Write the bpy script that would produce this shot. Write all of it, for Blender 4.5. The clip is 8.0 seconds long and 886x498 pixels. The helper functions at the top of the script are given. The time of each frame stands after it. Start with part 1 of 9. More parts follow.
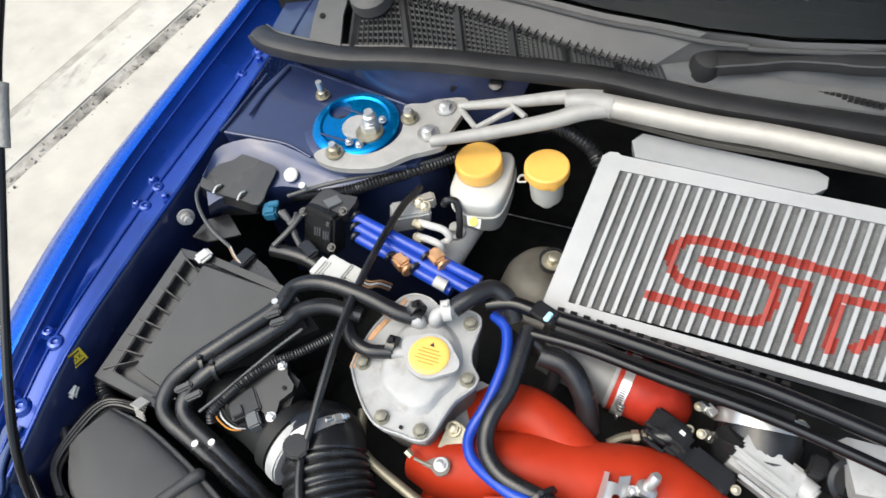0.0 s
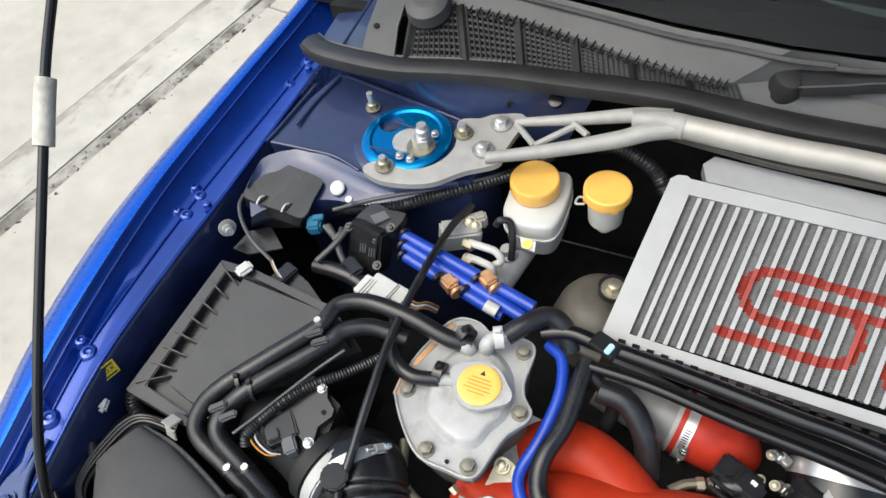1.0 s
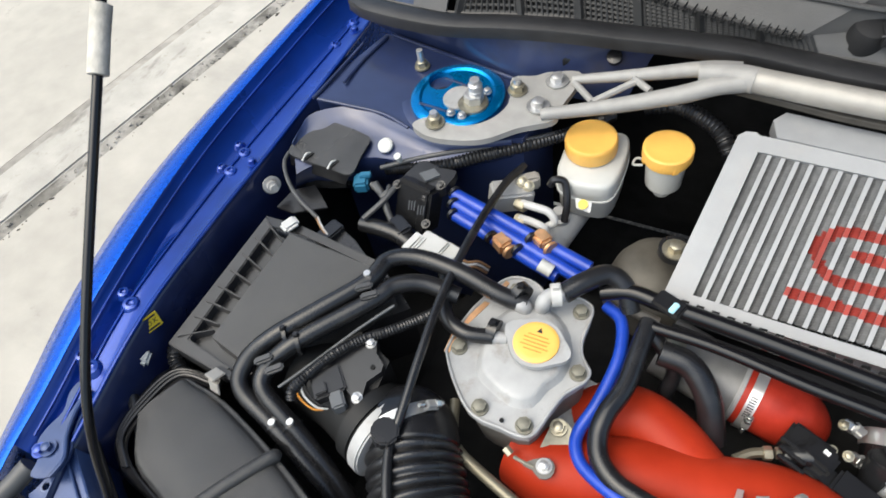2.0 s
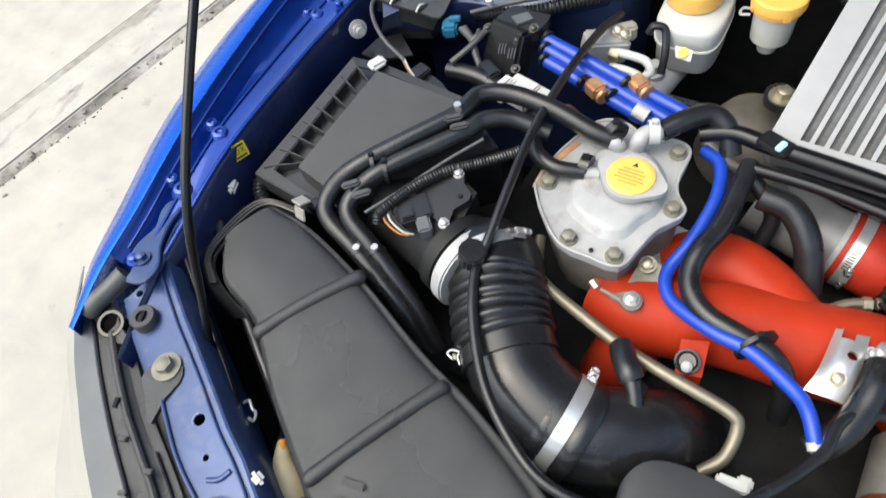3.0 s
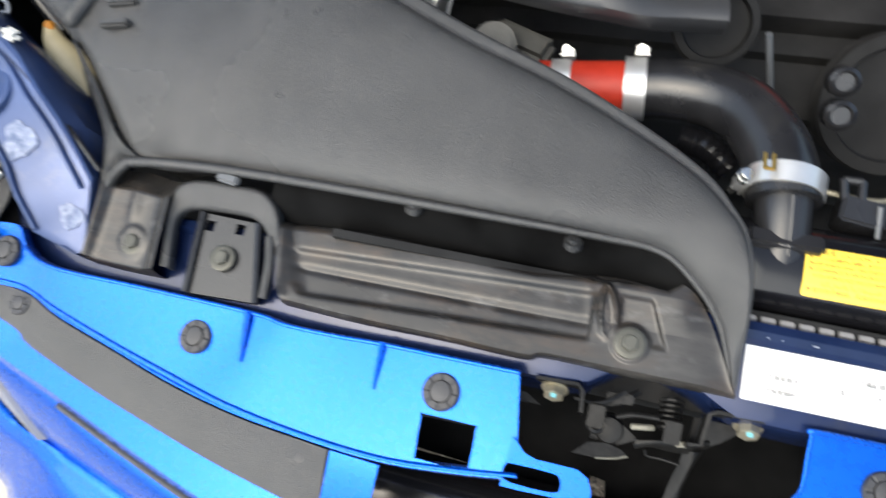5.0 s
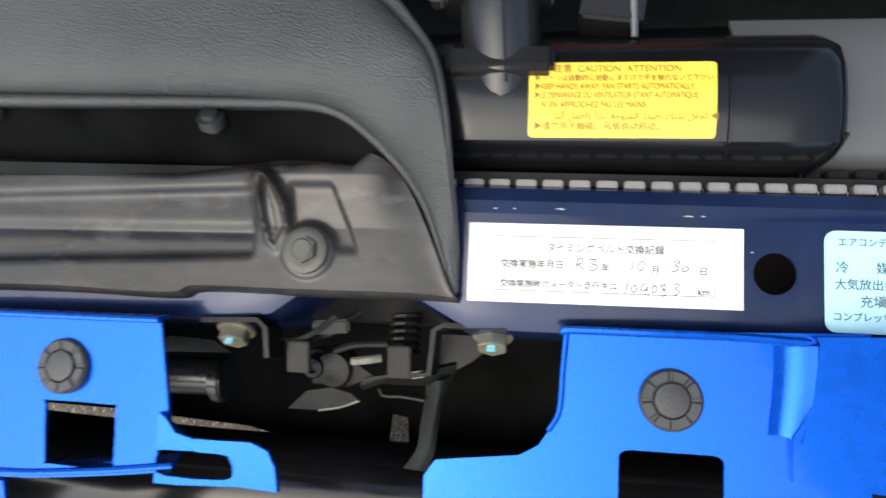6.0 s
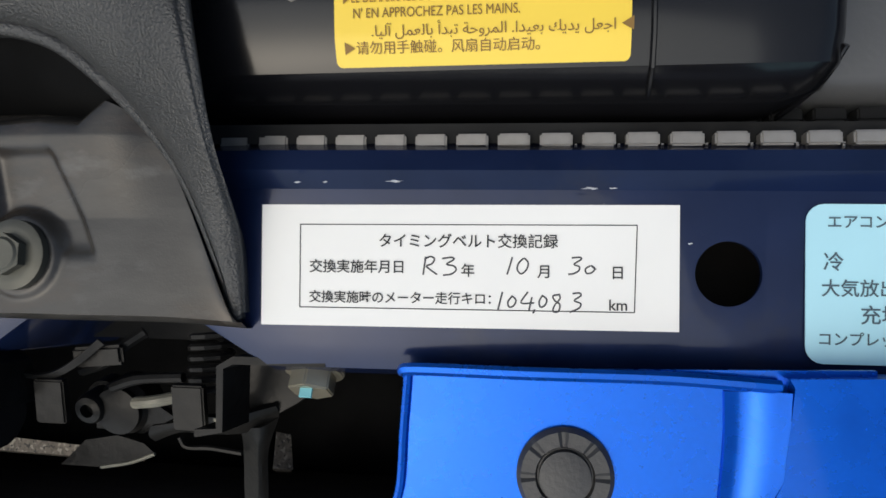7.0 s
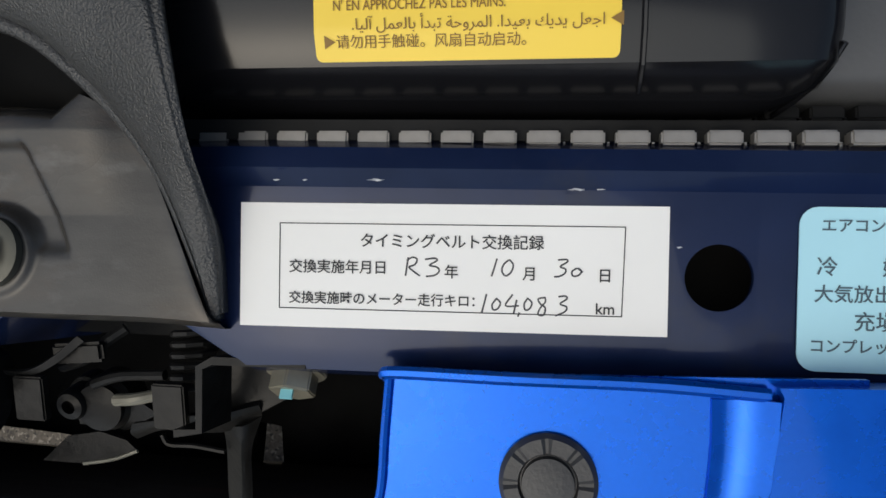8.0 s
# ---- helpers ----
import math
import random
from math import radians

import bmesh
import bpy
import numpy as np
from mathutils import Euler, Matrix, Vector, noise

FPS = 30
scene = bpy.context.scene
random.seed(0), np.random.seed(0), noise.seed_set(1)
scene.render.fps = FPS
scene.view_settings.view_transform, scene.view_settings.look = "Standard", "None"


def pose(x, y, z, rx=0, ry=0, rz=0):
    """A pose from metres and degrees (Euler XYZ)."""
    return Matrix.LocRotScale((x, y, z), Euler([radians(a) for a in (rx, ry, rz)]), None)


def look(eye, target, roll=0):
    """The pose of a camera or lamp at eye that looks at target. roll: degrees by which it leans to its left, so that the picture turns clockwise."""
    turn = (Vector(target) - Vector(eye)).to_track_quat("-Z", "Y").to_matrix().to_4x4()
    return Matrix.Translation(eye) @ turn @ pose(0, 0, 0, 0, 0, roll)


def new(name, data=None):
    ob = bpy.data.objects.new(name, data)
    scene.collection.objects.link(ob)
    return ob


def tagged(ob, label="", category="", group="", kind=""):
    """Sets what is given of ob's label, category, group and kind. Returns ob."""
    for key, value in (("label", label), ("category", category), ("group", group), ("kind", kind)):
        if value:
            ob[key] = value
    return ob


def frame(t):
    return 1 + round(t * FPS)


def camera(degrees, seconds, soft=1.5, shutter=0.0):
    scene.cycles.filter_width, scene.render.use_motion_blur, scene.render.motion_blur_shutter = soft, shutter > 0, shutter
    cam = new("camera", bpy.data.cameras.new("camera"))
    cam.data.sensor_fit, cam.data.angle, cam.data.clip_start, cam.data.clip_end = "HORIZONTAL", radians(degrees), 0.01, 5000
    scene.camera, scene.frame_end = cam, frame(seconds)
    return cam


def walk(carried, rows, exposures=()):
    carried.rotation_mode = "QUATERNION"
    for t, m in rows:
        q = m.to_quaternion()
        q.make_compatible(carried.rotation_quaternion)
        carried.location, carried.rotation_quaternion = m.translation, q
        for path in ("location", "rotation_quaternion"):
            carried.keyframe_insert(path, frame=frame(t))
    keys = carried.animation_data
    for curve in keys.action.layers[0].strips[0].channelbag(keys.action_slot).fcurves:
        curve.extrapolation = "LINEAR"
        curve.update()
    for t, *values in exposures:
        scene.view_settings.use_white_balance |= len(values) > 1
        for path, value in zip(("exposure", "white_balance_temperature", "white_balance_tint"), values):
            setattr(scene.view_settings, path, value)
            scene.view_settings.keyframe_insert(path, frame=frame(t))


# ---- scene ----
# ---------------------------------------------------------------- camera
cam = camera(66.27, 8.0, soft=1.5, shutter=0.3)
PATH = [
    (0, -0.1404, 0.2311, 1.4563, 34.36, 6.90, 20.53),
    (0.5, -0.1651, 0.2379, 1.4363, 36.16, 7.55, 22.81),
    (1, -0.1792, 0.2414, 1.4220, 36.70, 7.48, 23.75),
    (1.2, -0.1841, 0.2395, 1.4138, 37.02, 7.42, 23.77),
    (2.3, -0.2175, 0.1710, 1.3518, 36.73, 8.21, 27.28),
    (2.5, -0.2210, 0.1458, 1.3329, 35.54, 8.46, 28.49),
    (3, -0.2141, 0.1043, 1.3095, 33.11, 9.55, 30.64),
    (3.5, -0.2015, 0.0532, 1.2671, 30.15, 10.89, 29.35),
    (4, -0.2089, -0.0062, 1.2283, 24.86, 10.84, 25.16),
    (4.5, -0.1733, -0.0651, 1.1910, 20.62, 9.95, 20.04),
    (5, -0.0846, -0.0856, 1.1144, 17.71, 9.70, 13.41),
    (5.2, -0.0593, -0.0819, 1.0833, 16.17, 8.61, 10.38),
    (6.3, 0.0548, -0.0376, 0.9344, 7.26, 9.18, 1.68),
    (6.5, 0.0630, -0.0326, 0.9120, 6.77, 9.23, 1.41),
    (7, 0.0708, -0.0219, 0.8770, 4.22, 9.12, 1.13),
    (7.5, 0.0714, -0.0191, 0.8684, 3.49, 9.31, 1.72),
    (8, 0.0745, -0.0173, 0.8722, 2.83, 9.29, 1.54),
]
EXPOSURES = [(0, 1.1, 6500, 4), (0.5, 0.95, 6500, 4), (1.2, 0.92, 6500, 4), (2.5, 1.0, 6500, 4), (3.5, 1.27, 6500, 4), (4.5, 1.4, 6500, 4), (5.2, 1.33, 6500, 4), (6.3, 0.75, 6500, 4), (6.6, 0.5, 6500, 4), (7.0, 0.0, 6500, 4), (8.0, -0.2, 6500, 4)]
walk(cam, [(t, pose(x, y, z, rx, ry, rz)) for t, x, y, z, rx, ry, rz in PATH], EXPOSURES)

# ---------------------------------------------------------------- light
world = bpy.data.worlds.new("sky")
scene.world = world
world.use_nodes = True
wn = world.node_tree
sky = wn.nodes.new("ShaderNodeTexSky")
sky.sky_type, sky.sun_disc = "NISHITA", False
sky.sun_elevation, sky.sun_rotation = radians(62), radians(221)
sky.air_density, sky.dust_density = 1.0, 4.0
wn.links.new(sky.outputs[0], wn.nodes["Background"].inputs[0])
wn.nodes["Background"].inputs[1].default_value = 0.14
sun_data = bpy.data.lights.new("sun", "SUN")
sun_data.energy, sun_data.angle, sun_data.color = 1.4, radians(78), (1.0, 0.97, 0.92)
sun = new("sun", sun_data)
sun.matrix_world = look((-0.7, -0.95, 1.9), (0, 0, 0))


# ---------------------------------------------------------------- materials
def mat(name, base, rough=0.5, metal=0.0, vary=0.15, scale=40.0, bump=0.0, bump_scale=400.0, coat=0.0, spec=0.5, fleck=0.0, rvary=0.12):
    """Principled surface with colour and gloss varied at two scales and a fine relief."""
    m = bpy.data.materials.new(name)
    m.use_nodes = True
    t = m.node_tree
    b = t.nodes["Principled BSDF"]
    b.inputs["Metallic"].default_value = metal
    b.inputs["Coat Weight"].default_value = coat
    b.inputs["Coat Roughness"].default_value = 0.06
    b.inputs["Specular IOR Level"].default_value = spec
    tc = t.nodes.new("ShaderNodeTexCoord")
    n1, n2 = t.nodes.new("ShaderNodeTexNoise"), t.nodes.new("ShaderNodeTexNoise")
    n1.inputs["Scale"].default_value, n1.inputs["Detail"].default_value = scale, 4.0
    n2.inputs["Scale"].default_value, n2.inputs["Detail"].default_value = scale * 0.18, 5.0
    add = t.nodes.new("ShaderNodeMath")
    add.operation = "ADD"
    info = t.nodes.new("ShaderNodeObjectInfo")
    for n in (n1, n2):
        t.links.new(tc.outputs["Object"], n.inputs["Vector"])
    t.links.new(n1.outputs[0], add.inputs[0])
    t.links.new(n2.outputs[0], add.inputs[1])
    span = t.nodes.new("ShaderNodeMapRange")
    span.inputs["From Min"].default_value, span.inputs["From Max"].default_value = 0.65, 1.35
    t.links.new(add.outputs[0], span.inputs["Value"])
    ramp = t.nodes.new("ShaderNodeMix")
    ramp.data_type = "RGBA"
    lo, hi = [max(0, c * (1 - vary)) for c in base], [min(1, c * (1 + vary) + 0.15 * vary * 0.1) for c in base]
    ramp.inputs["A"].default_value, ramp.inputs["B"].default_value = (*lo, 1), (*hi, 1)
    t.links.new(span.outputs[0], ramp.inputs["Factor"])
    t.links.new(ramp.outputs["Result"], b.inputs["Base Color"])
    rr = t.nodes.new("ShaderNodeMapRange")
    rr.inputs["To Min"].default_value, rr.inputs["To Max"].default_value = max(0.02, rough - rvary), min(1, rough + rvary)
    t.links.new(n2.outputs[0], rr.inputs["Value"])
    t.links.new(rr.outputs[0], b.inputs["Roughness"])
    if bump:
        nb, bb = t.nodes.new("ShaderNodeTexNoise"), t.nodes.new("ShaderNodeBump")
        nb.inputs["Scale"].default_value, nb.inputs["Detail"].default_value = bump_scale, 3.0
        bb.inputs["Strength"].default_value, bb.inputs["Distance"].default_value = bump, 0.001
        t.links.new(tc.outputs["Object"], nb.inputs["Vector"])
        t.links.new(nb.outputs[0], bb.inputs["Height"])
        t.links.new(bb.outputs[0], b.inputs["Normal"])
    return m


def stain(m, colour, scale, low, high, detail=6.0, stretch=(1, 1, 1)):
    """Mixes blotches of another colour over a material."""
    t = m.node_tree
    b = t.nodes["Principled BSDF"]
    src = b.inputs["Base Color"].links[0].from_socket
    tc, mp, n = t.nodes.new("ShaderNodeTexCoord"), t.nodes.new("ShaderNodeMapping"), t.nodes.new("ShaderNodeTexNoise")
    mp.inputs["Scale"].default_value = stretch
    n.inputs["Scale"].default_value, n.inputs["Detail"].default_value, n.inputs["Roughness"].default_value = scale, detail, 0.65
    r, x = t.nodes.new("ShaderNodeMapRange"), t.nodes.new("ShaderNodeMix")
    r.inputs["From Min"].default_value, r.inputs["From Max"].default_value = low, high
    x.data_type = "RGBA"
    x.inputs["B"].default_value = (*colour, 1)
    t.links.new(tc.outputs["Object"], mp.inputs["Vector"])
    t.links.new(mp.outputs[0], n.inputs["Vector"])
    t.links.new(n.outputs[0], r.inputs["Value"])
    t.links.new(r.outputs[0], x.inputs["Factor"])
    t.links.new(src, x.inputs["A"])
    t.links.new(x.outputs["Result"], b.inputs["Base Color"])
    return m


BLUE = mat("blue_car_paint", (0.0, 0.088, 0.52), 0.28, 0.7, 0.06, 900, coat=0.28, spec=0.2)
NAVY = mat("dull_navy_paint", (0.017, 0.028, 0.082), 0.36, 0.15, 0.25, 30, 0.05, 200, coat=0.5, spec=0.5)
# pale blotches mix chalky wear with white reflections put into the paint colour
SLATE = stain(mat("slate_blue_paint", (0.026, 0.051, 0.14), 0.34, 0.3, 0.25, 30, coat=0.2), (0.07, 0.09, 0.16), 28, 0.55, 0.75, 6)
RAILNAVY = mat("deep_navy_paint", (0.0055, 0.0135, 0.05), 0.24, 0.2, 0.3, 40, 0.04, 300, coat=0.3, spec=0.28)
TRAYPLASTIC = stain(mat("worn_brown_black_plastic", (0.019, 0.0177, 0.0165), 0.27, 0, 0.35, 30, 0.06, 1800, spec=0.4), (0.055, 0.052, 0.048), 22, 0.5, 0.7, 6, (0.5, 1.6, 1))
BLACK = stain(mat("grained_black_plastic", (0.03, 0.03, 0.03), 0.28, 0, 0.22, 25, 0.6, 1500), (0.042, 0.0415, 0.0405), 7, 0.5, 0.78, 3, (2.5, 0.8, 1))
SATIN = mat("satin_black_plastic", (0.012, 0.012, 0.013), 0.27, 0, 0.25, 25, 0.1, 700)
GLOSS = mat("gloss_black_plastic", (0.005, 0.005, 0.006), 0.17, 0, 0.2, 25, spec=0.4, rvary=0.06)
RUBBER = mat("black_rubber", (0.01, 0.01, 0.011), 0.27, 0, 0.3, 60, 0.08, 500)
# black plastic lightened to grey: its sky sheen is in the base colour
SHEENPLASTIC = mat("sky_sheen_satin_plastic", (0.075, 0.076, 0.078), 0.34, 0, 0.25, 18, 0.08, 700)
SEAL = mat("grey_black_seal_rubber", (0.015, 0.015, 0.016), 0.42, 0, 0.3, 40, 0.2, 400)
# base set to the bay's shadow level, so its shade is in the colour
DARK = mat("shade_dark_metal", (0.011, 0.011, 0.011), 0.75, 0.0, 0.5, 30, 0.5, 120, spec=0.15)
BRACEALU = mat("satin_cast_brace", (0.33, 0.322, 0.305), 0.65, 0.2, 0.14, 60, 0.3, 600)
CAST = mat("cast_aluminium", (0.37, 0.37, 0.365), 0.55, 0.15, 0.14, 50, 0.3, 700)
BARE = mat("brushed_aluminium", (0.4, 0.38, 0.345), 0.55, 0.4, 0.12, 60, 0.2, 700)
FRAMEALU = mat("matt_silver_aluminium", (0.33, 0.335, 0.34), 0.55, 0.25, 0.08, 40, 0.15, 500)
FINS = mat("grey_fin_metal", (0.2, 0.2, 0.197), 0.5, 0.3, 0.25, 200)
REDPAINT = mat("faded_red_stencil_paint", (0.29, 0.03, 0.02), 0.6, 0, 0.25, 120)
STEEL = mat("bright_steel", (0.58, 0.575, 0.56), 0.32, 0.7, 0.12, 80)
SCREWSTEEL = mat("shiny_screw_steel", (0.62, 0.62, 0.6), 0.2, 0.9, 0.1, 90)
ZINC = mat("yellowed_zinc_bolt", (0.36, 0.33, 0.25), 0.4, 0.8, 0.25, 120)
BRASS = mat("yellow_brass", (0.42, 0.3, 0.09), 0.35, 0.8, 0.2, 120)
BRASSY = mat("copper_clip", (0.66, 0.38, 0.2), 0.45, 0.7, 0.25, 120)
RED = mat("red_wrinkle_paint", (0.36, 0.028, 0.009), 0.42, 0, 0.12, 40, 0.2, 900, spec=0.16)
REDHOSE = stain(mat("red_silicone", (0.36, 0.026, 0.012), 0.45, 0, 0.2, 60, 0.3, 90, spec=0.25), (0.25, 0.016, 0.008), 14, 0.5, 0.75)
BLUEHOSE = mat("blue_silicone", (0.01, 0.05, 0.38), 0.33, 0, 0.15, 60)
YELLOW = mat("yellow_plastic_cap", (0.82, 0.46, 0.1), 0.42, 0, 0.08, 50, 0.1, 300)
MILKY = mat("milky_plastic", (0.5, 0.5, 0.47), 0.4, 0, 0.06, 40)
ANODISED = mat("blue_anodised_aluminium", (0.0, 0.2, 0.5), 0.25, 0.75, 0.12, 60)
PIPE = mat("dull_olive_steel_pipe", (0.2, 0.18, 0.13), 0.42, 0.6, 0.25, 60)
GREYPLASTIC = mat("light_grey_plastic", (0.5, 0.5, 0.48), 0.45, 0, 0.12, 60)
PAPER = mat("white_paper", (0.82, 0.81, 0.78), 0.6, 0, 0.04, 30)
LABELYELLOW = mat("yellow_label", (0.85, 0.6, 0.06), 0.45, 0, 0.05, 30)
LABELBLUE = mat("pale_blue_label", (0.42, 0.72, 0.82), 0.4, 0, 0.05, 30)
INK = mat("black_ink", (0.015, 0.015, 0.017), 0.6)
PENCIL = mat("dark_pen_ink", (0.05, 0.05, 0.055), 0.6)
LABELINK = mat("brown_label_ink", (0.22, 0.12, 0.02), 0.6)
LENS = mat("hazy_headlight_plastic", (0.31, 0.3, 0.27), 0.35, 0, 0.2, 12, coat=0.1, spec=0.3)
stain(BLACK, (0.042, 0.0415, 0.04), 9, 0.5, 0.85, 3)
stain(TRAYPLASTIC, (0.055, 0.04, 0.029), 18, 0.5, 0.75, 6, (1, 3, 1))
stain(TRAYPLASTIC, (0.08, 0.078, 0.075), 40, 0.58, 0.76, 6, (1, 2, 1))
stain(RAILNAVY, (0.02, 0.024, 0.045), 30, 0.58, 0.8)
stain(CAST, (0.24, 0.22, 0.19), 45, 0.55, 0.8)
stain(RED, (0.3, 0.02, 0.01), 30, 0.55, 0.8)
stain(FRAMEALU, (0.36, 0.35, 0.34), 25, 0.55, 0.8)
stain(RUBBER, (0.03, 0.028, 0.025), 30, 0.55, 0.8)
stain(NAVY, (0.026, 0.031, 0.055), 18, 0.54, 0.8)
# second pale layer, again chalk and painted reflections
stain(SLATE, (0.09, 0.1, 0.14), 25, 0.58, 0.8)
LAMPGREY = mat("grey_headlight_housing", (0.085, 0.09, 0.095), 0.45, 0, 0.2, 25)
COVERED = mat("smooth_dark_grey_plastic", (0.06, 0.06, 0.06), 0.42, 0, 0.15, 25, 0.1, 900)
CLIPGREY = mat("matt_clip_plastic", (0.035, 0.035, 0.037), 0.5, 0, 0.2, 60, 0.15, 900)
PRINTED = mat("faint_orange_print", (0.5, 0.2, 0.02), 0.5)
# near-black that puts the shade of deep gaps into the colour
SHADEBLACK = mat("shade_black_plastic", (0.0025, 0.0025, 0.0025), 0.95, 0, 0.4, 30, 0.3, 200, spec=0.03)
WIPERBLACK = mat("matt_wiper_black", (0.016, 0.016, 0.017), 0.6, 0, 0.2, 40, 0.1, 600, spec=0.3)
DUSTALLOY = mat("dusty_cast_alloy", (0.16, 0.152, 0.136), 0.6, 0.2, 0.25, 60, 0.3, 500)
COPPERTAG = mat("dull_copper_tag", (0.42, 0.22, 0.1), 0.5, 0.5, 0.25, 120)
DUSTDARK = mat("grimy_grey_casting", (0.05, 0.05, 0.046), 0.6, 0.1, 0.4, 40, 0.3, 300)
COPPER = mat("copper_windings", (0.2, 0.07, 0.03), 0.5, 0.7, 0.4, 200)
MATTBLACK = mat("matt_black_moulding", (0.007, 0.007, 0.007), 0.5, 0, 0.3, 30, 0.1, 500, spec=0.3)
DULLBOLT = mat("dull_olive_bolt", (0.2, 0.19, 0.15), 0.55, 0.3, 0.25, 120)
CONNECTORBLUE = mat("teal_connector_plastic", (0.02, 0.12, 0.2), 0.4)


# ---------------------------------------------------------------- geometry helpers
def V(p):
    return Vector(p)


def part(name, bm, material, parent=None, label="", bevel=0.0, smooth=0.6, at=None):
    """Links a bmesh as one mesh object under a thing or a part."""
    if bevel:
        es = [e for e in bm.edges if len(e.link_faces) == 2 and e.calc_face_angle(0) > 0.5]
        if es:
            bmesh.ops.bevel(bm, geom=es, offset=bevel, segments=2, affect="EDGES", clamp_overlap=True)
    bmesh.ops.recalc_face_normals(bm, faces=bm.faces)
    for f in bm.faces:
        f.smooth = True
    for e in bm.edges:
        e.smooth = len(e.link_faces) == 2 and e.calc_face_angle(0) < smooth
    me = bpy.data.meshes.new(name)
    bm.to_mesh(me)
    bm.free()
    for m in material if isinstance(material, (list, tuple)) else [material]:
        me.materials.append(m)
    ob = new(name, me)
    if parent:
        ob.parent = parent
    if label:
        ob["label"] = label
    return ob


GROUPS = {"hose_clip": "hose clips", "cable_tie": "cable ties", "hose_band": "bands on the blue hoses", "hose_marker": "sleeves on the twin hoses", "belt_pulley": "belt pulleys", "wiring_connector": "wiring plugs", "ribbed_loom": "ribbed conduits", "coolant_hose": "coolant hoses", "vacuum_hose": "blue vacuum hoses", "hose_end": "hose tips"}
def thing(name, label, category, group="", kind=""):
    group = group or GROUPS.get(name, "")
    return tagged(new(name), label, category, group, kind)


def spline(points, n=8):
    """Catmull-Rom through the points."""
    p = [V(q) for q in points]
    p = [p[0] * 2 - p[1]] + p + [p[-1] * 2 - p[-2]]
    out = []
    for i in range(1, len(p) - 2):
        a, b, c, d = p[i - 1:i + 3]
        for k in range(n):
            t = k / n
            out.append(0.5 * (2 * b + (c - a) * t + (2 * a - 5 * b + 4 * c - d) * t * t + (3 * b - a - 3 * c + d) * t ** 3))
    out.append(p[-2])
    return out


def tube(points, radius, sides=12, n=8, bm=None, caps=True, wave=0.0, pitch=0.006, ends=None):
    """A round hose along a smooth line. radius: one, or a function of 0..1. wave: depth of ring ribs."""
    bm = bm or bmesh.new()
    line = spline(points, n) if n > 1 else [V(q) for q in points]
    if wave:
        fine, step = [line[0]], pitch / 4
        for a, b in zip(line, line[1:]):
            k = max(1, round((b - a).length / step))
            fine += [a.lerp(b, (j + 1) / k) for j in range(k)]
        line = fine
    total = sum((b - a).length for a, b in zip(line, line[1:])) or 1
    up, run, last = Vector((0, 0, 1)), 0.0, None
    side0 = None
    for i, q in enumerate(line):
        d = (line[min(i + 1, len(line) - 1)] - line[max(i - 1, 0)]).normalized()
        if side0 is None:
            side0 = d.cross(up if abs(d.z) < 0.9 else Vector((1, 0, 0))).normalized()
        else:
            side0 = (side0 - d * side0.dot(d)).normalized()
            run += (q - line[i - 1]).length
        u = d.cross(side0)
        r = radius(run / total) if callable(radius) else radius
        if wave:
            r += wave * math.sin(2 * math.pi * run / pitch)
        ring = [bm.verts.new(q + (side0 * math.cos(a) + u * math.sin(a)) * r) for a in (2 * math.pi * k / sides for k in range(sides))]
        if last:
            for k in range(sides):
                bm.faces.new((last[k], last[(k + 1) % sides], ring[(k + 1) % sides], ring[k]))
        elif caps:
            bm.faces.new(ring[::-1])
        last = ring
    if caps:
        bm.faces.new(last)
    return bm


def prism(outline, depth, bm=None, down=(0, 0, -1)):
    """A plate with the given upper outline and depth."""
    bm = bm or bmesh.new()
    top = [bm.verts.new(p) for p in outline]
    low = [bm.verts.new(V(p) + V(down) * depth) for p in outline]
    n = len(top)
    bm.faces.new(top)
    bm.faces.new(low[::-1])
    for i in range(n):
        bm.faces.new((top[i], low[i], low[(i + 1) % n], top[(i + 1) % n]))
    return bm


def smooth_outline(points, n=4):
    """A closed smooth line through the points."""
    p = [V(q) for q in points]
    k, out = len(p), []
    for i in range(k):
        a, b, c, d = p[i - 1], p[i], p[(i + 1) % k], p[(i + 2) % k]
        for j in range(n):
            t = j / n
            out.append(tuple(0.5 * (2 * b + (c - a) * t + (2 * a - 5 * b + 4 * c - d) * t * t + (3 * b - a - 3 * c + d) * t ** 3)))
    return out


def box(centre, size, rot=(0, 0, 0), bm=None):
    bm = bm or bmesh.new()
    m = pose(*centre, *rot) @ Matrix.Diagonal((*size, 1))
    bmesh.ops.create_cube(bm, size=1, matrix=m)
    return bm


def cyl(centre, radius, height, axis=(0, 0, 1), sides=24, top=None, bm=None):
    """A cylinder or cone, its base at centre."""
    bm = bm or bmesh.new()
    a = V(axis).normalized()
    m = Matrix.Translation(V(centre) + a * height / 2) @ a.to_track_quat("Z", "Y").to_matrix().to_4x4()
    bmesh.ops.create_cone(bm, cap_ends=True, segments=sides, radius1=radius, radius2=radius if top is None else top, depth=height, matrix=m)
    return bm


def lathe(centre, profile, axis=(0, 0, 1), sides=28, bm=None):
    """A turned body: profile of (radius, height) rows."""
    bm = bm or bmesh.new()
    rot = V(axis).normalized().to_track_quat("Z", "Y").to_matrix()
    last = None
    for r, h in profile:
        ring = [bm.verts.new(V(centre) + rot @ Vector((r * math.cos(2 * math.pi * k / sides), r * math.sin(2 * math.pi * k / sides), h))) for k in range(sides)]
        if last:
            for k in range(sides):
                bm.faces.new((last[k], last[(k + 1) % sides], ring[(k + 1) % sides], ring[k]))
        last = ring
    bmesh.ops.contextual_create(bm, geom=last)
    return bm


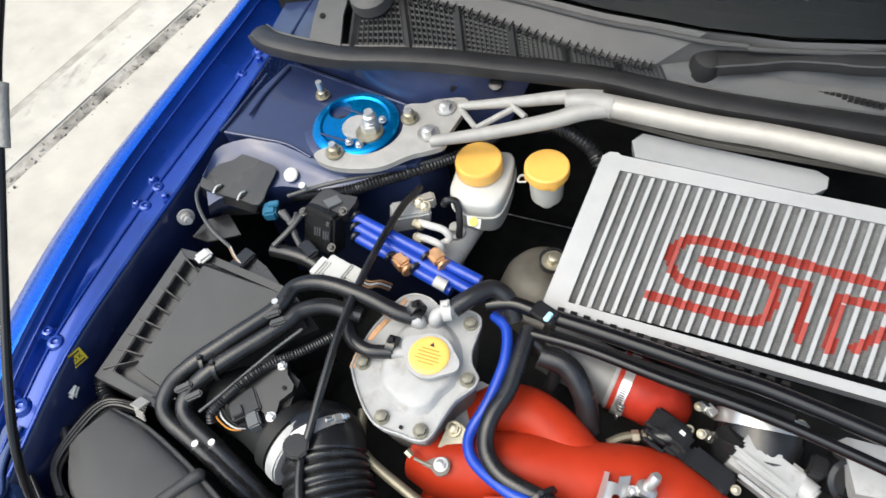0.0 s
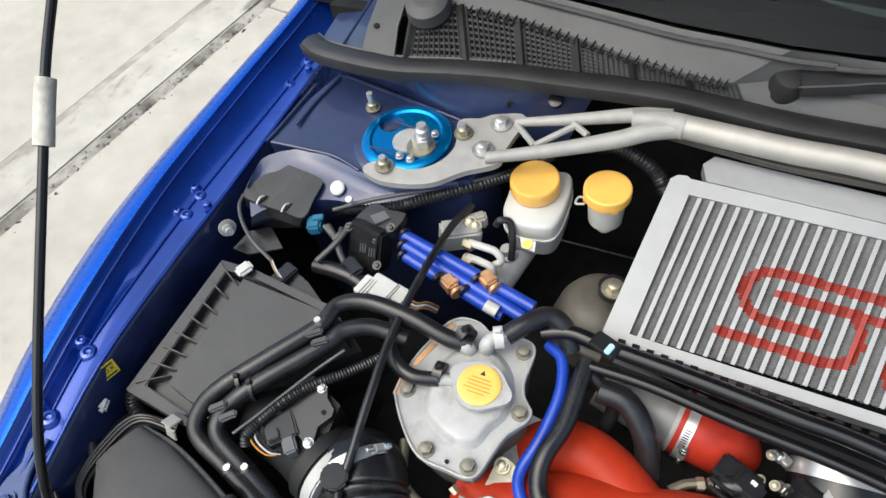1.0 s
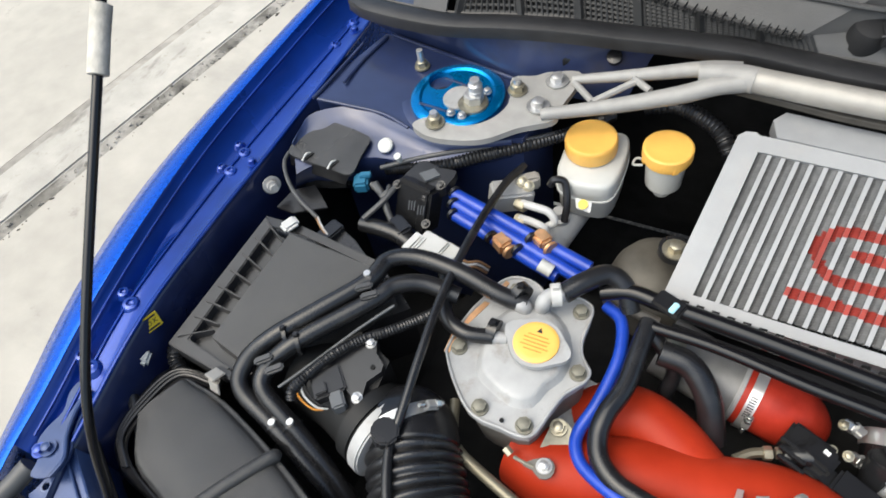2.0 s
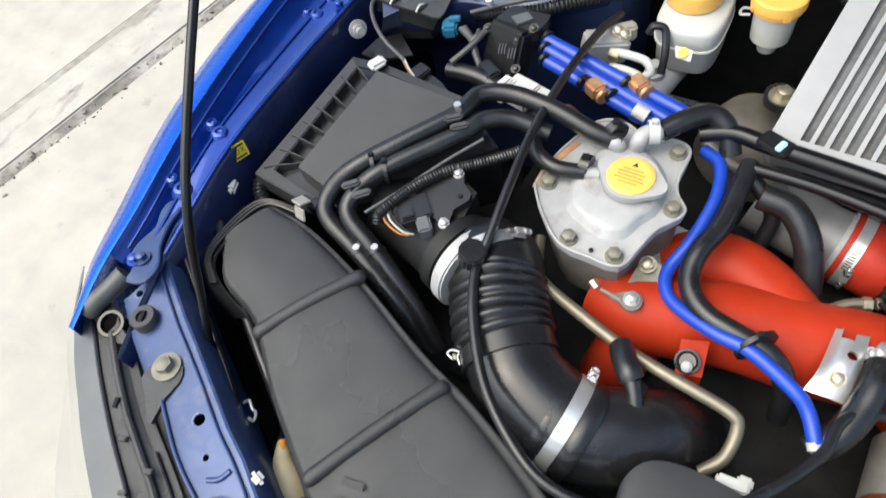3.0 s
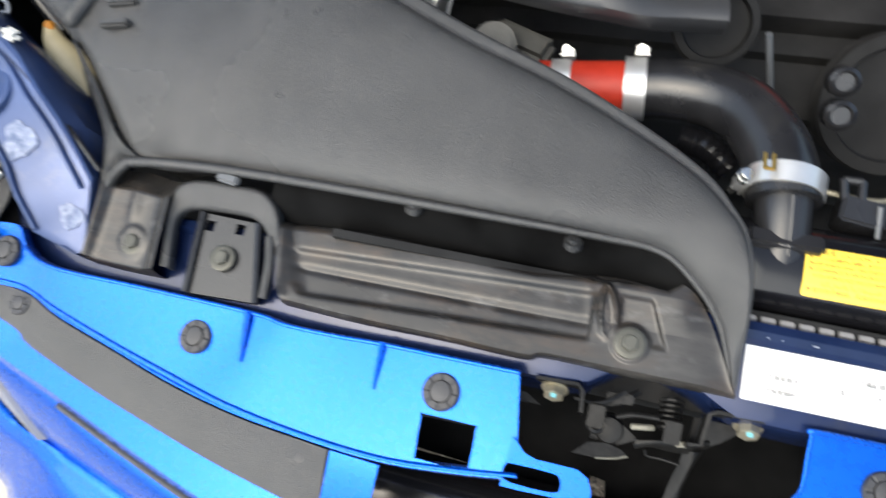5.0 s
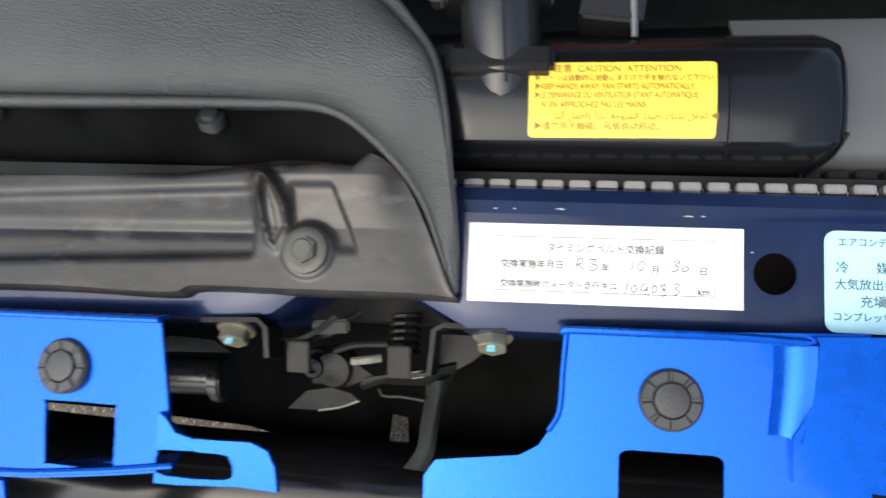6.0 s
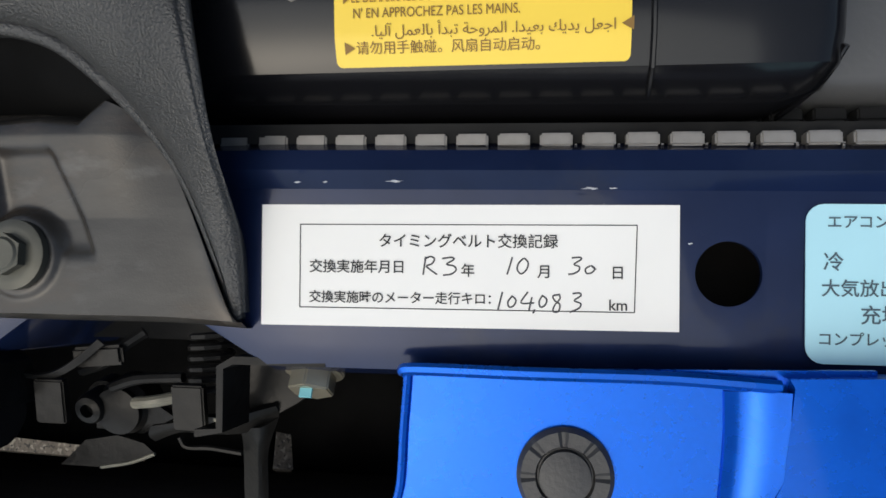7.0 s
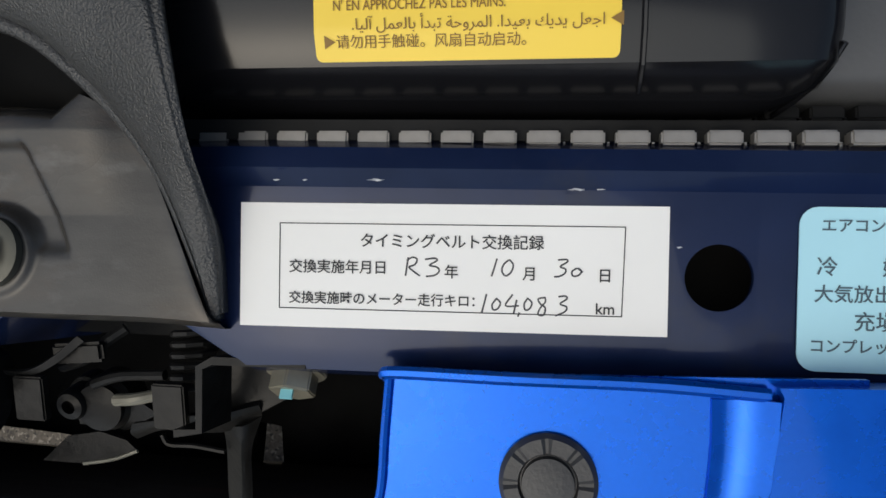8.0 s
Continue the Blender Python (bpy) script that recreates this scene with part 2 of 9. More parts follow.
def sheet(*lines):
    """A skin over lines with the same number of points."""
    bm = bmesh.new()
    rows = [[bm.verts.new(p) for p in line] for line in lines]
    for a, b in zip(rows, rows[1:]):
        for i in range(len(a) - 1):
            bm.faces.new((a[i], a[i + 1], b[i + 1], b[i]))
    return bm


def patch(lines, n=4, m=4):
    """A smooth skin through lines, rounded both along and across."""
    rows = [spline(line, n) for line in lines]
    cols = [spline(col, m) for col in zip(*rows)]
    return sheet(*cols)


def loft(rings):
    """A closed body from rings of the same count, the last one filled."""
    bm = bmesh.new()
    rows = [[bm.verts.new(p) for p in r] for r in rings]
    for a, b in zip(rows, rows[1:]):
        for k in range(len(a)):
            bm.faces.new((a[k], a[(k + 1) % len(a)], b[(k + 1) % len(a)], b[k]))
    bm.faces.new(rows[-1])
    bm.faces.new(rows[0][::-1])
    return bm


def thicken(bm, t):
    """A closed shell from an open skin, grown towards its underside."""
    bmesh.ops.recalc_face_normals(bm, faces=bm.faces)
    bm.normal_update()
    if sum(f.normal.z * f.calc_area() for f in bm.faces) < 0:
        bmesh.ops.reverse_faces(bm, faces=bm.faces[:])
    bm.normal_update()
    old, rim = bm.faces[:], [e for e in bm.edges if len(e.link_faces) == 1]
    twin = {v: bm.verts.new(v.co - v.normal * abs(t)) for v in bm.verts[:]}
    for e in rim:
        loop = e.link_loops[0]
        a, b = loop.vert, loop.link_loop_next.vert
        bm.faces.new((b, a, twin[a], twin[b]))
    for f in old:
        bm.faces.new([twin[v] for v in reversed(f.verts)])
    return bm


def bolt(parent, at, r=0.007, material=None, axis=(0, 0, 1), washer=1.7, name="bolt"):
    """A hexagon bolt with a flange washer and a dished head."""
    a, h = V(axis).normalized(), r * 0.9
    bm = cyl(at, r * washer, r * 0.25, axis, 20)
    cyl(V(at) + a * r * 0.25, r, h, axis, 6, bm=bm)
    cyl(V(at) + a * (r * 0.25 + h), r * 0.8, r * 0.12, axis, 12, r * 0.6, bm=bm)
    return part(name, bm, material or ZINC, parent)


def clip(parent, at, r=0.0105, axis=(0, 0, 1), name="push_clip"):
    """A black plastic push clip: a ring with four notches and a raised middle."""
    bm = lathe(at, [(r * 1.05, -0.002), (r * 1.05, 0.0008), (r * 0.95, 0.0022), (r * 0.64, 0.0022), (r * 0.6, 0.0008), (r * 0.57, 0.0008), (r * 0.55, 0.0026), (r * 0.3, 0.003)], axis, 72)
    a3 = V(axis).normalized()
    side = a3.orthogonal().normalized()
    for v in bm.verts:
        d = v.co - V(at)
        flat_d = d - a3 * d.dot(a3)
        if r * 0.62 < flat_d.length < r * 1.03:
            ang = math.degrees(math.atan2(flat_d.dot(a3.cross(side)), flat_d.dot(side))) % 45
            if ang < 5.1:
                v.co -= a3 * 0.0006
    return part(name, bm, CLIPGREY, parent)


def clamp(parent, at, axis, r, width=0.012, screw=None, material=None):
    """A worm-drive clamp: band and screw housing."""
    a = V(axis).normalized()
    bm = bmesh.new()
    lathe(V(at) - a * width / 2, [(r, 0), (r * 1.03, 0), (r * 1.03, width), (r, width)], axis, 32, bm)
    band = part("clamp_band", bm, material or STEEL, parent, "bright steel clamp band")
    if screw:
        s = V(screw)
        n = (s - V(at) - a * (s - V(at)).dot(a)).normalized()
        d = a.cross(n)
        m = Matrix((d, a, n)).transposed().to_4x4()
        bm = box((0, 0, 0), (0.012, 0.0075, 0.0055))
        box((0.001, 0, -0.003), (0.018, 0.0095, 0.0012), bm=bm)
        bmesh.ops.transform(bm, matrix=Matrix.Translation(s) @ m, verts=bm.verts)
        part("clamp_housing", bm, STEEL, parent, bevel=0.0007)
        bm = cyl(s - d * 0.0085, 0.0046, 0.005, d, 6)
        cyl(s - d * 0.0125, 0.0034, 0.003, d, 14, bm=bm)
        cyl(s + d * 0.008, 0.0026, 0.007, d, 12, bm=bm)
        part("clamp_screw", bm, SCREWSTEEL, parent, bevel=0.0005)
    return band


def lettering(name, body, at, size, material, parent, rot=(0, 0, 0), align="LEFT", shear=0.0, squeeze=1.0, thick=0.00004, bold=0.0):
    """A line of writing as a thin mesh."""
    cu = bpy.data.curves.new(name, "FONT")
    cu.body, cu.size, cu.align_x, cu.align_y, cu.shear, cu.extrude, cu.offset = body, size, align, "CENTER", shear, thick, bold
    tmp = bpy.data.objects.new(name, cu)
    scene.collection.objects.link(tmp)
    dg = bpy.context.evaluated_depsgraph_get()
    me = bpy.data.meshes.new_from_object(tmp.evaluated_get(dg))
    bpy.data.objects.remove(tmp)
    bpy.data.curves.remove(cu)
    me.materials.clear()
    me.materials.append(material)
    ob = new(name, me)
    ob.parent = parent
    ob.matrix_local = pose(*at, *rot) @ Matrix.Diagonal((squeeze, 1, 1, 1))
    return ob


def cut(ob, cutter):
    """Cuts a closed bmesh out of a mesh object."""
    bmesh.ops.recalc_face_normals(cutter, faces=cutter.faces)
    me = bpy.data.meshes.new("cutter")
    cutter.to_mesh(me)
    cutter.free()
    c = bpy.data.objects.new("cutter", me)
    scene.collection.objects.link(c)
    mod = ob.modifiers.new("cut", "BOOLEAN")
    mod.operation, mod.object, mod.solver = "DIFFERENCE", c, "EXACT"
    dg = bpy.context.evaluated_depsgraph_get()
    ob.data = bpy.data.meshes.new_from_object(ob.evaluated_get(dg))
    ob.modifiers.clear()
    bpy.data.objects.remove(c)
    return ob


# ---------------------------------------------------------------- ground
def concrete():
    m = mat("bright_concrete", (0.405, 0.376, 0.32), 0.88, 0, 0.13, 12, 0.4, 160)
    stain(m, (0.36, 0.333, 0.285), 1.6, 0.5, 0.75, 8)
    stain(m, (0.28, 0.262, 0.23), 0.7, 0.56, 0.8, 10, (1, 2.5, 1))
    return stain(m, (0.2, 0.18, 0.15), 9, 0.66, 0.85, 4)


CONCRETE = concrete()
ASPHALT = stain(stain(mat("stone_chip_asphalt", (0.085, 0.07, 0.053), 0.9, 0, 0.6, 180, 0.8, 160), (0.2, 0.175, 0.14), 120, 0.58, 0.64, 1), (0.03, 0.026, 0.021), 150, 0.58, 0.66, 1)
bm = bmesh.new()
bmesh.ops.create_grid(bm, x_segments=2, y_segments=2, size=300)
ground = tagged(part("ground", bm, ASPHALT), "grey stone-chip asphalt under the car", "ground", kind="structure")
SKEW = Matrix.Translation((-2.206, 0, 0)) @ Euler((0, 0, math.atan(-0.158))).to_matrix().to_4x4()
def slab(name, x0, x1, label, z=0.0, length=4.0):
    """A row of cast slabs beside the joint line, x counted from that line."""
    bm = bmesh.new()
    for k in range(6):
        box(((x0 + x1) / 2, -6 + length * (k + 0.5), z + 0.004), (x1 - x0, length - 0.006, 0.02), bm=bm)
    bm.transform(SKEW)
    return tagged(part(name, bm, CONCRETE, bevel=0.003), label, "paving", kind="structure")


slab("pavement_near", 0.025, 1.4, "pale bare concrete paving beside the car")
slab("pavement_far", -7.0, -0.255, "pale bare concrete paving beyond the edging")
JOINT = stain(mat("dirty_joint_filler", (0.13, 0.12, 0.10), 0.95, 0, 0.7, 22, 0.9, 70), (0.33, 0.31, 0.27), 7, 0.45, 0.6)
DIRTYEDGE = stain(stain(mat("stained_edging_concrete", (0.4, 0.375, 0.325), 0.9, 0, 0.2, 12, 0.6, 160), (0.17, 0.155, 0.13), 3.5, 0.56, 0.66, 10, (1.6, 0.5, 1)), (0.26, 0.24, 0.2), 25, 0.6, 0.8)
bm = box((-0.002, 4, 0.003), (0.06, 22, 0.014))
bm.transform(SKEW)
tagged(part("paving_joint", bm, JOINT), "dark dirty joint between concrete slabs", "joint", kind="structure")
bm = box((-0.242, 4, 0.005), (0.036, 22, 0.016))
bm.transform(SKEW)
tagged(part("edging_joint", bm, stain(mat("pale_joint_mortar", (0.3, 0.278, 0.236), 0.95, 0, 0.35, 22, 0.7, 90), (0.2, 0.183, 0.15), 6, 0.5, 0.68)), "pale worn mortar joint behind the edging strip", "joint", kind="structure")
bm = box((-0.128, 4, 0.0085), (0.196, 22, 0.016))
bm.transform(SKEW)
tagged(part("kerb_strip", bm, DIRTYEDGE, bevel=0.006), "pale concrete edging strip beside the joint", "edging", kind="structure")
# crumbs of grit and broken edge along the joint
bm, rng = bmesh.new(), random.Random(5)
for k in range(600):
    y = rng.uniform(-1.0, 4.0)
    w = rng.choice((0.0015, 0.0025, 0.0045)) * rng.uniform(0.6, 1.4)
    at = SKEW @ Vector((rng.gauss(0.015, 0.02), y, 0.0155))
    bmesh.ops.create_icosphere(bm, subdivisions=1, radius=w, matrix=Matrix.Translation(at) @ Euler((rng.random(), rng.random(), 6 * rng.random())).to_matrix().to_4x4() @ Matrix.Diagonal((1, 1.7, 0.5, 1)))
tagged(part("joint_grit", bm, JOINT, smooth=0.1), "grey grit and broken edges along the joint", "grit", kind="stuff")

# ---------------------------------------------------------------- car body
car = thing("car", "bright blue saloon car with its bonnet open", "car")
ys = [2.0, 1.4, 1.02, 0.82, 0.63, 0.5, 0.37, 0.26, 0.19, 0.127]
def along(xs, zs):
    """A smooth line down the wing."""
    return [tuple(p) for p in spline([(x, y, z) for x, y, z in zip(xs, ys, zs)], 4)]


outer = along([-0.86, -0.868, -0.872, -0.884, -0.89, -0.885, -0.862, -0.832, -0.81, -0.772], [0.86, 0.83, 0.805, 0.80, 0.795, 0.79, 0.785, 0.775, 0.77, 0.768])
low = [(x - 0.02, y, 0.45) for x, y, z in outer]
mid = [(x - 0.014, y, z - 0.05) for x, y, z in outer]
crown = along([-0.83, -0.845, -0.85, -0.858, -0.863, -0.856, -0.835, -0.807, -0.79, -0.768], [0.893, 0.863, 0.83, 0.822, 0.815, 0.81, 0.803, 0.791, 0.785, 0.775])
lip = along([-0.79, -0.81, -0.824, -0.832, -0.835, -0.824, -0.806, -0.785, -0.774, -0.760], [0.905, 0.875, 0.838, 0.828, 0.821, 0.817, 0.809, 0.797, 0.789, 0.777])
hem = [(x + 0.003, y, z - 0.008) for x, y, z in lip]
ridge = [(x + 0.0085, y, z - 0.010) for x, y, z in lip]
gutter = [(x + 0.018, y, z - 0.026) for x, y, z in lip]
fold = along([-0.745, -0.762, -0.774, -0.778, -0.784, -0.781, -0.770, -0.750, -0.735, -0.72], [0.868, 0.838, 0.812, 0.804, 0.801, 0.800, 0.800, 0.79, 0.782, 0.77])
shelf = along([-0.72, -0.735, -0.752, -0.750, -0.748, -0.748, -0.742, -0.729, -0.717, -0.70], [0.864, 0.834, 0.812, 0.806, 0.803, 0.802, 0.801, 0.788, 0.78, 0.77])
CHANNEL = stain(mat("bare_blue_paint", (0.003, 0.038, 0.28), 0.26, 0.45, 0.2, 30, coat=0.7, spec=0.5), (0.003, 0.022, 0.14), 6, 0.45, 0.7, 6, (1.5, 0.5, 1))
part("fender", thicken(sheet(low, mid, outer, crown, [(x - 0.006, y, z + 0.0005) for x, y, z in lip], lip), -0.0012), BLUE, car, "bright blue front wing", smooth=1.0)
far = [[(-0.04 - x, y, z) for x, y, z in line] for line in (low, mid, outer, crown, lip, hem)]
part("far_wing", thicken(sheet(*far), 0.0012), BLUE, car, "bright blue opposite front wing", smooth=1.0)
nw = len(lip) - 5
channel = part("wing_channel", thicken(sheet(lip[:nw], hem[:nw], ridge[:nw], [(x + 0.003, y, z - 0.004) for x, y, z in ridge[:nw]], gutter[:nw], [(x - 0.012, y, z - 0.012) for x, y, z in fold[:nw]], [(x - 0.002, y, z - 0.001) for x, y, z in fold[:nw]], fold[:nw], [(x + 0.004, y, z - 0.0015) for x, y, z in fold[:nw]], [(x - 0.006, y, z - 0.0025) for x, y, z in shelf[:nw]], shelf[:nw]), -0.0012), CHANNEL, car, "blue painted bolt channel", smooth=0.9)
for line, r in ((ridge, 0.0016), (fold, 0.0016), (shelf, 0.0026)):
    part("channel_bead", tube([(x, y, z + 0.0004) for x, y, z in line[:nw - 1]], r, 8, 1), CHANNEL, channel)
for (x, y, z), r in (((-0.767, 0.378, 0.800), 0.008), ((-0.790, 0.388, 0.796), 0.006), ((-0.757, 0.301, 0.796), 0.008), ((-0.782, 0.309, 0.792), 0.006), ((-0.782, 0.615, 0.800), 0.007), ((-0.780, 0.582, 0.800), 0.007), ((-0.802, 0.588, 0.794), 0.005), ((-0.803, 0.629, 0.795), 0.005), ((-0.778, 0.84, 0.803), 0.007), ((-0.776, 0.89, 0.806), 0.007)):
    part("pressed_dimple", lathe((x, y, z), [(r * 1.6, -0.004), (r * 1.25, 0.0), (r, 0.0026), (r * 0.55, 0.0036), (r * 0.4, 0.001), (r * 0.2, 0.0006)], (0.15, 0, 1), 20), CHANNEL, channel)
edge = [(x + 0.004, y, z - 0.005) for x, y, z in shelf]
wall = [(x + 0.008, y, z - 0.04) for x, y, z in shelf]
sill = [(x + 0.012, y, 0.70) for x, y, z in shelf]
deep = [(x + 0.014, y, 0.42) for x, y, z in shelf]
# wall blue is darker than the channel above it, with paler blotches
part("inner_wing", thicken(sheet(shelf[12:], edge[12:], wall[12:], sill[12:]), -0.0012), stain(mat("deep_blue_wall", (0.008, 0.016, 0.066), 0.3, 0.15, 0.25, 30, 0.05, 200, coat=0.5), (0.022, 0.032, 0.085), 9, 0.5, 0.75, 8), car, "deep navy inner wing panel")
# lower wall goes near-black: shade deep in the bay, painted on
part("inner_wing_low", thicken(sheet(sill[12:], deep[12:]), -0.002), DARK, car, "near-black lower wall of the inner wing")
for p in ((-0.758, 0.602, 0.803), (-0.746, 0.213, 0.790), (-0.760, 0.868, 0.810)):
    bolt(car, p, 0.0055, CHANNEL, washer=1.5)

# strut tower, bulkhead and floor of the bay
tower = part("strut_tower", prism([(-0.722, 0.710, 0.824), (-0.719, 0.767, 0.826), (-0.693, 0.851, 0.830), (-0.598, 0.837, 0.826), (-0.493, 0.816, 0.824), (-0.432, 0.788, 0.820), (-0.447, 0.731, 0.815), (-0.532, 0.701, 0.815), (-0.582, 0.704, 0.816), (-0.669, 0.719, 0.820)], 0.35), NAVY, car, "dull navy strut tower", bevel=0.006)
part("tower_ledge", thicken(patch([[(-0.720, 0.641, 0.812), (-0.721, 0.667, 0.816), (-0.714, 0.691, 0.820), (-0.665, 0.716, 0.820), (-0.582, 0.704, 0.817), (-0.528, 0.699, 0.815), (-0.460, 0.727, 0.814)], [(-0.718, 0.638, 0.800), (-0.712, 0.661, 0.806), (-0.698, 0.680, 0.810), (-0.657, 0.703, 0.810), (-0.580, 0.695, 0.806), (-0.526, 0.695, 0.805), (-0.459, 0.726, 0.805)], [(-0.710, 0.611, 0.770), (-0.690, 0.628, 0.770), (-0.660, 0.637, 0.770), (-0.614, 0.662, 0.770), (-0.571, 0.677, 0.770), (-0.526, 0.701, 0.770), (-0.466, 0.736, 0.770)], [(-0.887, 0.734, 0.550), (-0.860, 0.756, 0.550), (-0.821, 0.768, 0.550), (-0.759, 0.801, 0.550), (-0.703, 0.822, 0.550), (-0.642, 0.854, 0.550), (-0.561, 0.900, 0.550)]], 3, 3), 0.0015), NAVY, car, "dull navy panel below the strut tower", smooth=0.9)
part("mount_well", cyl((-0.562, 0.763, 0.822), 0.018, 0.002, sides=28), DARK, tower)
part("tower_dome", lathe((-0.557, 0.783, 0.806), [(0.085, 0.0), (0.08, 0.01), (0.07, 0.0145), (0.05, 0.015)], sides=48), NAVY, tower)
for line in ([(-0.686, 0.843, 0.832), (-0.697, 0.793, 0.829), (-0.700, 0.745, 0.828)], [(-0.719, 0.709, 0.826), (-0.670, 0.713, 0.823), (-0.627, 0.715, 0.820), (-0.585, 0.704, 0.818)], [(-0.680, 0.849, 0.832), (-0.596, 0.835, 0.828), (-0.492, 0.815, 0.826)], [(-0.727, 0.674, 0.807), (-0.722, 0.690, 0.811), (-0.687, 0.706, 0.810)], [(-0.726, 0.709, 0.826), (-0.721, 0.739, 0.828), (-0.712, 0.821, 0.832)]):
    part("pressed_bead", tube(line, 0.0022, 8), NAVY, tower)
part("rear_apron", thicken(sheet([(-0.752, 0.870, 0.840), (-0.687, 0.856, 0.829), (-0.601, 0.845, 0.824), (-0.496, 0.822, 0.820), (-0.434, 0.831, 0.800), (-0.365, 0.851, 0.780)], [(-0.706, 0.854, 0.870), (-0.641, 0.842, 0.870), (-0.573, 0.841, 0.870), (-0.491, 0.853, 0.870), (-0.406, 0.864, 0.870), (-0.331, 0.870, 0.870)]), 0.002), NAVY, car, "dark navy apron below the bonnet seal")
part("apron_grommet", lathe((-0.446, 0.856, 0.845), [(0.018, 0.0), (0.017, 0.006), (0.01, 0.008), (0.008, 0.004)], (0, -0.8, 0.5), 24), RUBBER, car)
part("apron_grommet", lathe((-0.378, 0.855, 0.850), [(0.009, 0.0), (0.009, 0.008), (0.004, 0.009)], (0, -0.5, 0.8), 18), RUBBER, car)
# bulkhead and floor take the same painted shade
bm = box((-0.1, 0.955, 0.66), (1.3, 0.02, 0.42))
part("bulkhead", bm, DARK, car, "dark bulkhead")
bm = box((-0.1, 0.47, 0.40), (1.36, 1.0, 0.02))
part("undertray", bm, DARK, car, "dark undertray")
bm = box((0.62, 0.5, 0.6), (0.02, 1.1, 0.4))
part("far_inner_wing", bm, NAVY, car)
# the raised bonnet
b_rows = []
for k in range(9):
    f = k / 8
    y, z = 1.13 - 0.43 * f, 0.99 + 0.9 * f
    b_rows.append([(-0.045 + (0.70 - 0.06 * f) * (i - 6) / 6, y + 0.05 * (abs(i - 6) / 6) ** 2 * -1 + 0.03, z - 0.02 * (abs(i - 6) / 6) ** 2) for i in range(13)])
part("bonnet", thicken(sheet(*b_rows), 0.012), NAVY, car, "raised bonnet with a dull navy underside")
# bonnet seal
seal_line = [(-0.722, 0.849, 0.885), (-0.685, 0.835, 0.885), (-0.592, 0.834, 0.882), (-0.510, 0.846, 0.884), (-0.438, 0.854, 0.886), (-0.368, 0.856, 0.888), (-0.302, 0.859, 0.890), (-0.239, 0.858, 0.892), (-0.178, 0.850, 0.893), (-0.121, 0.844, 0.893), (-0.034, 0.843, 0.893)]
seal_line += [(seal_line[-1][0] + 0.3, seal_line[-1][1] + 0.0, 0.893)]
RIB = ((1, -1), (1, 0.05), (0.95, 0.18), (0.86, 0.08), (0.5, 0.3), (0, 0.38), (-0.5, 0.25), (-0.84, 0.0), (-0.95, 0.1), (-1, -0.05), (-1, -1))
def ribbon(points, width, height, bm=None, n=5):
    """A flat-topped band along a line."""
    bm = bm or bmesh.new()
    line = spline(points, n)
    rings = []
    for i, q in enumerate(line):
        d = (line[min(i + 1, len(line) - 1)] - line[max(i - 1, 0)]).normalized()
        s = d.cross(Vector((0, 0, 1))).normalized() * width / 2
        rings.append([bm.verts.new(q + s * a + Vector((0, 0, height * b))) for a, b in RIB])
    for a, b in zip(rings, rings[1:]):
        for k in range(len(RIB)):
            bm.faces.new((a[k], a[(k + 1) % len(RIB)], b[(k + 1) % len(RIB)], b[k]))
    bm.faces.new(rings[0][::-1])
    bm.faces.new(rings[-1])
    return bm


seal = thing("bonnet_seal", "long grey-black rubber bonnet seal on the bulkhead", "rubber seal")
part("seal_strip", ribbon(seal_line, 0.034, 0.013, n=8), SEAL, seal, smooth=1.0)
GRIMY = mat("grimy_grey_brown_metal", (0.055, 0.05, 0.042), 0.6, 0.1, 0.4, 30, 0.4, 200)
part("seal_carrier", ribbon([(x, y - 0.03, z - 0.022) for x, y, z in seal_line[7:]], 0.03, 0.006), GRIMY, seal, "grimy metal flange under the seal")
part("seal_lip", tube([(x, y - 0.012, z - 0.012) for x, y, z in seal_line], 0.003, 8), SEAL, seal)

# cowl with grille
cowl = thing("cowl_panel", "black plastic cowl panel with a square-hole grille", "cowl")
c_front = [(x, y + 0.012, z - 0.004) for x, y, z in seal_line[2:]]
c_back = [(-0.592, 0.899, 0.915), (-0.538, 0.920, 0.917), (-0.457, 0.910, 0.920), (-0.380, 0.892, 0.920), (-0.308, 0.874, 0.918), (-0.243, 0.863, 0.915), (-0.190, 0.864, 0.910), (-0.132, 0.886, 0.912), (-0.041, 0.868, 0.910), (0.28, 0.90, 0.91)]
c_glass = [(-0.601, 0.960, 0.940), (-0.524, 0.950, 0.940), (-0.419, 0.928, 0.945), (-0.334, 0.913, 0.945), (-0.256, 0.899, 0.945), (-0.196, 0.894, 0.945), (-0.141, 0.888, 0.945), (-0.099, 0.889, 0.945), (-0.055, 0.890, 0.945), (0.28, 0.945, 0.945)]
COWLGREY = mat("weathered_grey_black_plastic", (0.05, 0.05, 0.05), 0.5, 0, 0.25, 20, 0.3, 600)
part("cowl_skin", thicken(sheet(c_back, c_glass), -0.003), COWLGREY, cowl, "weathered grey-black plastic skin")
# shade seen through the grille holes is this tray's dark colour
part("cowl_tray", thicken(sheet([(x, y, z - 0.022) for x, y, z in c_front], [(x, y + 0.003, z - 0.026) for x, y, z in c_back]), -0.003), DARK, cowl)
bm = bmesh.new()
a0, a1 = [V(p) for p in spline(c_front, 12)], [V(p) for p in spline(c_back, 12)]
rows = 9
def lat(s, u):
    k = min(len(a0) - 2, max(0, int(s * (len(a0) - 1))))
    f = s * (len(a0) - 1) - k
    return a0[k].lerp(a0[k + 1], f).lerp(a1[k].lerp(a1[k + 1], f), u)


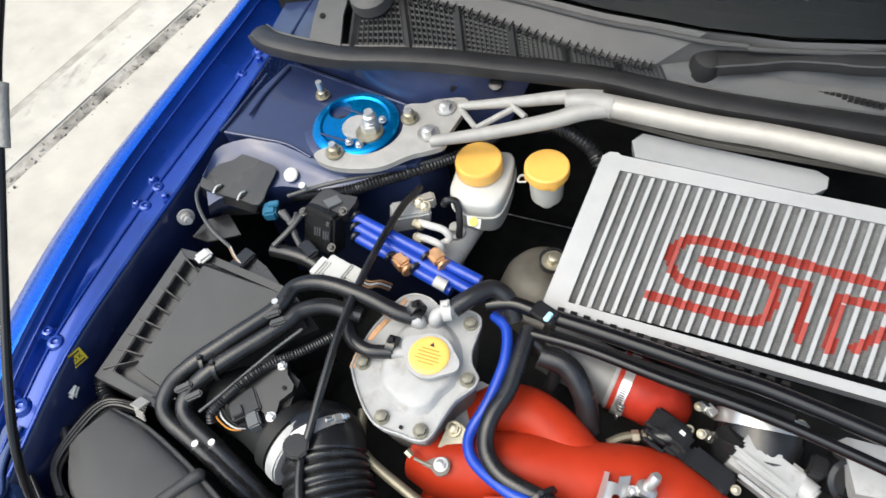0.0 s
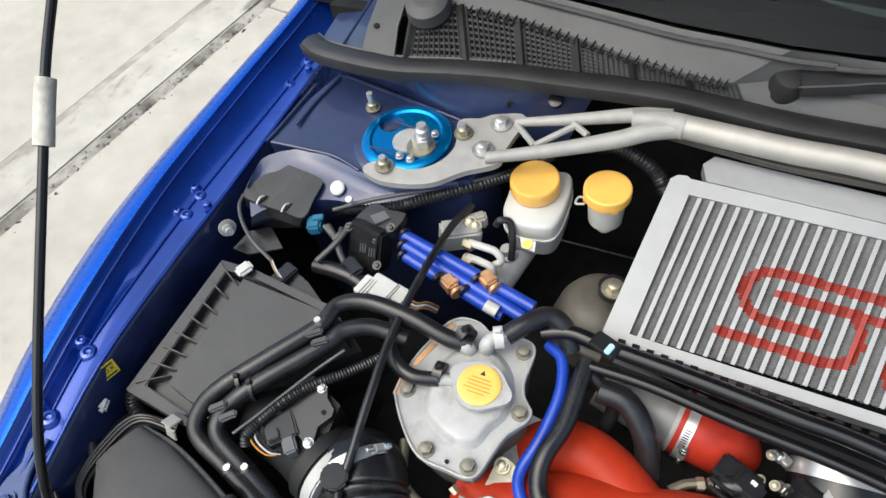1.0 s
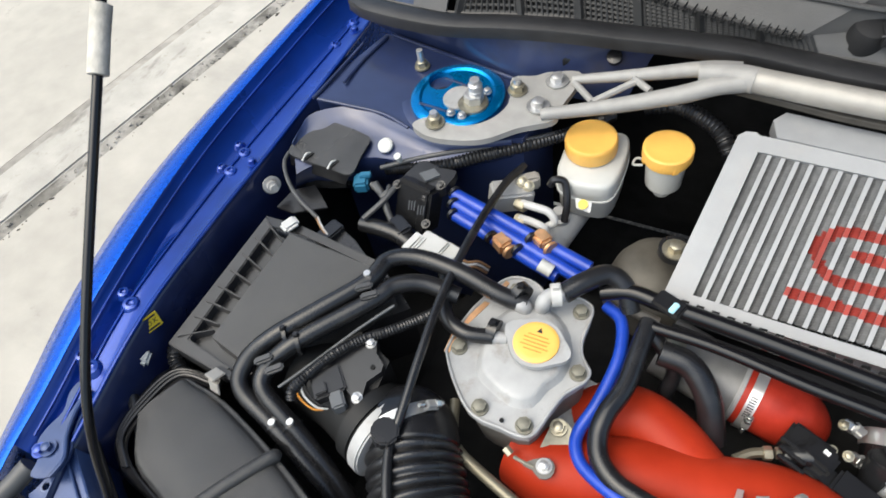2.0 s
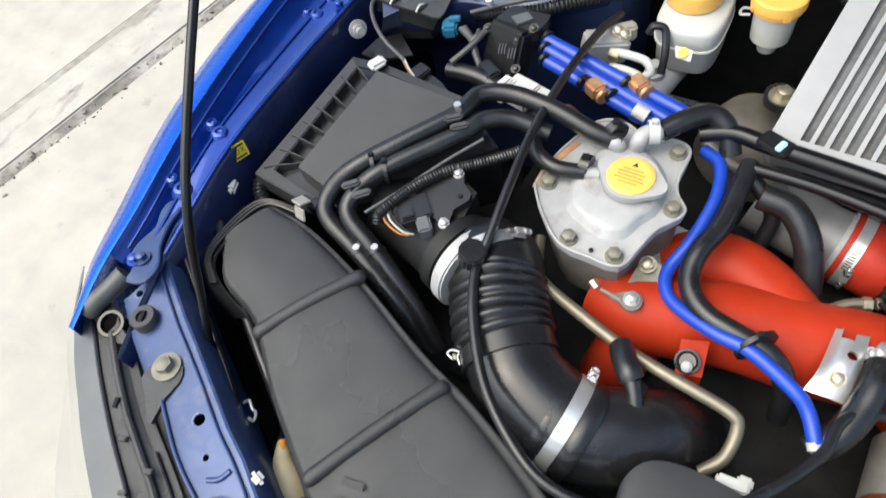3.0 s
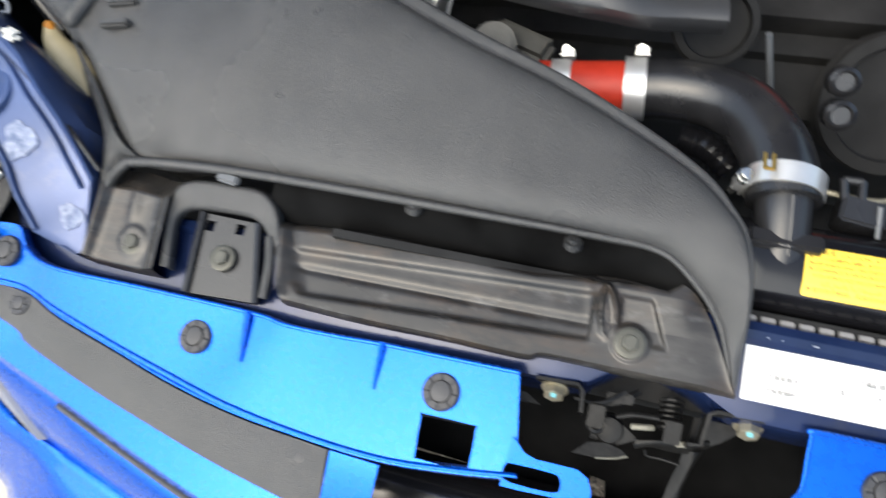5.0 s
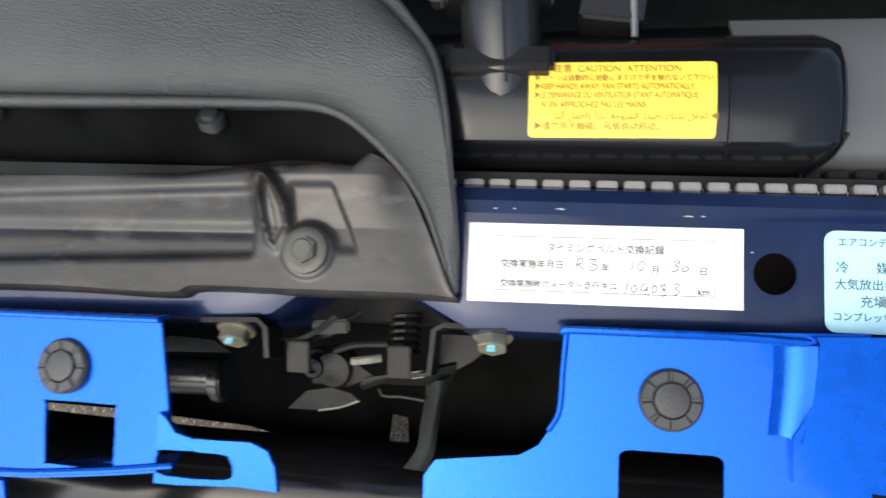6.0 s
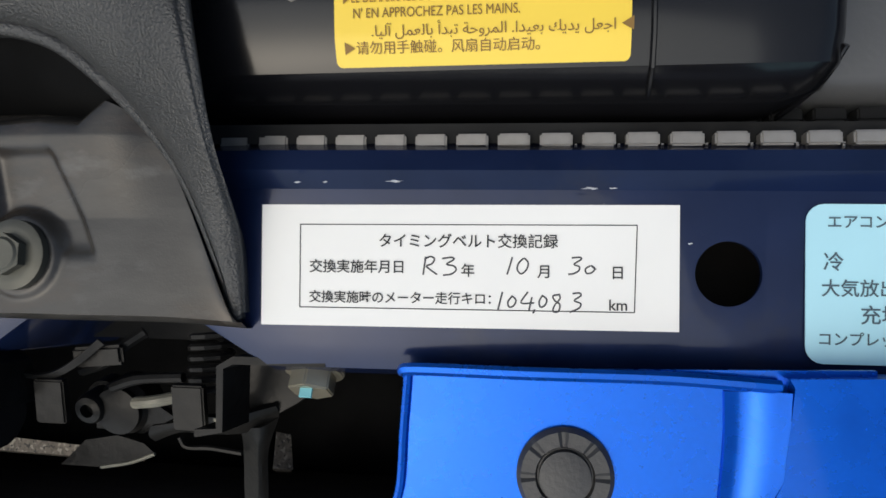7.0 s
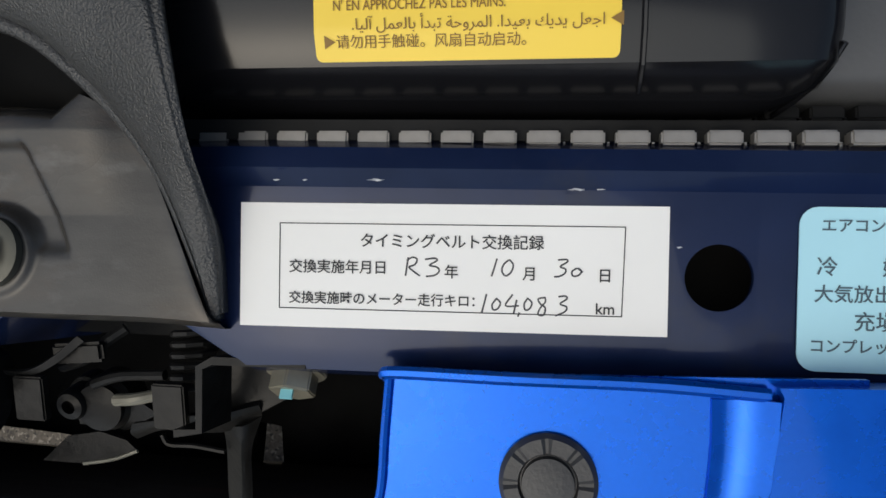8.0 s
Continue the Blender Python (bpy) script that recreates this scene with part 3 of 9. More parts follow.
for j in range(rows + 1):
    tube([lat(0.02 + i / 40 * 0.66, j / rows) for i in range(41)], 0.0021, 4, 1, bm)
for i in range(66):
    tube([lat(0.02 + i / 65 * 0.66, u) + Vector((0, 0, 0.0006)) for u in (0, 0.33, 0.66, 1)], 0.0021 if i % 11 else 0.006, 4, 1, bm)
GRILLEBLACK = mat("dusty_black_grille_plastic", (0.016, 0.016, 0.016), 0.55, 0, 0.35, 40, 0.1, 600, spec=0.35)
part("grille", bm, GRILLEBLACK, cowl, "square-hole grille")
for i in range(34):
    p = lat(0.10 + i / 33 * 0.56, 0.95)
    bm = box((p.x, p.y, p.z + 0.0012), (0.0066, 0.016, 0.008), (12, 0, -14))
    part("louvre", bm, GRILLEBLACK, cowl, bevel=0.003)
part("cowl_lower", thicken(sheet(c_front[5:], [tuple(V(a).lerp(V(b), 0.5) + Vector((0, 0, 0.004))) for a, b in zip(c_front, c_back)][5:], c_back[5:]), 0.003), COWLGREY, cowl)
for k in range(11):
    q = V((-0.014, 0.868, 0.903)).lerp(V((0.047, 0.861, 0.903)), k / 10)
    # solid dark block painted as a slot's shaded opening
    part("drain_slot_shade", box(tuple(q), (0.005, 0.004, 0.006)), DARK, cowl)
part("cowl_side", thicken(sheet([(-0.640, 0.848, 0.884), (-0.618, 0.846, 0.884), (-0.592, 0.846, 0.883)], [(-0.645, 0.880, 0.897), (-0.622, 0.878, 0.898), (-0.598, 0.880, 0.905)], [(-0.645, 0.940, 0.922), (-0.625, 0.944, 0.925), (-0.605, 0.962, 0.935)]), 0.003), COWLGREY, cowl)
# dark disc drawn for the shade in the hole
part("side_hole_shade", cyl((-0.631, 0.880, 0.899), 0.004, 0.0015, (0, -0.3, 1), 16), DARK, cowl)
part("gutter_floor", thicken(sheet([(-0.735, 0.862, 0.850), (-0.690, 0.860, 0.860), (-0.640, 0.862, 0.878)], [(-0.745, 1.1, 0.87), (-0.690, 1.1, 0.885), (-0.645, 1.1, 0.92)]), 0.003), NAVY, car, "dull navy gutter beside the cowl")
part("gutter_bead", tube([(-0.690, 0.862, 0.8615), (-0.688, 0.95, 0.872), (-0.688, 1.09, 0.887)], 0.003, 8), NAVY, car)
part("nozzle_boss", lathe((-0.564, 0.905, 0.925), [(0.03, -0.01), (0.028, 0.006), (0.018, 0.012), (0.012, 0.012)], (0, -0.3, 1), 28), COWLGREY, cowl)
part("skin_ridge", tube([(x, y - 0.01, z - 0.004) for x, y, z in c_glass], 0.003, 8), COWLGREY, cowl)
# windscreen
GLASS = bpy.data.materials.new("tinted_windscreen_glass")
GLASS.use_nodes = True
g = GLASS.node_tree.nodes["Principled BSDF"]
g.inputs["Base Color"].default_value, g.inputs["Roughness"].default_value = (0.25, 0.3, 0.28, 1), 0.02
g.inputs["Transmission Weight"].default_value, g.inputs["IOR"].default_value = 1.0, 1.5
screen_low = [(x, y + 0.004, z + 0.003) for x, y, z in c_glass]
screen_high = [(x * 0.96, y + 0.62, z + 0.36) for x, y, z in screen_low]
part("windscreen", thicken(sheet(screen_low, screen_high), 0.005), GLASS, car, "dark tinted windscreen")
part("dashboard", box((-0.2, 1.35, 0.86), (1.3, 0.7, 0.1)), DARK, car, bevel=0.02)
part("cabin_back", box((-0.2, 1.9, 1.0), (1.5, 0.02, 0.9)), DARK, car)
note_sheet = thing("paper_note", "white paper lying behind the windscreen", "paper")
part("sheet", prism([(-0.130, 1.031, 0.914), (-0.086, 1.028, 0.914), (-0.040, 1.022, 0.914), (-0.039, 1.007, 0.914), (-0.085, 1.017, 0.914)], 0.001), PAPER, note_sheet)
# wiper
wiper = thing("windscreen_wiper", "matt black wiper arm with a round pivot cap", "wiper")
wp = (-0.133, 0.879, 0.915)
part("pivot_cap", lathe(wp, [(0.019, -0.02), (0.019, 0.002), (0.0165, 0.009), (0.009, 0.012)], (0.1, -0.2, 1), 32), WIPERBLACK, wiper)
wa = [(-0.124, 0.872, 0.924), (-0.085, 0.880, 0.928), (-0.052, 0.886, 0.933), (-0.010, 0.887, 0.937), (0.036, 0.888, 0.940), (0.25, 0.925, 0.945)]
part("wiper_arm", ribbon(wa, 0.03, 0.01), WIPERBLACK, wiper, "matt black pressed arm", smooth=1.0)
for e in (1, -1):
    part("arm_edge", tube([(x, y + e * 0.0145, z + 0.002) for x, y, z in wa], 0.0012, 6), COWLGREY, wiper)

# ---------------------------------------------------------------- front panel
sup = thing("radiator_support", "dark navy painted radiator support panel", "panel")
sx0, sx1 = -0.50, 0.42
def sag(x):
    """How far the panel falls away to the sides."""
    return 0.066 * x if x > 0 else -0.02 * x


def rail(y, z, dip=0.0):
    out = []
    for i in range(47):
        x = sx0 + (sx1 - sx0) * i / 46
        d = dip * math.exp(-((x + 0.045) / 0.03) ** 4)
        out.append((x, y + d, z - sag(x)))
    return out


bm = sheet(rail(0.016, 0.69), rail(0.016, 0.716), rail(0.013, 0.7225), rail(0.008, 0.7235), rail(0.004, 0.7195), rail(-0.034, 0.7165, 0.018), rail(-0.040, 0.7135, 0.018), rail(-0.042, 0.706, 0.018), rail(-0.042, 0.66, 0.018))
top_rail = part("top_rail", thicken(bm, -0.0015), RAILNAVY, sup)
cut(top_rail, cyl((0.11, -0.0153, 0.69), 0.0076, 0.05, (0.06, 0, 1), 40))
part("lower_rail", box((-0.04, -0.012, 0.66), (0.92, 0.05, 0.03)), DARK, sup, "dark inner box of the panel")
CHIP = mat("bare_primer_chip", (0.38, 0.39, 0.42), 0.6, 0, 0.5, 900)
for p, w in (((0.010, 0.005, 0.723), 0.0022), ((0.017, 0.005, 0.723), 0.0015), ((0.034, 0.005, 0.723), 0.0055), ((0.079, 0.003, 0.723), 0.005), ((0.084, 0.003, 0.723), 0.0028), ((0.101, -0.009, 0.720), 0.0014)):
    n = max(6, int(w * 2600))
    edge = [(p[0] + w * 0.42 * math.cos(6.2832 * k / n) * (0.75 + 0.25 * math.sin(k * 2.3 + w * 900)), p[1] + 0.00035 * math.sin(6.2832 * k / n) * (0.6 + 0.4 * math.cos(k * 1.7)), p[2] + 0.0001) for k in range(n)]
    part("paint_chip", prism(edge, 0.0003), CHIP, sup)
# timing belt label
def flat(x, y, lift=0.0):
    """A place on the support's top."""
    return (x, y, 0.7196 - sag(x) + 0.0025 / 0.038 * (y - 0.004) + lift)


note = thing("service_label", "white paper timing-belt service label on the navy panel", "label")
part("paper", prism([flat(0.0, 0.0, .0006), flat(0.0, -0.0295, .0006), flat(0.1, -0.029, .0006), flat(0.1, 0.0005, .0006)], 0.0004), PAPER, note)
NROT = (3.8, 3.8, 0.3)
def write(parent, body, x, y, size, material, **kw):
    return lettering("text", body, flat(x, y, .0008), size, material, parent, NROT, bold=0.00003, **kw)


write(note, "タイミングベルト交換記録", 0.0290, -0.0088, 0.0036, INK)
write(note, "交換実施年月日", 0.0120, -0.0152, 0.0034, INK)
write(note, "年", 0.0491, -0.0157, 0.0034, INK)
write(note, "月", 0.0672, -0.0157, 0.0034, INK)
write(note, "日", 0.0842, -0.0157, 0.0034, INK)
write(note, "交換実施時のメーター走行キロ：", 0.0120, -0.0226, 0.0031, INK)
# figures filled in by pen, in millimetres from the label's corner
def pen(*strokes):
    bm = bmesh.new()
    for line in strokes:
        tube(spline([flat(x / 1000, y / 1000, .00062) for x, y in line], 4), 0.00021, 6, 1, bm)
    part("handwriting", bm, PENCIL, note)


pen(*[[(40.63, -12.29), (40.3, -14.57), (40.03, -16.64)], [(40.3, -12.98), (41.64, -12.27), (42.71, -12.73), (42.17, -13.98), (40.83, -14.56), (41.84, -15.5), (43.38, -16.57)], [(44.58, -12.7), (46.86, -12.38), (47.4, -12.92), (45.65, -14.05), (47.4, -14.43), (47.93, -15.39), (46.86, -16.37), (44.85, -16.69)]])
pen(*[[(61.33, -12.11), (60.73, -14.33), (60.12, -16.26)], [(64.01, -12.34), (62.8, -13.6), (62.54, -15.12), (63.47, -16.06), (64.68, -15.08), (65.08, -13.42), (64.14, -12.26)]])
pen(*[[(75.26, -12.13), (77.14, -11.95), (77.41, -12.5), (75.8, -13.63), (77.01, -14.16), (76.87, -15.13), (75.67, -15.84), (74.46, -16.0)], [(79.55, -13.91), (78.48, -14.69), (78.75, -15.71), (80.02, -15.48), (80.62, -14.51), (79.69, -13.84), (80.89, -14.78)]])
pen(*[[(59.05, -20.42), (58.52, -22.63), (57.98, -24.85)], [(61.46, -21.27), (60.39, -22.73), (60.66, -23.97), (61.73, -23.67), (62.27, -22.29), (61.33, -21.34)], [(65.08, -20.31), (63.47, -22.95), (66.56, -22.9)], [(66.02, -21.53), (65.68, -23.19), (65.35, -24.71)], [(66.69, -24.41), (66.56, -24.89), (66.29, -25.38)]])
pen(*[[(68.57, -21.0), (67.76, -22.46), (68.03, -23.83), (69.1, -23.4), (69.5, -22.01), (68.43, -21.07)], [(72.58, -20.79), (70.98, -21.16), (71.38, -22.26), (72.58, -23.2), (72.18, -24.86), (70.98, -24.74), (71.38, -23.36), (72.58, -21.82), (72.45, -20.72)], [(75.53, -20.53), (77.14, -20.36), (77.41, -21.04), (75.93, -22.17), (77.41, -22.83), (77.01, -23.94), (74.86, -24.95)]])
write(note, "km", 0.0838, -0.0232, 0.0036, INK)
bm = bmesh.new()
for a, b in (((0.0097, -0.0048), (0.0903, -0.0043)), ((0.0903, -0.0043), (0.0898, -0.0247)), ((0.0898, -0.0247), (0.0097, -0.0250)), ((0.0097, -0.0250), (0.0097, -0.0048))):
    tube([flat(*a, .0007), flat(*b, .0007)], 0.00012, 4, 1, bm)
part("border_line", bm, INK, note)
ac = thing("air_conditioning_label", "pale blue label with rounded corners on the navy panel", "label")
def rounded(x0, y0, x1, y1, r, fn, n=5):
    out = []
    for cx, cy, a0 in ((x1 - r, y1 - r, 0), (x0 + r, y1 - r, 90), (x0 + r, y0 + r, 180), (x1 - r, y0 + r, 270)):
        for k in range(n + 1):
            a = math.radians(a0 + 90 * k / n)
            out.append(fn(cx + r * math.cos(a), cy + r * math.sin(a)))
    return out


part("sticker", prism(rounded(0.128, -0.0355, 0.215, 0.001, 0.004, lambda x, y: flat(x, y, .0006)), 0.0004), LABELBLUE, ac)
GREYINK = mat("blue_grey_ink", (0.06, 0.1, 0.13), 0.6)
for body, x, y, s in (("エアコンディショナ", 0.1325, -0.0033, 0.0034), ("冷　　媒：H", 0.1317, -0.0125, 0.0046), ("大気放出禁止", 0.1313, -0.0185, 0.0042), ("充塡量　0", 0.1398, -0.0245, 0.0046), ("コンプレッサオイル：D", 0.1305, -0.0300, 0.0034)):
    write(ac, body, x, y, s, GREYINK)

# radiator
rad = thing("radiator", "black plastic radiator tank with a crimped metal seam", "radiator")
tank_x0 = -0.15
prof = [(0.023, 0.66), (0.023, 0.708), (0.0255, 0.722), (0.0295, 0.7295), (0.036, 0.7325), (0.046, 0.734), (0.058, 0.734), (0.066, 0.731), (0.074, 0.72), (0.08, 0.69)]
lines = []
for y, z in prof:
    end = 0.1335 - 0.0085 * max(0.0, min(1.0, (0.7275 - z) / 0.02)) ** 1.3
    if y > 0.066:
        end = 0.133
    row = [(tank_x0 + (end - 0.008 - tank_x0) * i / 20, y, z - 0.03 * (tank_x0 + (end - tank_x0) * i / 20) - 0.014 * max(0.0, min(1.0, (10 - i) / 2))) for i in range(21)]
    zc = row[-1][2]
    row += [(end - 0.008 + 0.008 * math.sin(a), y + (0.05 - y) * 0.12 * (1 - math.cos(a)), zc - 0.010 * (1 - math.cos(a))) for a in (0.4, 0.75, 1.1, 1.4, 1.57)]
    row.append((end + 0.0005, y + (0.05 - y) * 0.14, zc - 0.04))
    lines.append(row)
part("tank", sheet(*lines), GLOSS, rad, "gloss black plastic tank")
shroud = [[(x, y, z - 0.03 * x) for x in (0.1, 0.2, 0.3, 0.42)] for y, z in ((0.0265, 0.69), (0.0275, 0.7), (0.030, 0.7055), (0.034, 0.708), (0.05, 0.7095), (0.075, 0.71), (0.09, 0.70))]
# shroud carries the painted sky sheen
part("tank_end", thicken(sheet(*shroud), 0.002), SHEENPLASTIC, rad, "satin black fan shroud", smooth=1.2)
part("end_weld", tube([(0.1245, 0.0235, 0.700), (0.127, 0.025, 0.7075), (0.1305, 0.0285, 0.7165), (0.133, 0.034, 0.7225)], 0.0007, 8), GLOSS, rad)
for x in (0.092,):
    part("tank_seam", tube([(x, y - 0.0005, z - 0.03 * x + 0.0002) for y, z in prof[2:9]], 0.0006, 6, 1), GLOSS, rad)
seam = part("seam", box((0.1, 0.0185, 0.70), (0.7, 0.005, 0.02), (0, 3.4, 0)), DARK, rad)
tab = box((0, 0, 0), (0.0078, 0.0034, 0.006))
box((0.0048, -0.0012, -0.0005), (0.0016, 0.001, 0.004), bm=tab)
tabs = [part("seam_tab", tab, mat("dull_crimp_metal", (0.3, 0.285, 0.265), 0.5, 0.6, 0.2, 200), rad, bevel=0.0006)]
tabs[0].matrix_local = pose(-0.02, 0.0164, 0.7135, 0, 2, 0)
for i in [-3, -2, -1] + list(range(1, 31)):
    o = tabs[0].copy()
    scene.collection.objects.link(o)
    x = -0.02 + 0.01015 * i
    o.matrix_local = pose(x, 0.0164, 0.7135 - 0.035 * x, 0, 2, 0)
# lower row is a shade-dark copy of the upper tabs
shade_tab = tabs[0].data.copy()
shade_tab.materials[0] = DARK
for i in range(32):
    o = tabs[0].copy()
    scene.collection.objects.link(o)
    o.name = "lower_seam_tab"
    o.data = shade_tab
    o.matrix_local = pose(-0.025 + 0.01015 * i, 0.0245, 0.703 - 0.035 * (-0.025 + 0.01015 * i), 0, 2, 0)
warn = thing("caution_label", "yellow fan caution label on the black radiator tank", "label")
def tanktop(x, y, lift=0.0):
    z = np.interp(y, [p[0] for p in prof], [p[1] for p in prof])
    return (x, y, float(z) - 0.03 * x + lift)


bm = bmesh.new()
lx0, lx1, ly0, ly1, lr = 0.0215, 0.0872, 0.0302, 0.0572, 0.0014
def label_inset(y):
    """How far the rounded corner draws the label's side in."""
    d = min(y - ly0, ly1 - y)
    return lr - math.sqrt(max(0.0, lr * lr - (lr - d) ** 2)) if d < lr else 0.0


label_rows = [ly0 + lr * (1 - math.cos(k * math.pi / 10)) for k in range(6)] + [ly0 + lr + (ly1 - ly0 - 2 * lr) * k / 16 for k in range(1, 16)] + [ly1 - lr * (1 - math.cos(k * math.pi / 10)) for k in range(5, -1, -1)]
grid_rows = []
for y in label_rows:
    n = label_inset(y)
    grid_rows.append([bm.verts.new(tanktop(lx0 + n + (lx1 - lx0 - 2 * n) * a / 12, y, 0.0006)) for a in range(13)])
for a, b in zip(grid_rows, grid_rows[1:]):
    for k in range(12):
        bm.faces.new((a[k], a[k + 1], b[k + 1], b[k]))
part("sticker", thicken(bm, 0.0003), LABELYELLOW, warn)
def shaped(word):
    """Joined Arabic letter forms in drawing order."""
    forms = {"ا": (0xFE8D, 0xFE8E, 0, 0), "آ": (0xFE81, 0xFE82, 0, 0), "أ": (0xFE83, 0xFE84, 0, 0), "ب": (0xFE8F, 0xFE90, 0xFE91, 0xFE92), "ت": (0xFE95, 0xFE96, 0xFE97, 0xFE98), "ج": (0xFE9D, 0xFE9E, 0xFE9F, 0xFEA0), "ح": (0xFEA1, 0xFEA2, 0xFEA3, 0xFEA4), "د": (0xFEA9, 0xFEAA, 0, 0), "ر": (0xFEAD, 0xFEAE, 0, 0), "ع": (0xFEC9, 0xFECA, 0xFECB, 0xFECC), "ك": (0xFED9, 0xFEDA, 0xFEDB, 0xFEDC), "ل": (0xFEDD, 0xFEDE, 0xFEDF, 0xFEE0), "م": (0xFEE1, 0xFEE2, 0xFEE3, 0xFEE4), "و": (0xFEED, 0xFEEE, 0, 0), "ي": (0xFEF1, 0xFEF2, 0xFEF3, 0xFEF4), "ة": (0xFE93, 0xFE94, 0, 0)}
    out = []
    for k, c in enumerate(word):
        if c not in forms:
            out.append(c)
            continue
        before = k > 0 and word[k - 1] in forms and forms[word[k - 1]][2]
        after = forms[c][2] and k + 1 < len(word) and word[k + 1] in forms
        out.append(chr(forms[c][(3 if after else 1) if before else (2 if after else 0)]))
    return "".join(reversed(out))


for body, x, y, s, sq in (("注意  CAUTION  ATTENTION", 0.030, 0.0546, 0.0034, 1.0), ("▶ファンは自動的に始動しますので手を触れないで下さい", 0.0235, 0.0511, 0.0026, 0.93), ("▶KEEP HANDS AWAY. FAN STARTS AUTOMATICALLY.", 0.0235, 0.0479, 0.0031, 0.74), ("▶LE DEMARRAGE DU VENTILATEUR ETANT AUTOMATIQUE", 0.0235, 0.0447, 0.0031, 0.68), ("N' EN APPROCHEZ PAS LES MAINS.", 0.0258, 0.0413, 0.0031, 0.78), (shaped("اجعل يديك بعيدا. المروحة تبدأ بالعمل آليا.") + " ◀", 0.030, 0.0373, 0.0033, 1.0), ("▶请勿用手触碰。风扇自动启动。", 0.0235, 0.0338, 0.0031, 1.0)):
    sl = math.degrees(math.atan2(tanktop(0, y + .003)[2] - tanktop(0, y - .003)[2], 0.006))
    lettering("text", body, tanktop(x, y, .0009), s, LABELINK, warn, (sl, 1.7, 0), squeeze=sq)

# ---------------------------------------------------------------- bumper and headlight
bump = thing("front_bumper", "bright blue front bumper skin with black trim strips", "bumper")
left_top = [(-0.499, -0.014, 0.722), (-0.481, -0.014, 0.722), (-0.469, -0.026, 0.722), (-0.453, -0.034, 0.722), (-0.429, -0.037, 0.722), (-0.371, -0.037, 0.721), (-0.290, -0.038, 0.720), (-0.265, -0.041, 0.721), (-0.231, -0.041, 0.721), (-0.201, -0.040, 0.722), (-0.158, -0.040, 0.725), (-0.118, -0.040, 0.728)]
left_low = [(-0.506, -0.032, 0.720), (-0.505, -0.047, 0.717), (-0.497, -0.056, 0.714), (-0.465, -0.057, 0.713), (-0.434, -0.067, 0.712), (-0.384, -0.080, 0.712), (-0.336, -0.091, 0.712), (-0.292, -0.100, 0.713), (-0.240, -0.106, 0.714), (-0.188, -0.108, 0.716), (-0.144, -0.104, 0.719), (-0.109, -0.099, 0.723)]
mid_line = [tuple(V(a).lerp(V(b), 0.5)) for a, b in zip(left_top, left_low)]
nose = [(-0.115, -0.077, 0.728), (-0.112, -0.079, 0.728), (-0.107, -0.084, 0.729), (-0.100, -0.086, 0.728), (-0.088, -0.086, 0.727), (-0.078, -0.086, 0.726), (-0.072, -0.089, 0.724), (-0.069, -0.095, 0.723), (-0.068, -0.104, 0.721), (-0.083, -0.103, 0.722), (-0.106, -0.104, 0.723), (-0.117, -0.104, 0.723)]
skin = part("upper_panel", thicken(patch([[(x, y, z - 0.006) for x, y, z in left_top], [(x, y - 0.001, z) for x, y, z in left_top], mid_line, left_low, [(x, y - 0.001, z - 0.006) for x, y, z in left_low], [(x, y + 0.003, z - 0.018) for x, y, z in left_low]], 4, 1), -0.002), BLUE, bump)
nose_panel = part("nose_panel", prism([(x, y, z - 0.0008) for x, y, z in nose], 0.003), BLUE, bump, bevel=0.0008)
for ob in (skin, nose_panel):
    cut(ob, prism(smooth_outline([(x, y, 0.745) for x, y, z in ((-0.169, -0.078, 0.722), (-0.167, -0.076, 0.722), (-0.139, -0.076, 0.724), (-0.136, -0.078, 0.724), (-0.136, -0.098, 0.721), (-0.138, -0.101, 0.721), (-0.165, -0.101, 0.719), (-0.168, -0.099, 0.719))], 2), 0.04))
    cut(ob, prism(smooth_outline([(x, y, 0.745) for x, y, z in ((-0.116, -0.092, 0.726), (-0.111, -0.091, 0.727), (-0.090, -0.091, 0.726), (-0.086, -0.093, 0.725), (-0.085, -0.098, 0.724), (-0.089, -0.101, 0.724), (-0.112, -0.101, 0.724), (-0.117, -0.098, 0.725))], 2), 0.05))
for line, dy in ((left_top[2:], -0.0022), (left_low[2:], 0.0022)):
    part("panel_rim", tube([(x, y + dy, z + 0.0006) for x, y, z in line], 0.0014, 8), BLUE, bump)
# pressed steps in the panel
for a, b in (((-0.292, -0.041, 0.722), (-0.290, -0.071, 0.717)), ((-0.201, -0.041, 0.723), (-0.201, -0.069, 0.719))):
    part("pressed_step", tube([a, tuple(V(a).lerp(V(b), 0.5)), b], lambda f: 0.0026 - 0.0014 * f, 8), BLUE, bump)
rflat = [(0.037, -0.039, 0.717), (0.036, -0.053, 0.716), (0.035, -0.068, 0.715), (0.032, -0.075, 0.714), (0.028, -0.081, 0.714), (0.021, -0.085, 0.714), (-0.003, -0.088, 0.713), (-0.010, -0.089, 0.713), (-0.014, -0.095, 0.713), (-0.014, -0.107, 0.711), (0.14, -0.125, 0.709), (0.14, -0.036, 0.7165)]
rp = part("upper_panel", prism(rflat, 0.002), BLUE, bump, bevel=0.0006)
cut(rp, prism(rounded(0, 0, 1, 1, 0.12, lambda a, b: (0.0565 + 0.036 * a, -0.103 + 0.0225 * b, 0.73)), 0.05))
part("rolled_edge", tube([(0.036, -0.040, 0.717), (0.039, -0.039, 0.718), (0.066, -0.039, 0.719), (0.096, -0.039, 0.718), (0.120, -0.040, 0.718)], 0.0016, 8), BLUE, bump)
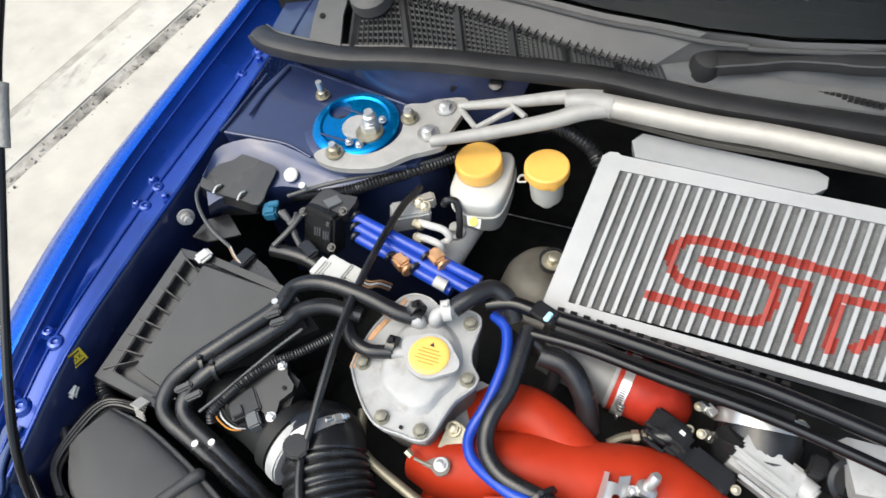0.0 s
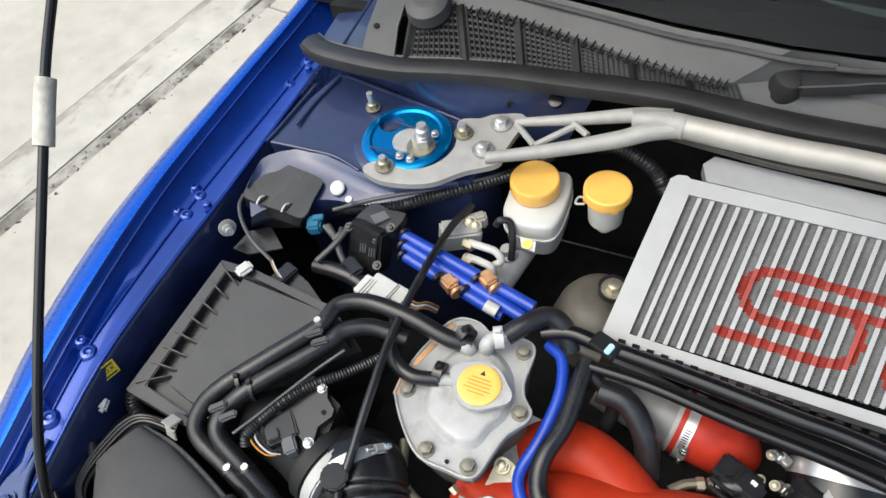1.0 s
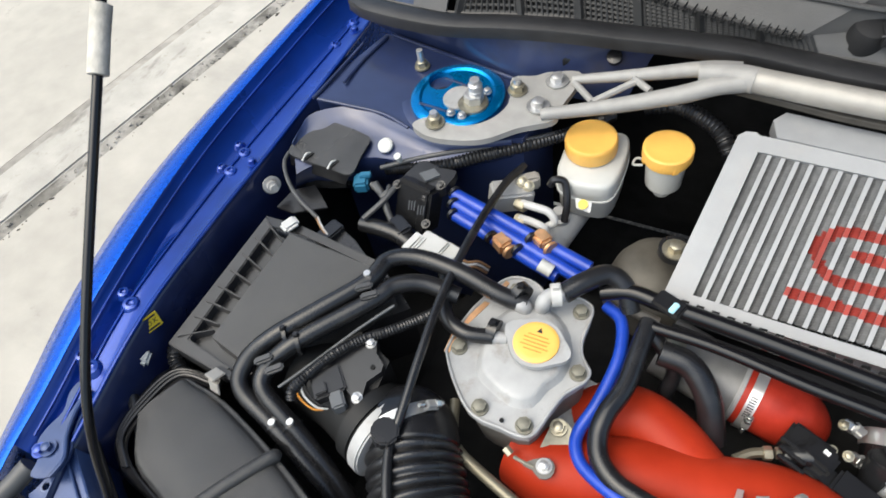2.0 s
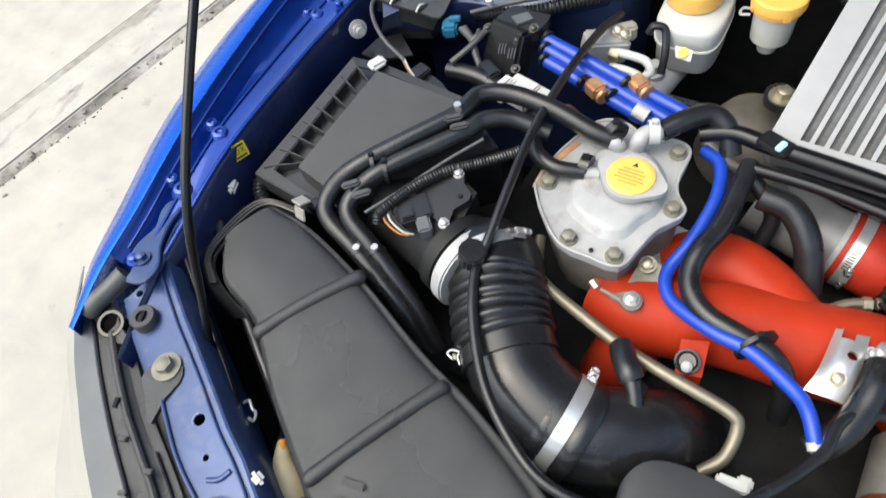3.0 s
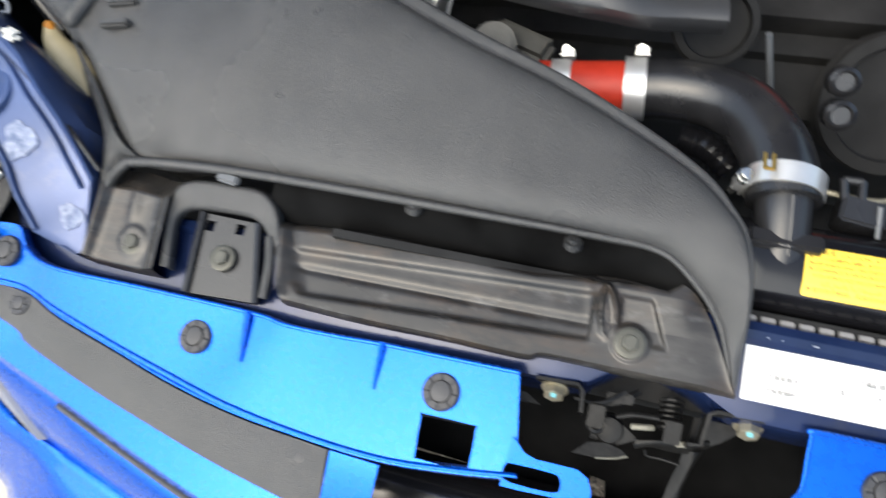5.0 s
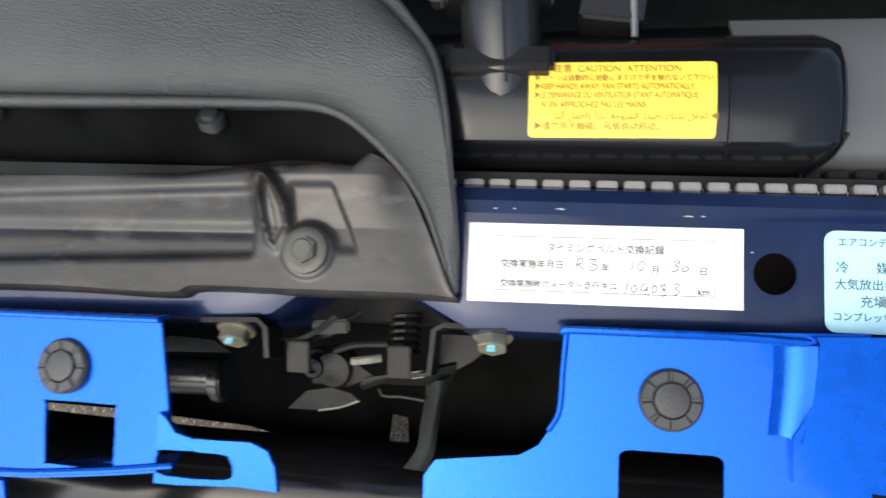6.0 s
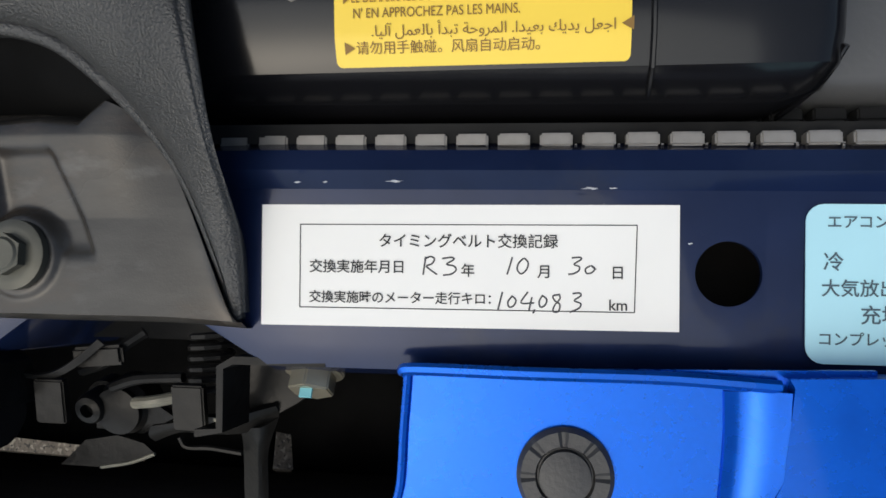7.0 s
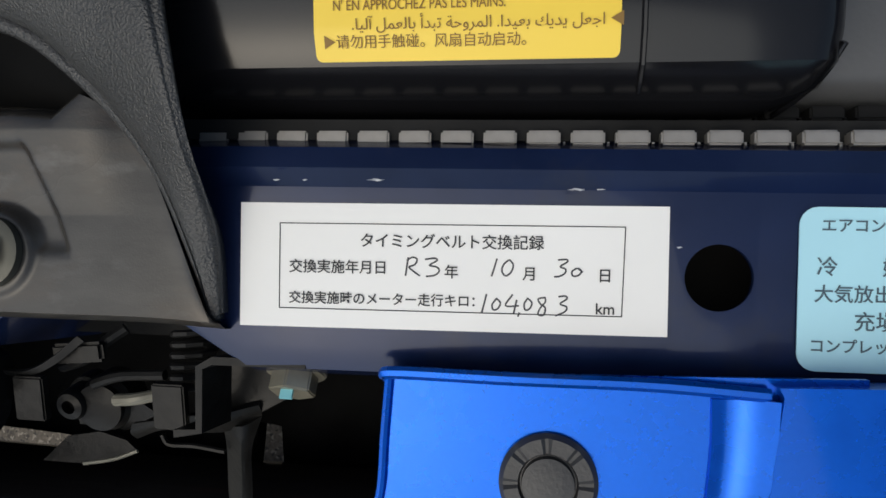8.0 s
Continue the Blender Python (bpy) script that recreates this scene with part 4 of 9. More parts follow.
part("panel_rim", tube([(0.0372, -0.0395, 0.7175), (0.0362, -0.053, 0.7165), (0.0352, -0.068, 0.7155), (0.0315, -0.0755, 0.7147)], 0.0011, 8), BLUE, bump)
part("panel_step", thicken(patch([[(0.1085, -0.0415, 0.7172), (0.1085, -0.055, 0.7162), (0.107, -0.072, 0.7148)], [(0.1125, -0.0415, 0.7166), (0.1122, -0.055, 0.7156), (0.1105, -0.072, 0.7142)], [(0.117, -0.0412, 0.7178), (0.1165, -0.056, 0.7168), (0.1145, -0.073, 0.7154)], [(0.1215, -0.041, 0.7208), (0.1205, -0.058, 0.7192), (0.1165, -0.074, 0.7172)]], 5, 4), 0.001), BLUE, bump, smooth=1.2)
block = [(0.121, -0.038, 0.721), (0.122, -0.040, 0.721), (0.120, -0.060, 0.719), (0.117, -0.067, 0.718), (0.114, -0.072, 0.717), (0.114, -0.087, 0.716), (0.42, -0.11, 0.713), (0.42, -0.043, 0.716), (0.146, -0.037, 0.721)]
part("raised_panel", prism(block, 0.01), BLUE, bump, bevel=0.0025)
for p in ((-0.325, -0.062, 0.716), (-0.160, -0.062, 0.723), (-0.483, -0.034, 0.721), (0.074, -0.062, 0.715)):
    clip(bump, (p[0], p[1], p[2] + 0.001))
trim_top = [(-0.504, -0.065, 0.712), (-0.492, -0.057, 0.711), (-0.463, -0.059, 0.710), (-0.435, -0.070, 0.709), (-0.384, -0.083, 0.709), (-0.337, -0.095, 0.709), (-0.285, -0.104, 0.709), (-0.222, -0.109, 0.710)]
trim_low = [(-0.511, -0.072, 0.708), (-0.497, -0.075, 0.706), (-0.467, -0.084, 0.704), (-0.454, -0.092, 0.703), (-0.401, -0.108, 0.703), (-0.342, -0.123, 0.703), (-0.284, -0.136, 0.703), (-0.220, -0.147, 0.703)]
part("black_trim", thicken(patch([[(x, y, z - 0.006) for x, y, z in trim_top], trim_top, [tuple(V(a).lerp(V(b), 0.5) + Vector((0, 0, 0.0015))) for a, b in zip(trim_top, trim_low)], trim_low, [(x, y, z - 0.01) for x, y, z in trim_low]], 4, 1), -0.002), BLACK, bump, "grained black trim strip")
part("groove_lip", tube([(x + 0.0012, y + 0.0022, z + 0.0004) for x, y, z in trim_top], 0.0012, 8), BLUE, bump)
for p in ((-0.468, -0.066, 0.708), (-0.238, -0.116, 0.706)):
    clip(bump, p, 0.008)
part("end_panel", thicken(sheet([(-0.220, -0.109, 0.711), (-0.188, -0.110, 0.715)], [(-0.220, -0.140, 0.705), (-0.190, -0.132, 0.706)], [(-0.22, -0.19, 0.66), (-0.19, -0.19, 0.662)]), -0.002), BLUE, bump)
band_top = [(x + 0.001, y + 0.002, z - 0.002) for x, y, z in trim_low]
band_low = [(-0.521, -0.082, 0.703), (-0.510, -0.090, 0.701), (-0.489, -0.098, 0.699), (-0.477, -0.104, 0.698), (-0.423, -0.120, 0.697), (-0.371, -0.136, 0.697), (-0.309, -0.154, 0.697), (-0.245, -0.170, 0.697)]
part("lower_band", thicken(patch([[(x, y, z - 0.008) for x, y, z in band_top], band_top, band_low, [(x - 0.002, y - 0.004, z - 0.006) for x, y, z in band_low]], 4, 1), -0.002), BLUE, bump)
# face under the band, running down to the headlight's edge and on to the corner
f_top = [(-0.519, -0.087, 0.698), (-0.498, -0.095, 0.696), (-0.468, -0.106, 0.692), (-0.433, -0.119, 0.689), (-0.411, -0.132, 0.684), (-0.386, -0.142, 0.680), (-0.341, -0.157, 0.676), (-0.283, -0.174, 0.672)]
f_low = [(-0.520, -0.089, 0.696), (-0.509, -0.105, 0.681), (-0.494, -0.129, 0.659), (-0.471, -0.155, 0.637), (-0.442, -0.164, 0.637), (-0.404, -0.175, 0.637), (-0.354, -0.189, 0.636), (-0.294, -0.206, 0.635)]
f_mid = [tuple(V(p).lerp(V(q), 0.5) + Vector((-0.001, -0.003, 0.003))) for p, q in zip(f_top, f_low)]
part("lower_face", thicken(patch([[(x + 0.002, y + 0.006, z - 0.002) for x, y, z in f_top], f_top, f_mid, f_low, [(x + 0.004, y + 0.004, z - 0.012) for x, y, z in f_low]], 4, 2), -0.002), BLUE, bump, smooth=1.2)
part("grille_slot", tube([(x - 0.003, y - 0.006, z - 0.0095) for x, y, z in band_low[4:]], 0.0028, 8), BLACK, bump, "black slot edge")
c_in = [(-0.787, -0.036, 0.603), (-0.738, -0.056, 0.607), (-0.685, -0.073, 0.612), (-0.587, -0.119, 0.622), (-0.540, -0.136, 0.628), (-0.497, -0.153, 0.633), (-0.466, -0.160, 0.635), (-0.404, -0.175, 0.636), (-0.354, -0.190, 0.635), (-0.294, -0.207, 0.634)]
c_mid = [(-0.786, -0.040, 0.600), (-0.741, -0.071, 0.600), (-0.692, -0.097, 0.602), (-0.607, -0.135, 0.610), (-0.561, -0.152, 0.615), (-0.518, -0.167, 0.618), (-0.481, -0.178, 0.620), (-0.446, -0.199, 0.620), (-0.387, -0.213, 0.620), (-0.323, -0.227, 0.620)]
c_out = [(-0.799, -0.043, 0.585), (-0.784, -0.079, 0.560), (-0.744, -0.120, 0.550), (-0.678, -0.163, 0.550), (-0.634, -0.185, 0.550), (-0.589, -0.204, 0.550), (-0.557, -0.217, 0.550), (-0.539, -0.240, 0.550), (-0.463, -0.258, 0.550), (-0.387, -0.275, 0.550)]
c_low = [(x - 0.01, y - 0.01, 0.36) for x, y, z in c_out]
part("bumper_corner", thicken(patch([[(x + 0.004, y + 0.004, z - 0.01) for x, y, z in c_in], c_in, [tuple(V(p).lerp(V(q), 0.5) + Vector((0, -0.001, 0.0015))) for p, q in zip(c_in, c_mid)], c_mid, c_out, c_low], 3, 2), -0.002), BLUE, bump, smooth=1.2)
part("crash_beam", tube([(-0.55, -0.111, 0.585), (-0.25, -0.128, 0.585), (0.0, -0.130, 0.585), (0.5, -0.122, 0.585)], 0.03, 24), GLOSS, bump, "gloss black crash beam")
# added black sheet, stands in for the shade behind the bumper
part("apron_shade", prism([(-0.6, -0.09, 0.56), (-0.25, -0.096, 0.56), (-0.154, -0.101, 0.56), (-0.10, -0.112, 0.56), (-0.066, -0.112, 0.56), (-0.0645, -0.088, 0.56), (-0.053, -0.0895, 0.56), (-0.05, -0.118, 0.56), (0.7, -0.118, 0.56), (0.7, 0.0, 0.56), (-0.6, 0.0, 0.56)], 0.01), SHADEBLACK, bump)
part("skin_foot", box((0.05, -0.3, 0.2), (0.9, 0.03, 0.45)), BLUE, bump)
for x in (-0.6, 0.6):
    part("chassis_leg", box((x, 0.3, 0.2), (0.08, 0.3, 0.4)), DARK, bump)

lamp = thing("headlight", "hazy clear headlight with a grey housing and a paper label", "headlight")
h_out = [(-0.805, 0.143, 0.746), (-0.768, 0.106, 0.742), (-0.732, 0.076, 0.738), (-0.701, 0.051, 0.735), (-0.660, 0.022, 0.731), (-0.619, -0.005, 0.727), (-0.581, -0.031, 0.723), (-0.546, -0.053, 0.719), (-0.513, -0.076, 0.716)]
h_brow = [(x - 0.012, y - 0.006, z - 0.008) for x, y, z in h_out]
h_side = [(x - 0.032, y - 0.02, z - 0.045) for x, y, z in h_out]
h_low = [(-0.917, 0.199, 0.680), (-0.897, 0.163, 0.670), (-0.860, 0.111, 0.660), (-0.826, 0.061, 0.650), (-0.788, 0.009, 0.640), (-0.754, -0.031, 0.630), (-0.672, -0.070, 0.628), (-0.618, -0.093, 0.632), (-0.467, -0.158, 0.645)]
tuck = [(x + 0.012, y + 0.002, z - 0.014) for x, y, z in f_low[:4]]
part("lens", thicken(sheet(h_out + tuck[:1], h_brow + tuck[1:2], h_side + tuck[2:3], h_low + tuck[3:]), 0.002), LENS, lamp, "hazy yellowed clear lens", smooth=1.0)
h_a = [(-0.783, 0.156, 0.750), (-0.733, 0.116, 0.746), (-0.694, 0.087, 0.742), (-0.660, 0.064, 0.739), (-0.617, 0.037, 0.735), (-0.583, 0.013, 0.731), (-0.546, -0.013, 0.727), (-0.517, -0.032, 0.723), (-0.501, -0.051, 0.720)]
h_b = [(-0.736, 0.144, 0.757), (-0.700, 0.116, 0.753), (-0.664, 0.091, 0.749), (-0.632, 0.072, 0.745), (-0.590, 0.048, 0.741), (-0.557, 0.021, 0.737), (-0.530, -0.005, 0.732), (-0.508, -0.024, 0.728), (-0.497, -0.035, 0.724)]
h_c = [(-0.718, 0.149, 0.751), (-0.683, 0.126, 0.748), (-0.644, 0.101, 0.744), (-0.606, 0.081, 0.741), (-0.561, 0.055, 0.737), (-0.537, 0.031, 0.734), (-0.519, 0.003, 0.730), (-0.503, -0.017, 0.727), (-0.495, -0.025, 0.723)]
part("housing_top", thicken(patch([h_out, [tuple(V(a).lerp(V(b), 0.5) + Vector((0, 0, 0.001))) for a, b in zip(h_out, h_a)], h_a], 4, 3), 0.004), LAMPGREY, lamp, "smooth grey plastic housing")
step = [(x, y, z + 0.004) for x, y, z in h_a]
part("bracket", thicken(patch([[(x, y, z - 0.004) for x, y, z in h_a], step, [tuple(V(a).lerp(V(b), 0.5) - Vector((0, 0, 0.0015))) for a, b in zip(step, h_b)], h_b, [tuple(V(a).lerp(V(b), 0.5) - Vector((0, 0, 0.002))) for a, b in zip(h_b, h_c)], h_c, [(x, y, z - 0.015) for x, y, z in h_c]], 4, 2), 0.002), BLACK, lamp, "black plastic mounting bracket", smooth=0.5)
gap_line = [(-0.700, 0.146, 0.746), (-0.668, 0.127, 0.744), (-0.634, 0.112, 0.743), (-0.597, 0.087, 0.741), (-0.574, 0.073, 0.739), (-0.544, 0.058, 0.736), (-0.519, 0.040, 0.732), (-0.496, 0.018, 0.727)]
part("bracket_web", thicken(patch([[(x, y, z - 0.006) for x, y, z in h_c[:8]], [tuple(V(a).lerp(V(b), 0.5) + Vector((0, 0, -0.006))) for a, b in zip(h_c[:8], gap_line)], gap_line], 4, 2), 0.002), BLACK, lamp, "lower step of the black bracket", smooth=0.5)
part("bracket_rail", tube([(x, y, z + 0.0015) for x, y, z in h_b[:6]], 0.0042, 10), BLACK, lamp)
part("bracket_rail", tube([(x, y, z + 0.001) for x, y, z in step[:7]], 0.0024, 8), SATIN, lamp)
part("bracket_rail", tube([tuple(V(a).lerp(V(b), 0.6) + Vector((0, 0, 0.001))) for a, b in zip(h_b[3:8], h_c[3:8])], 0.002, 8), SATIN, lamp)
for p, w in (((-0.677, 0.094, 0.757), 0.008), ((-0.575, 0.037, 0.747), 0.010), ((-0.555, 0.020, 0.744), 0.006)):
    part("bracket_slot", box(p, (w * 0.5, w * 1.2, 0.003), (0, 0, 25)), DARK, lamp)
for p in ((-0.618, 0.036, 0.744), (-0.648, 0.072, 0.752), (-0.604, 0.062, 0.752)):
    part("bracket_tab", box(p, (0.009, 0.005, 0.006), (0, 0, 25)), BLACK, lamp, bevel=0.001)
part("bracket_arm", prism([(-0.527, 0.024, 0.752), (-0.524, 0.040, 0.753), (-0.503, 0.030, 0.752), (-0.485, 0.019, 0.750), (-0.499, -0.002, 0.748), (-0.515, 0.009, 0.750)], 0.008), BLACK, lamp, bevel=0.0015)
part("arm_mark", box((-0.509, 0.021, 0.754), (0.005, 0.005, 0.001), (0, 0, 30)), GREYPLASTIC, lamp)
part("adjuster", tube([(-0.495, -0.002, 0.748), (-0.486, 0.014, 0.748)], 0.0022, 8, 1), STEEL, lamp)
part("paper_label", prism([(-0.614, 0.010, 0.749), (-0.598, 0.030, 0.747), (-0.504, -0.027, 0.739), (-0.520, -0.047, 0.737)], 0.001), PAPER, lamp, "white and faded orange paper label")
CREAM = mat("faded_orange_paper", (0.6, 0.4, 0.15), 0.6, 0, 0.1, 60)
part("label_stripe", prism([(-0.613, 0.011, 0.750), (-0.596, 0.029, 0.749), (-0.582, 0.020, 0.747), (-0.598, 0.002, 0.748)], 0.001), CREAM, lamp)
part("label_stripe", prism([(-0.529, -0.042, 0.739), (-0.511, -0.022, 0.741), (-0.503, -0.027, 0.740), (-0.520, -0.046, 0.738)], 0.001), CREAM, lamp)
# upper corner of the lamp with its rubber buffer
# the gap's shade behind the lamp is this black sheet's colour
part("lamp_back", thicken(sheet([(x, y, z - 0.014) for x, y, z in h_c], [(x + 0.03, y + 0.03, z - 0.03) for x, y, z in h_c], [(x + 0.05, y + 0.05, z - 0.09) for x, y, z in h_c]), 0.002), SHADEBLACK, lamp, "shade-black sheet behind the lamp housing")
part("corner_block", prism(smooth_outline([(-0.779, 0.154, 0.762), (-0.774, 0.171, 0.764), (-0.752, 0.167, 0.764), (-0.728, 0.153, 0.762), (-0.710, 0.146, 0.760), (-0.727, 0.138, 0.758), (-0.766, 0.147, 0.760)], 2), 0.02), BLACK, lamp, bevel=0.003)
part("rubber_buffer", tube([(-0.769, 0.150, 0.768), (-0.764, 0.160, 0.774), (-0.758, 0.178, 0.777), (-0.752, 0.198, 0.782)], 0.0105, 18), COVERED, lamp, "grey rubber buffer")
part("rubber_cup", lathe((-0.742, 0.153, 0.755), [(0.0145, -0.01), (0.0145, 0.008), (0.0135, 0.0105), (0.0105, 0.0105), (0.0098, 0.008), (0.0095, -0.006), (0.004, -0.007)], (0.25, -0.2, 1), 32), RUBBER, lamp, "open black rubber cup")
# cup's shaded inside painted as a black plug
part("cup_floor", cyl((-0.743, 0.154, 0.752), 0.0098, 0.010, (0.25, -0.2, 1), 24), SHADEBLACK, lamp)

p_out = [(-0.738, 0.176, 0.772), (-0.696, 0.147, 0.769), (-0.664, 0.129, 0.767), (-0.631, 0.115, 0.765), (-0.593, 0.089, 0.763), (-0.570, 0.076, 0.761), (-0.540, 0.062, 0.758), (-0.514, 0.043, 0.754), (-0.489, 0.023, 0.748), (-0.473, -0.000, 0.740), (-0.457, -0.019, 0.731), (-0.427, -0.027, 0.722)]
p_in = [(-0.723, 0.227, 0.780), (-0.665, 0.190, 0.775), (-0.632, 0.171, 0.772), (-0.600, 0.152, 0.770), (-0.556, 0.126, 0.768), (-0.524, 0.110, 0.766), (-0.496, 0.092, 0.763), (-0.472, 0.070, 0.759), (-0.452, 0.053, 0.754), (-0.437, 0.037, 0.747), (-0.425, 0.021, 0.738), (-0.424, -0.022, 0.722)]
p_rim = [(x + 0.004, y + 0.002, z + 0.004) for x, y, z in p_in]
p_edge = [(x + (0.014 if i < 9 else 0.004), y + 0.004, z - 0.008) for i, (x, y, z) in enumerate(p_in)]
p_deep = [(x + (0.016 if i < 9 else 0.004), y + 0.005, z - 0.06) for i, (x, y, z) in enumerate(p_in)]
fp = plate = part("headlight_panel", thicken(sheet([(x, y, z - 0.015) for x, y, z in p_out], [(x, y, z + 0.002) for x, y, z in p_out], [tuple(V(a).lerp(V(b), 0.12)) for a, b in zip(p_out, p_in)], p_in, p_rim, p_edge, p_deep), -0.0015), SLATE, car, "slate-blue painted panel with holes")
for p, r in (((-0.584, 0.120, 0.764), 0.0055), ((-0.557, 0.097, 0.762), 0.003), ((-0.727, 0.189, 0.769), 0.004)):
    cut(plate, cyl((p[0], p[1], 0.72), r, 0.08, sides=20))
bolt(fp, (-0.645, 0.143, 0.771), 0.0085, DULLBOLT)
part("bolt_plate", prism(smooth_outline([(-0.662, 0.124, 0.770), (-0.660, 0.142, 0.771), (-0.649, 0.154, 0.772), (-0.630, 0.150, 0.772), (-0.624, 0.137, 0.770), (-0.627, 0.119, 0.769), (-0.624, 0.096, 0.766), (-0.635, 0.100, 0.766), (-0.648, 0.113, 0.768)], 2), 0.005), BLACK, fp, bevel=0.001)
part("wing_brace", prism(smooth_outline([(-0.736, 0.190, 0.790), (-0.742, 0.206, 0.790), (-0.756, 0.218, 0.790), (-0.758, 0.234, 0.790), (-0.755, 0.253, 0.790), (-0.764, 0.271, 0.790), (-0.763, 0.286, 0.790), (-0.747, 0.285, 0.790), (-0.743, 0.265, 0.790), (-0.731, 0.238, 0.790), (-0.717, 0.220, 0.790), (-0.716, 0.199, 0.790)], 3), 0.003), SLATE, fp, bevel=0.0012)
part("rubber_stop", lathe((-0.519, 0.066, 0.757), [(0.013, 0), (0.0125, 0.012), (0.0115, 0.0145)], (0.05, -0.05, 1)), RUBBER, fp)
part("stop_well", lathe((-0.512, 0.067, 0.760), [(0.0165, -0.001), (0.0195, -0.001), (0.0185, 0.001), (0.0155, 0.0015)]), SLATE, fp)
part("rubber_stop", lathe((-0.699, 0.170, 0.768), [(0.0135, 0), (0.0132, 0.012), (0.012, 0.014), (0.0065, 0.014), (0.006, 0.011), (0.003, 0.011)], sides=32), CLIPGREY, fp, "grey rubber stop")
part("stop_slot", box((-0.699, 0.170, 0.7805), (0.003, 0.012, 0.003), (0, 0, 25)), DARK, fp)
SCUFF = mat("pale_scuffed_paint", (0.16, 0.19, 0.29), 0.6, 0, 0.5, 300)
for p, r in (((-0.584, 0.120, 0.7655), 0.0066), ((-0.727, 0.189, 0.7725), 0.005)):
    part("hole_rim", tube([(p[0] + r * math.cos(a), p[1] + r * math.sin(a), p[2] - 0.1 * r * math.cos(a)) for a in (2 * math.pi * k / 20 for k in range(21))], 0.0012, 6, 1, caps=False), SCUFF, fp)
CHALK = stain(mat("chalky_slate_paint", (0.05, 0.08, 0.17), 0.5, 0, 0.3, 60), (0.24, 0.27, 0.36), 150, 0.4, 0.66, 5)
for p, r, n in (((-0.4782, 0.0373, 0.7511), 0.0125, (0.039, -0.242)), ((-0.4338, -0.0035, 0.7314), 0.008, (0.219, -0.336))):
    edge_line = []
    for k in range(26):
        t = 2 * math.pi * k / 26
        g = r * (1 + 0.14 * math.sin(3 * t + 90 * r) + 0.08 * math.cos(7 * t))
        dx, dy = g * math.cos(t), g * math.sin(t)
        edge_line.append((p[0] + dx, p[1] + dy, p[2] - (n[0] * dx + n[1] * dy) / 0.95 + 0.0008))
    part("chalk_scuff", prism(edge_line, 0.001), CHALK, fp, "chalky white scuff")
part("panel_hem", tube([tuple(V(a).lerp(V(b), 0.05) + Vector((0, 0, 0.0024))) for a, b in zip(p_out[3:11], p_in[3:11])], 0.0017, 8), SLATE, fp)
part("panel_hem", tube([tuple(V(a).lerp(V(b), 0.86) + Vector((0, 0, 0.0016))) for a, b in zip(p_out[:11], p_in[:11])], 0.0016, 8), SLATE, fp)
part("edge_cable", tube([(-0.591, 0.147, 0.765), (-0.549, 0.12, 0.764), (-0.507, 0.095, 0.762), (-0.467, 0.069, 0.757), (-0.439, 0.048, 0.751), (-0.415, 0.028, 0.744)], 0.0016, 8), SATIN, thing("edge_cable", "thin black cable along the headlight panel", "cable"))
bolt(fp, (-0.739, 0.218, 0.791), 0.0052, SLATE)
wc = V((-0.501, 0.106, 0.770))
part("white_clip", box(tuple(wc), (0.013, 0.009, 0.008), (0, 20, -15)), MILKY, fp, bevel=0.003)
part("pressed_bead", tube([(-0.544, 0.083, 0.763), (-0.534, 0.089, 0.764), (-0.529, 0.099, 0.765)], 0.0025, 8), SLATE, fp)
part("brace_edge", tube([(-0.715, 0.197, 0.792), (-0.715, 0.217, 0.792), (-0.730, 0.236, 0.792), (-0.741, 0.261, 0.792), (-0.744, 0.283, 0.792)], 0.0022, 8), SLATE, fp)
part("brace_edge", tube([(-0.715, 0.205, 0.786), (-0.718, 0.223, 0.786), (-0.729, 0.240, 0.786), (-0.737, 0.263, 0.786), (-0.737, 0.281, 0.786)], 0.0018, 8), SLATE, fp)
# washer neck glimpsed under the duct
neck = thing("washer_filler", "cream plastic washer bottle neck below the duct", "bottle")
part("neck", tube([(-0.526, 0.143, 0.722), (-0.515, 0.129, 0.720), (-0.500, 0.116, 0.712), (-0.485, 0.101, 0.700), (-0.471, 0.092, 0.685)], lambda f: 0.005 + 0.011 * min(1.0, 2 * f), 16), mat("cream_plastic", (0.5, 0.42, 0.25), 0.5, 0, 0.2, 40), neck)
part("neck_tip", tube([(-0.526, 0.144, 0.724), (-0.518, 0.135, 0.724)], 0.0042, 10, 1), PRINTED, neck, "orange tip")
part("neck_lip", tube([(-0.508, 0.103, 0.700), (-0.498, 0.090, 0.697), (-0.481, 0.082, 0.695), (-0.462, 0.083, 0.690)], 0.0025, 8), MILKY, neck)
# ---------------------------------------------------------------- intake duct
duct = thing("intake_duct", "large grained black plastic air intake duct", "air duct")
right = [(-0.676, 0.339, 0.765), (-0.620, 0.333, 0.766), (-0.535, 0.306, 0.766), (-0.441, 0.267, 0.765), (-0.373, 0.244, 0.765), (-0.300, 0.212, 0.764), (-0.248, 0.1855, 0.762), (-0.182, 0.157, 0.757), (-0.124, 0.136, 0.752), (-0.071, 0.110, 0.7485), (-0.036, 0.0875, 0.748), (-0.0195, 0.069, 0.748), (-0.011, 0.0545, 0.7485), (-0.0065, 0.0345, 0.7485), (-0.0045, 0.012, 0.741), (-0.0032, -0.0075, 0.7275), (-0.003, -0.0266, 0.7225)]
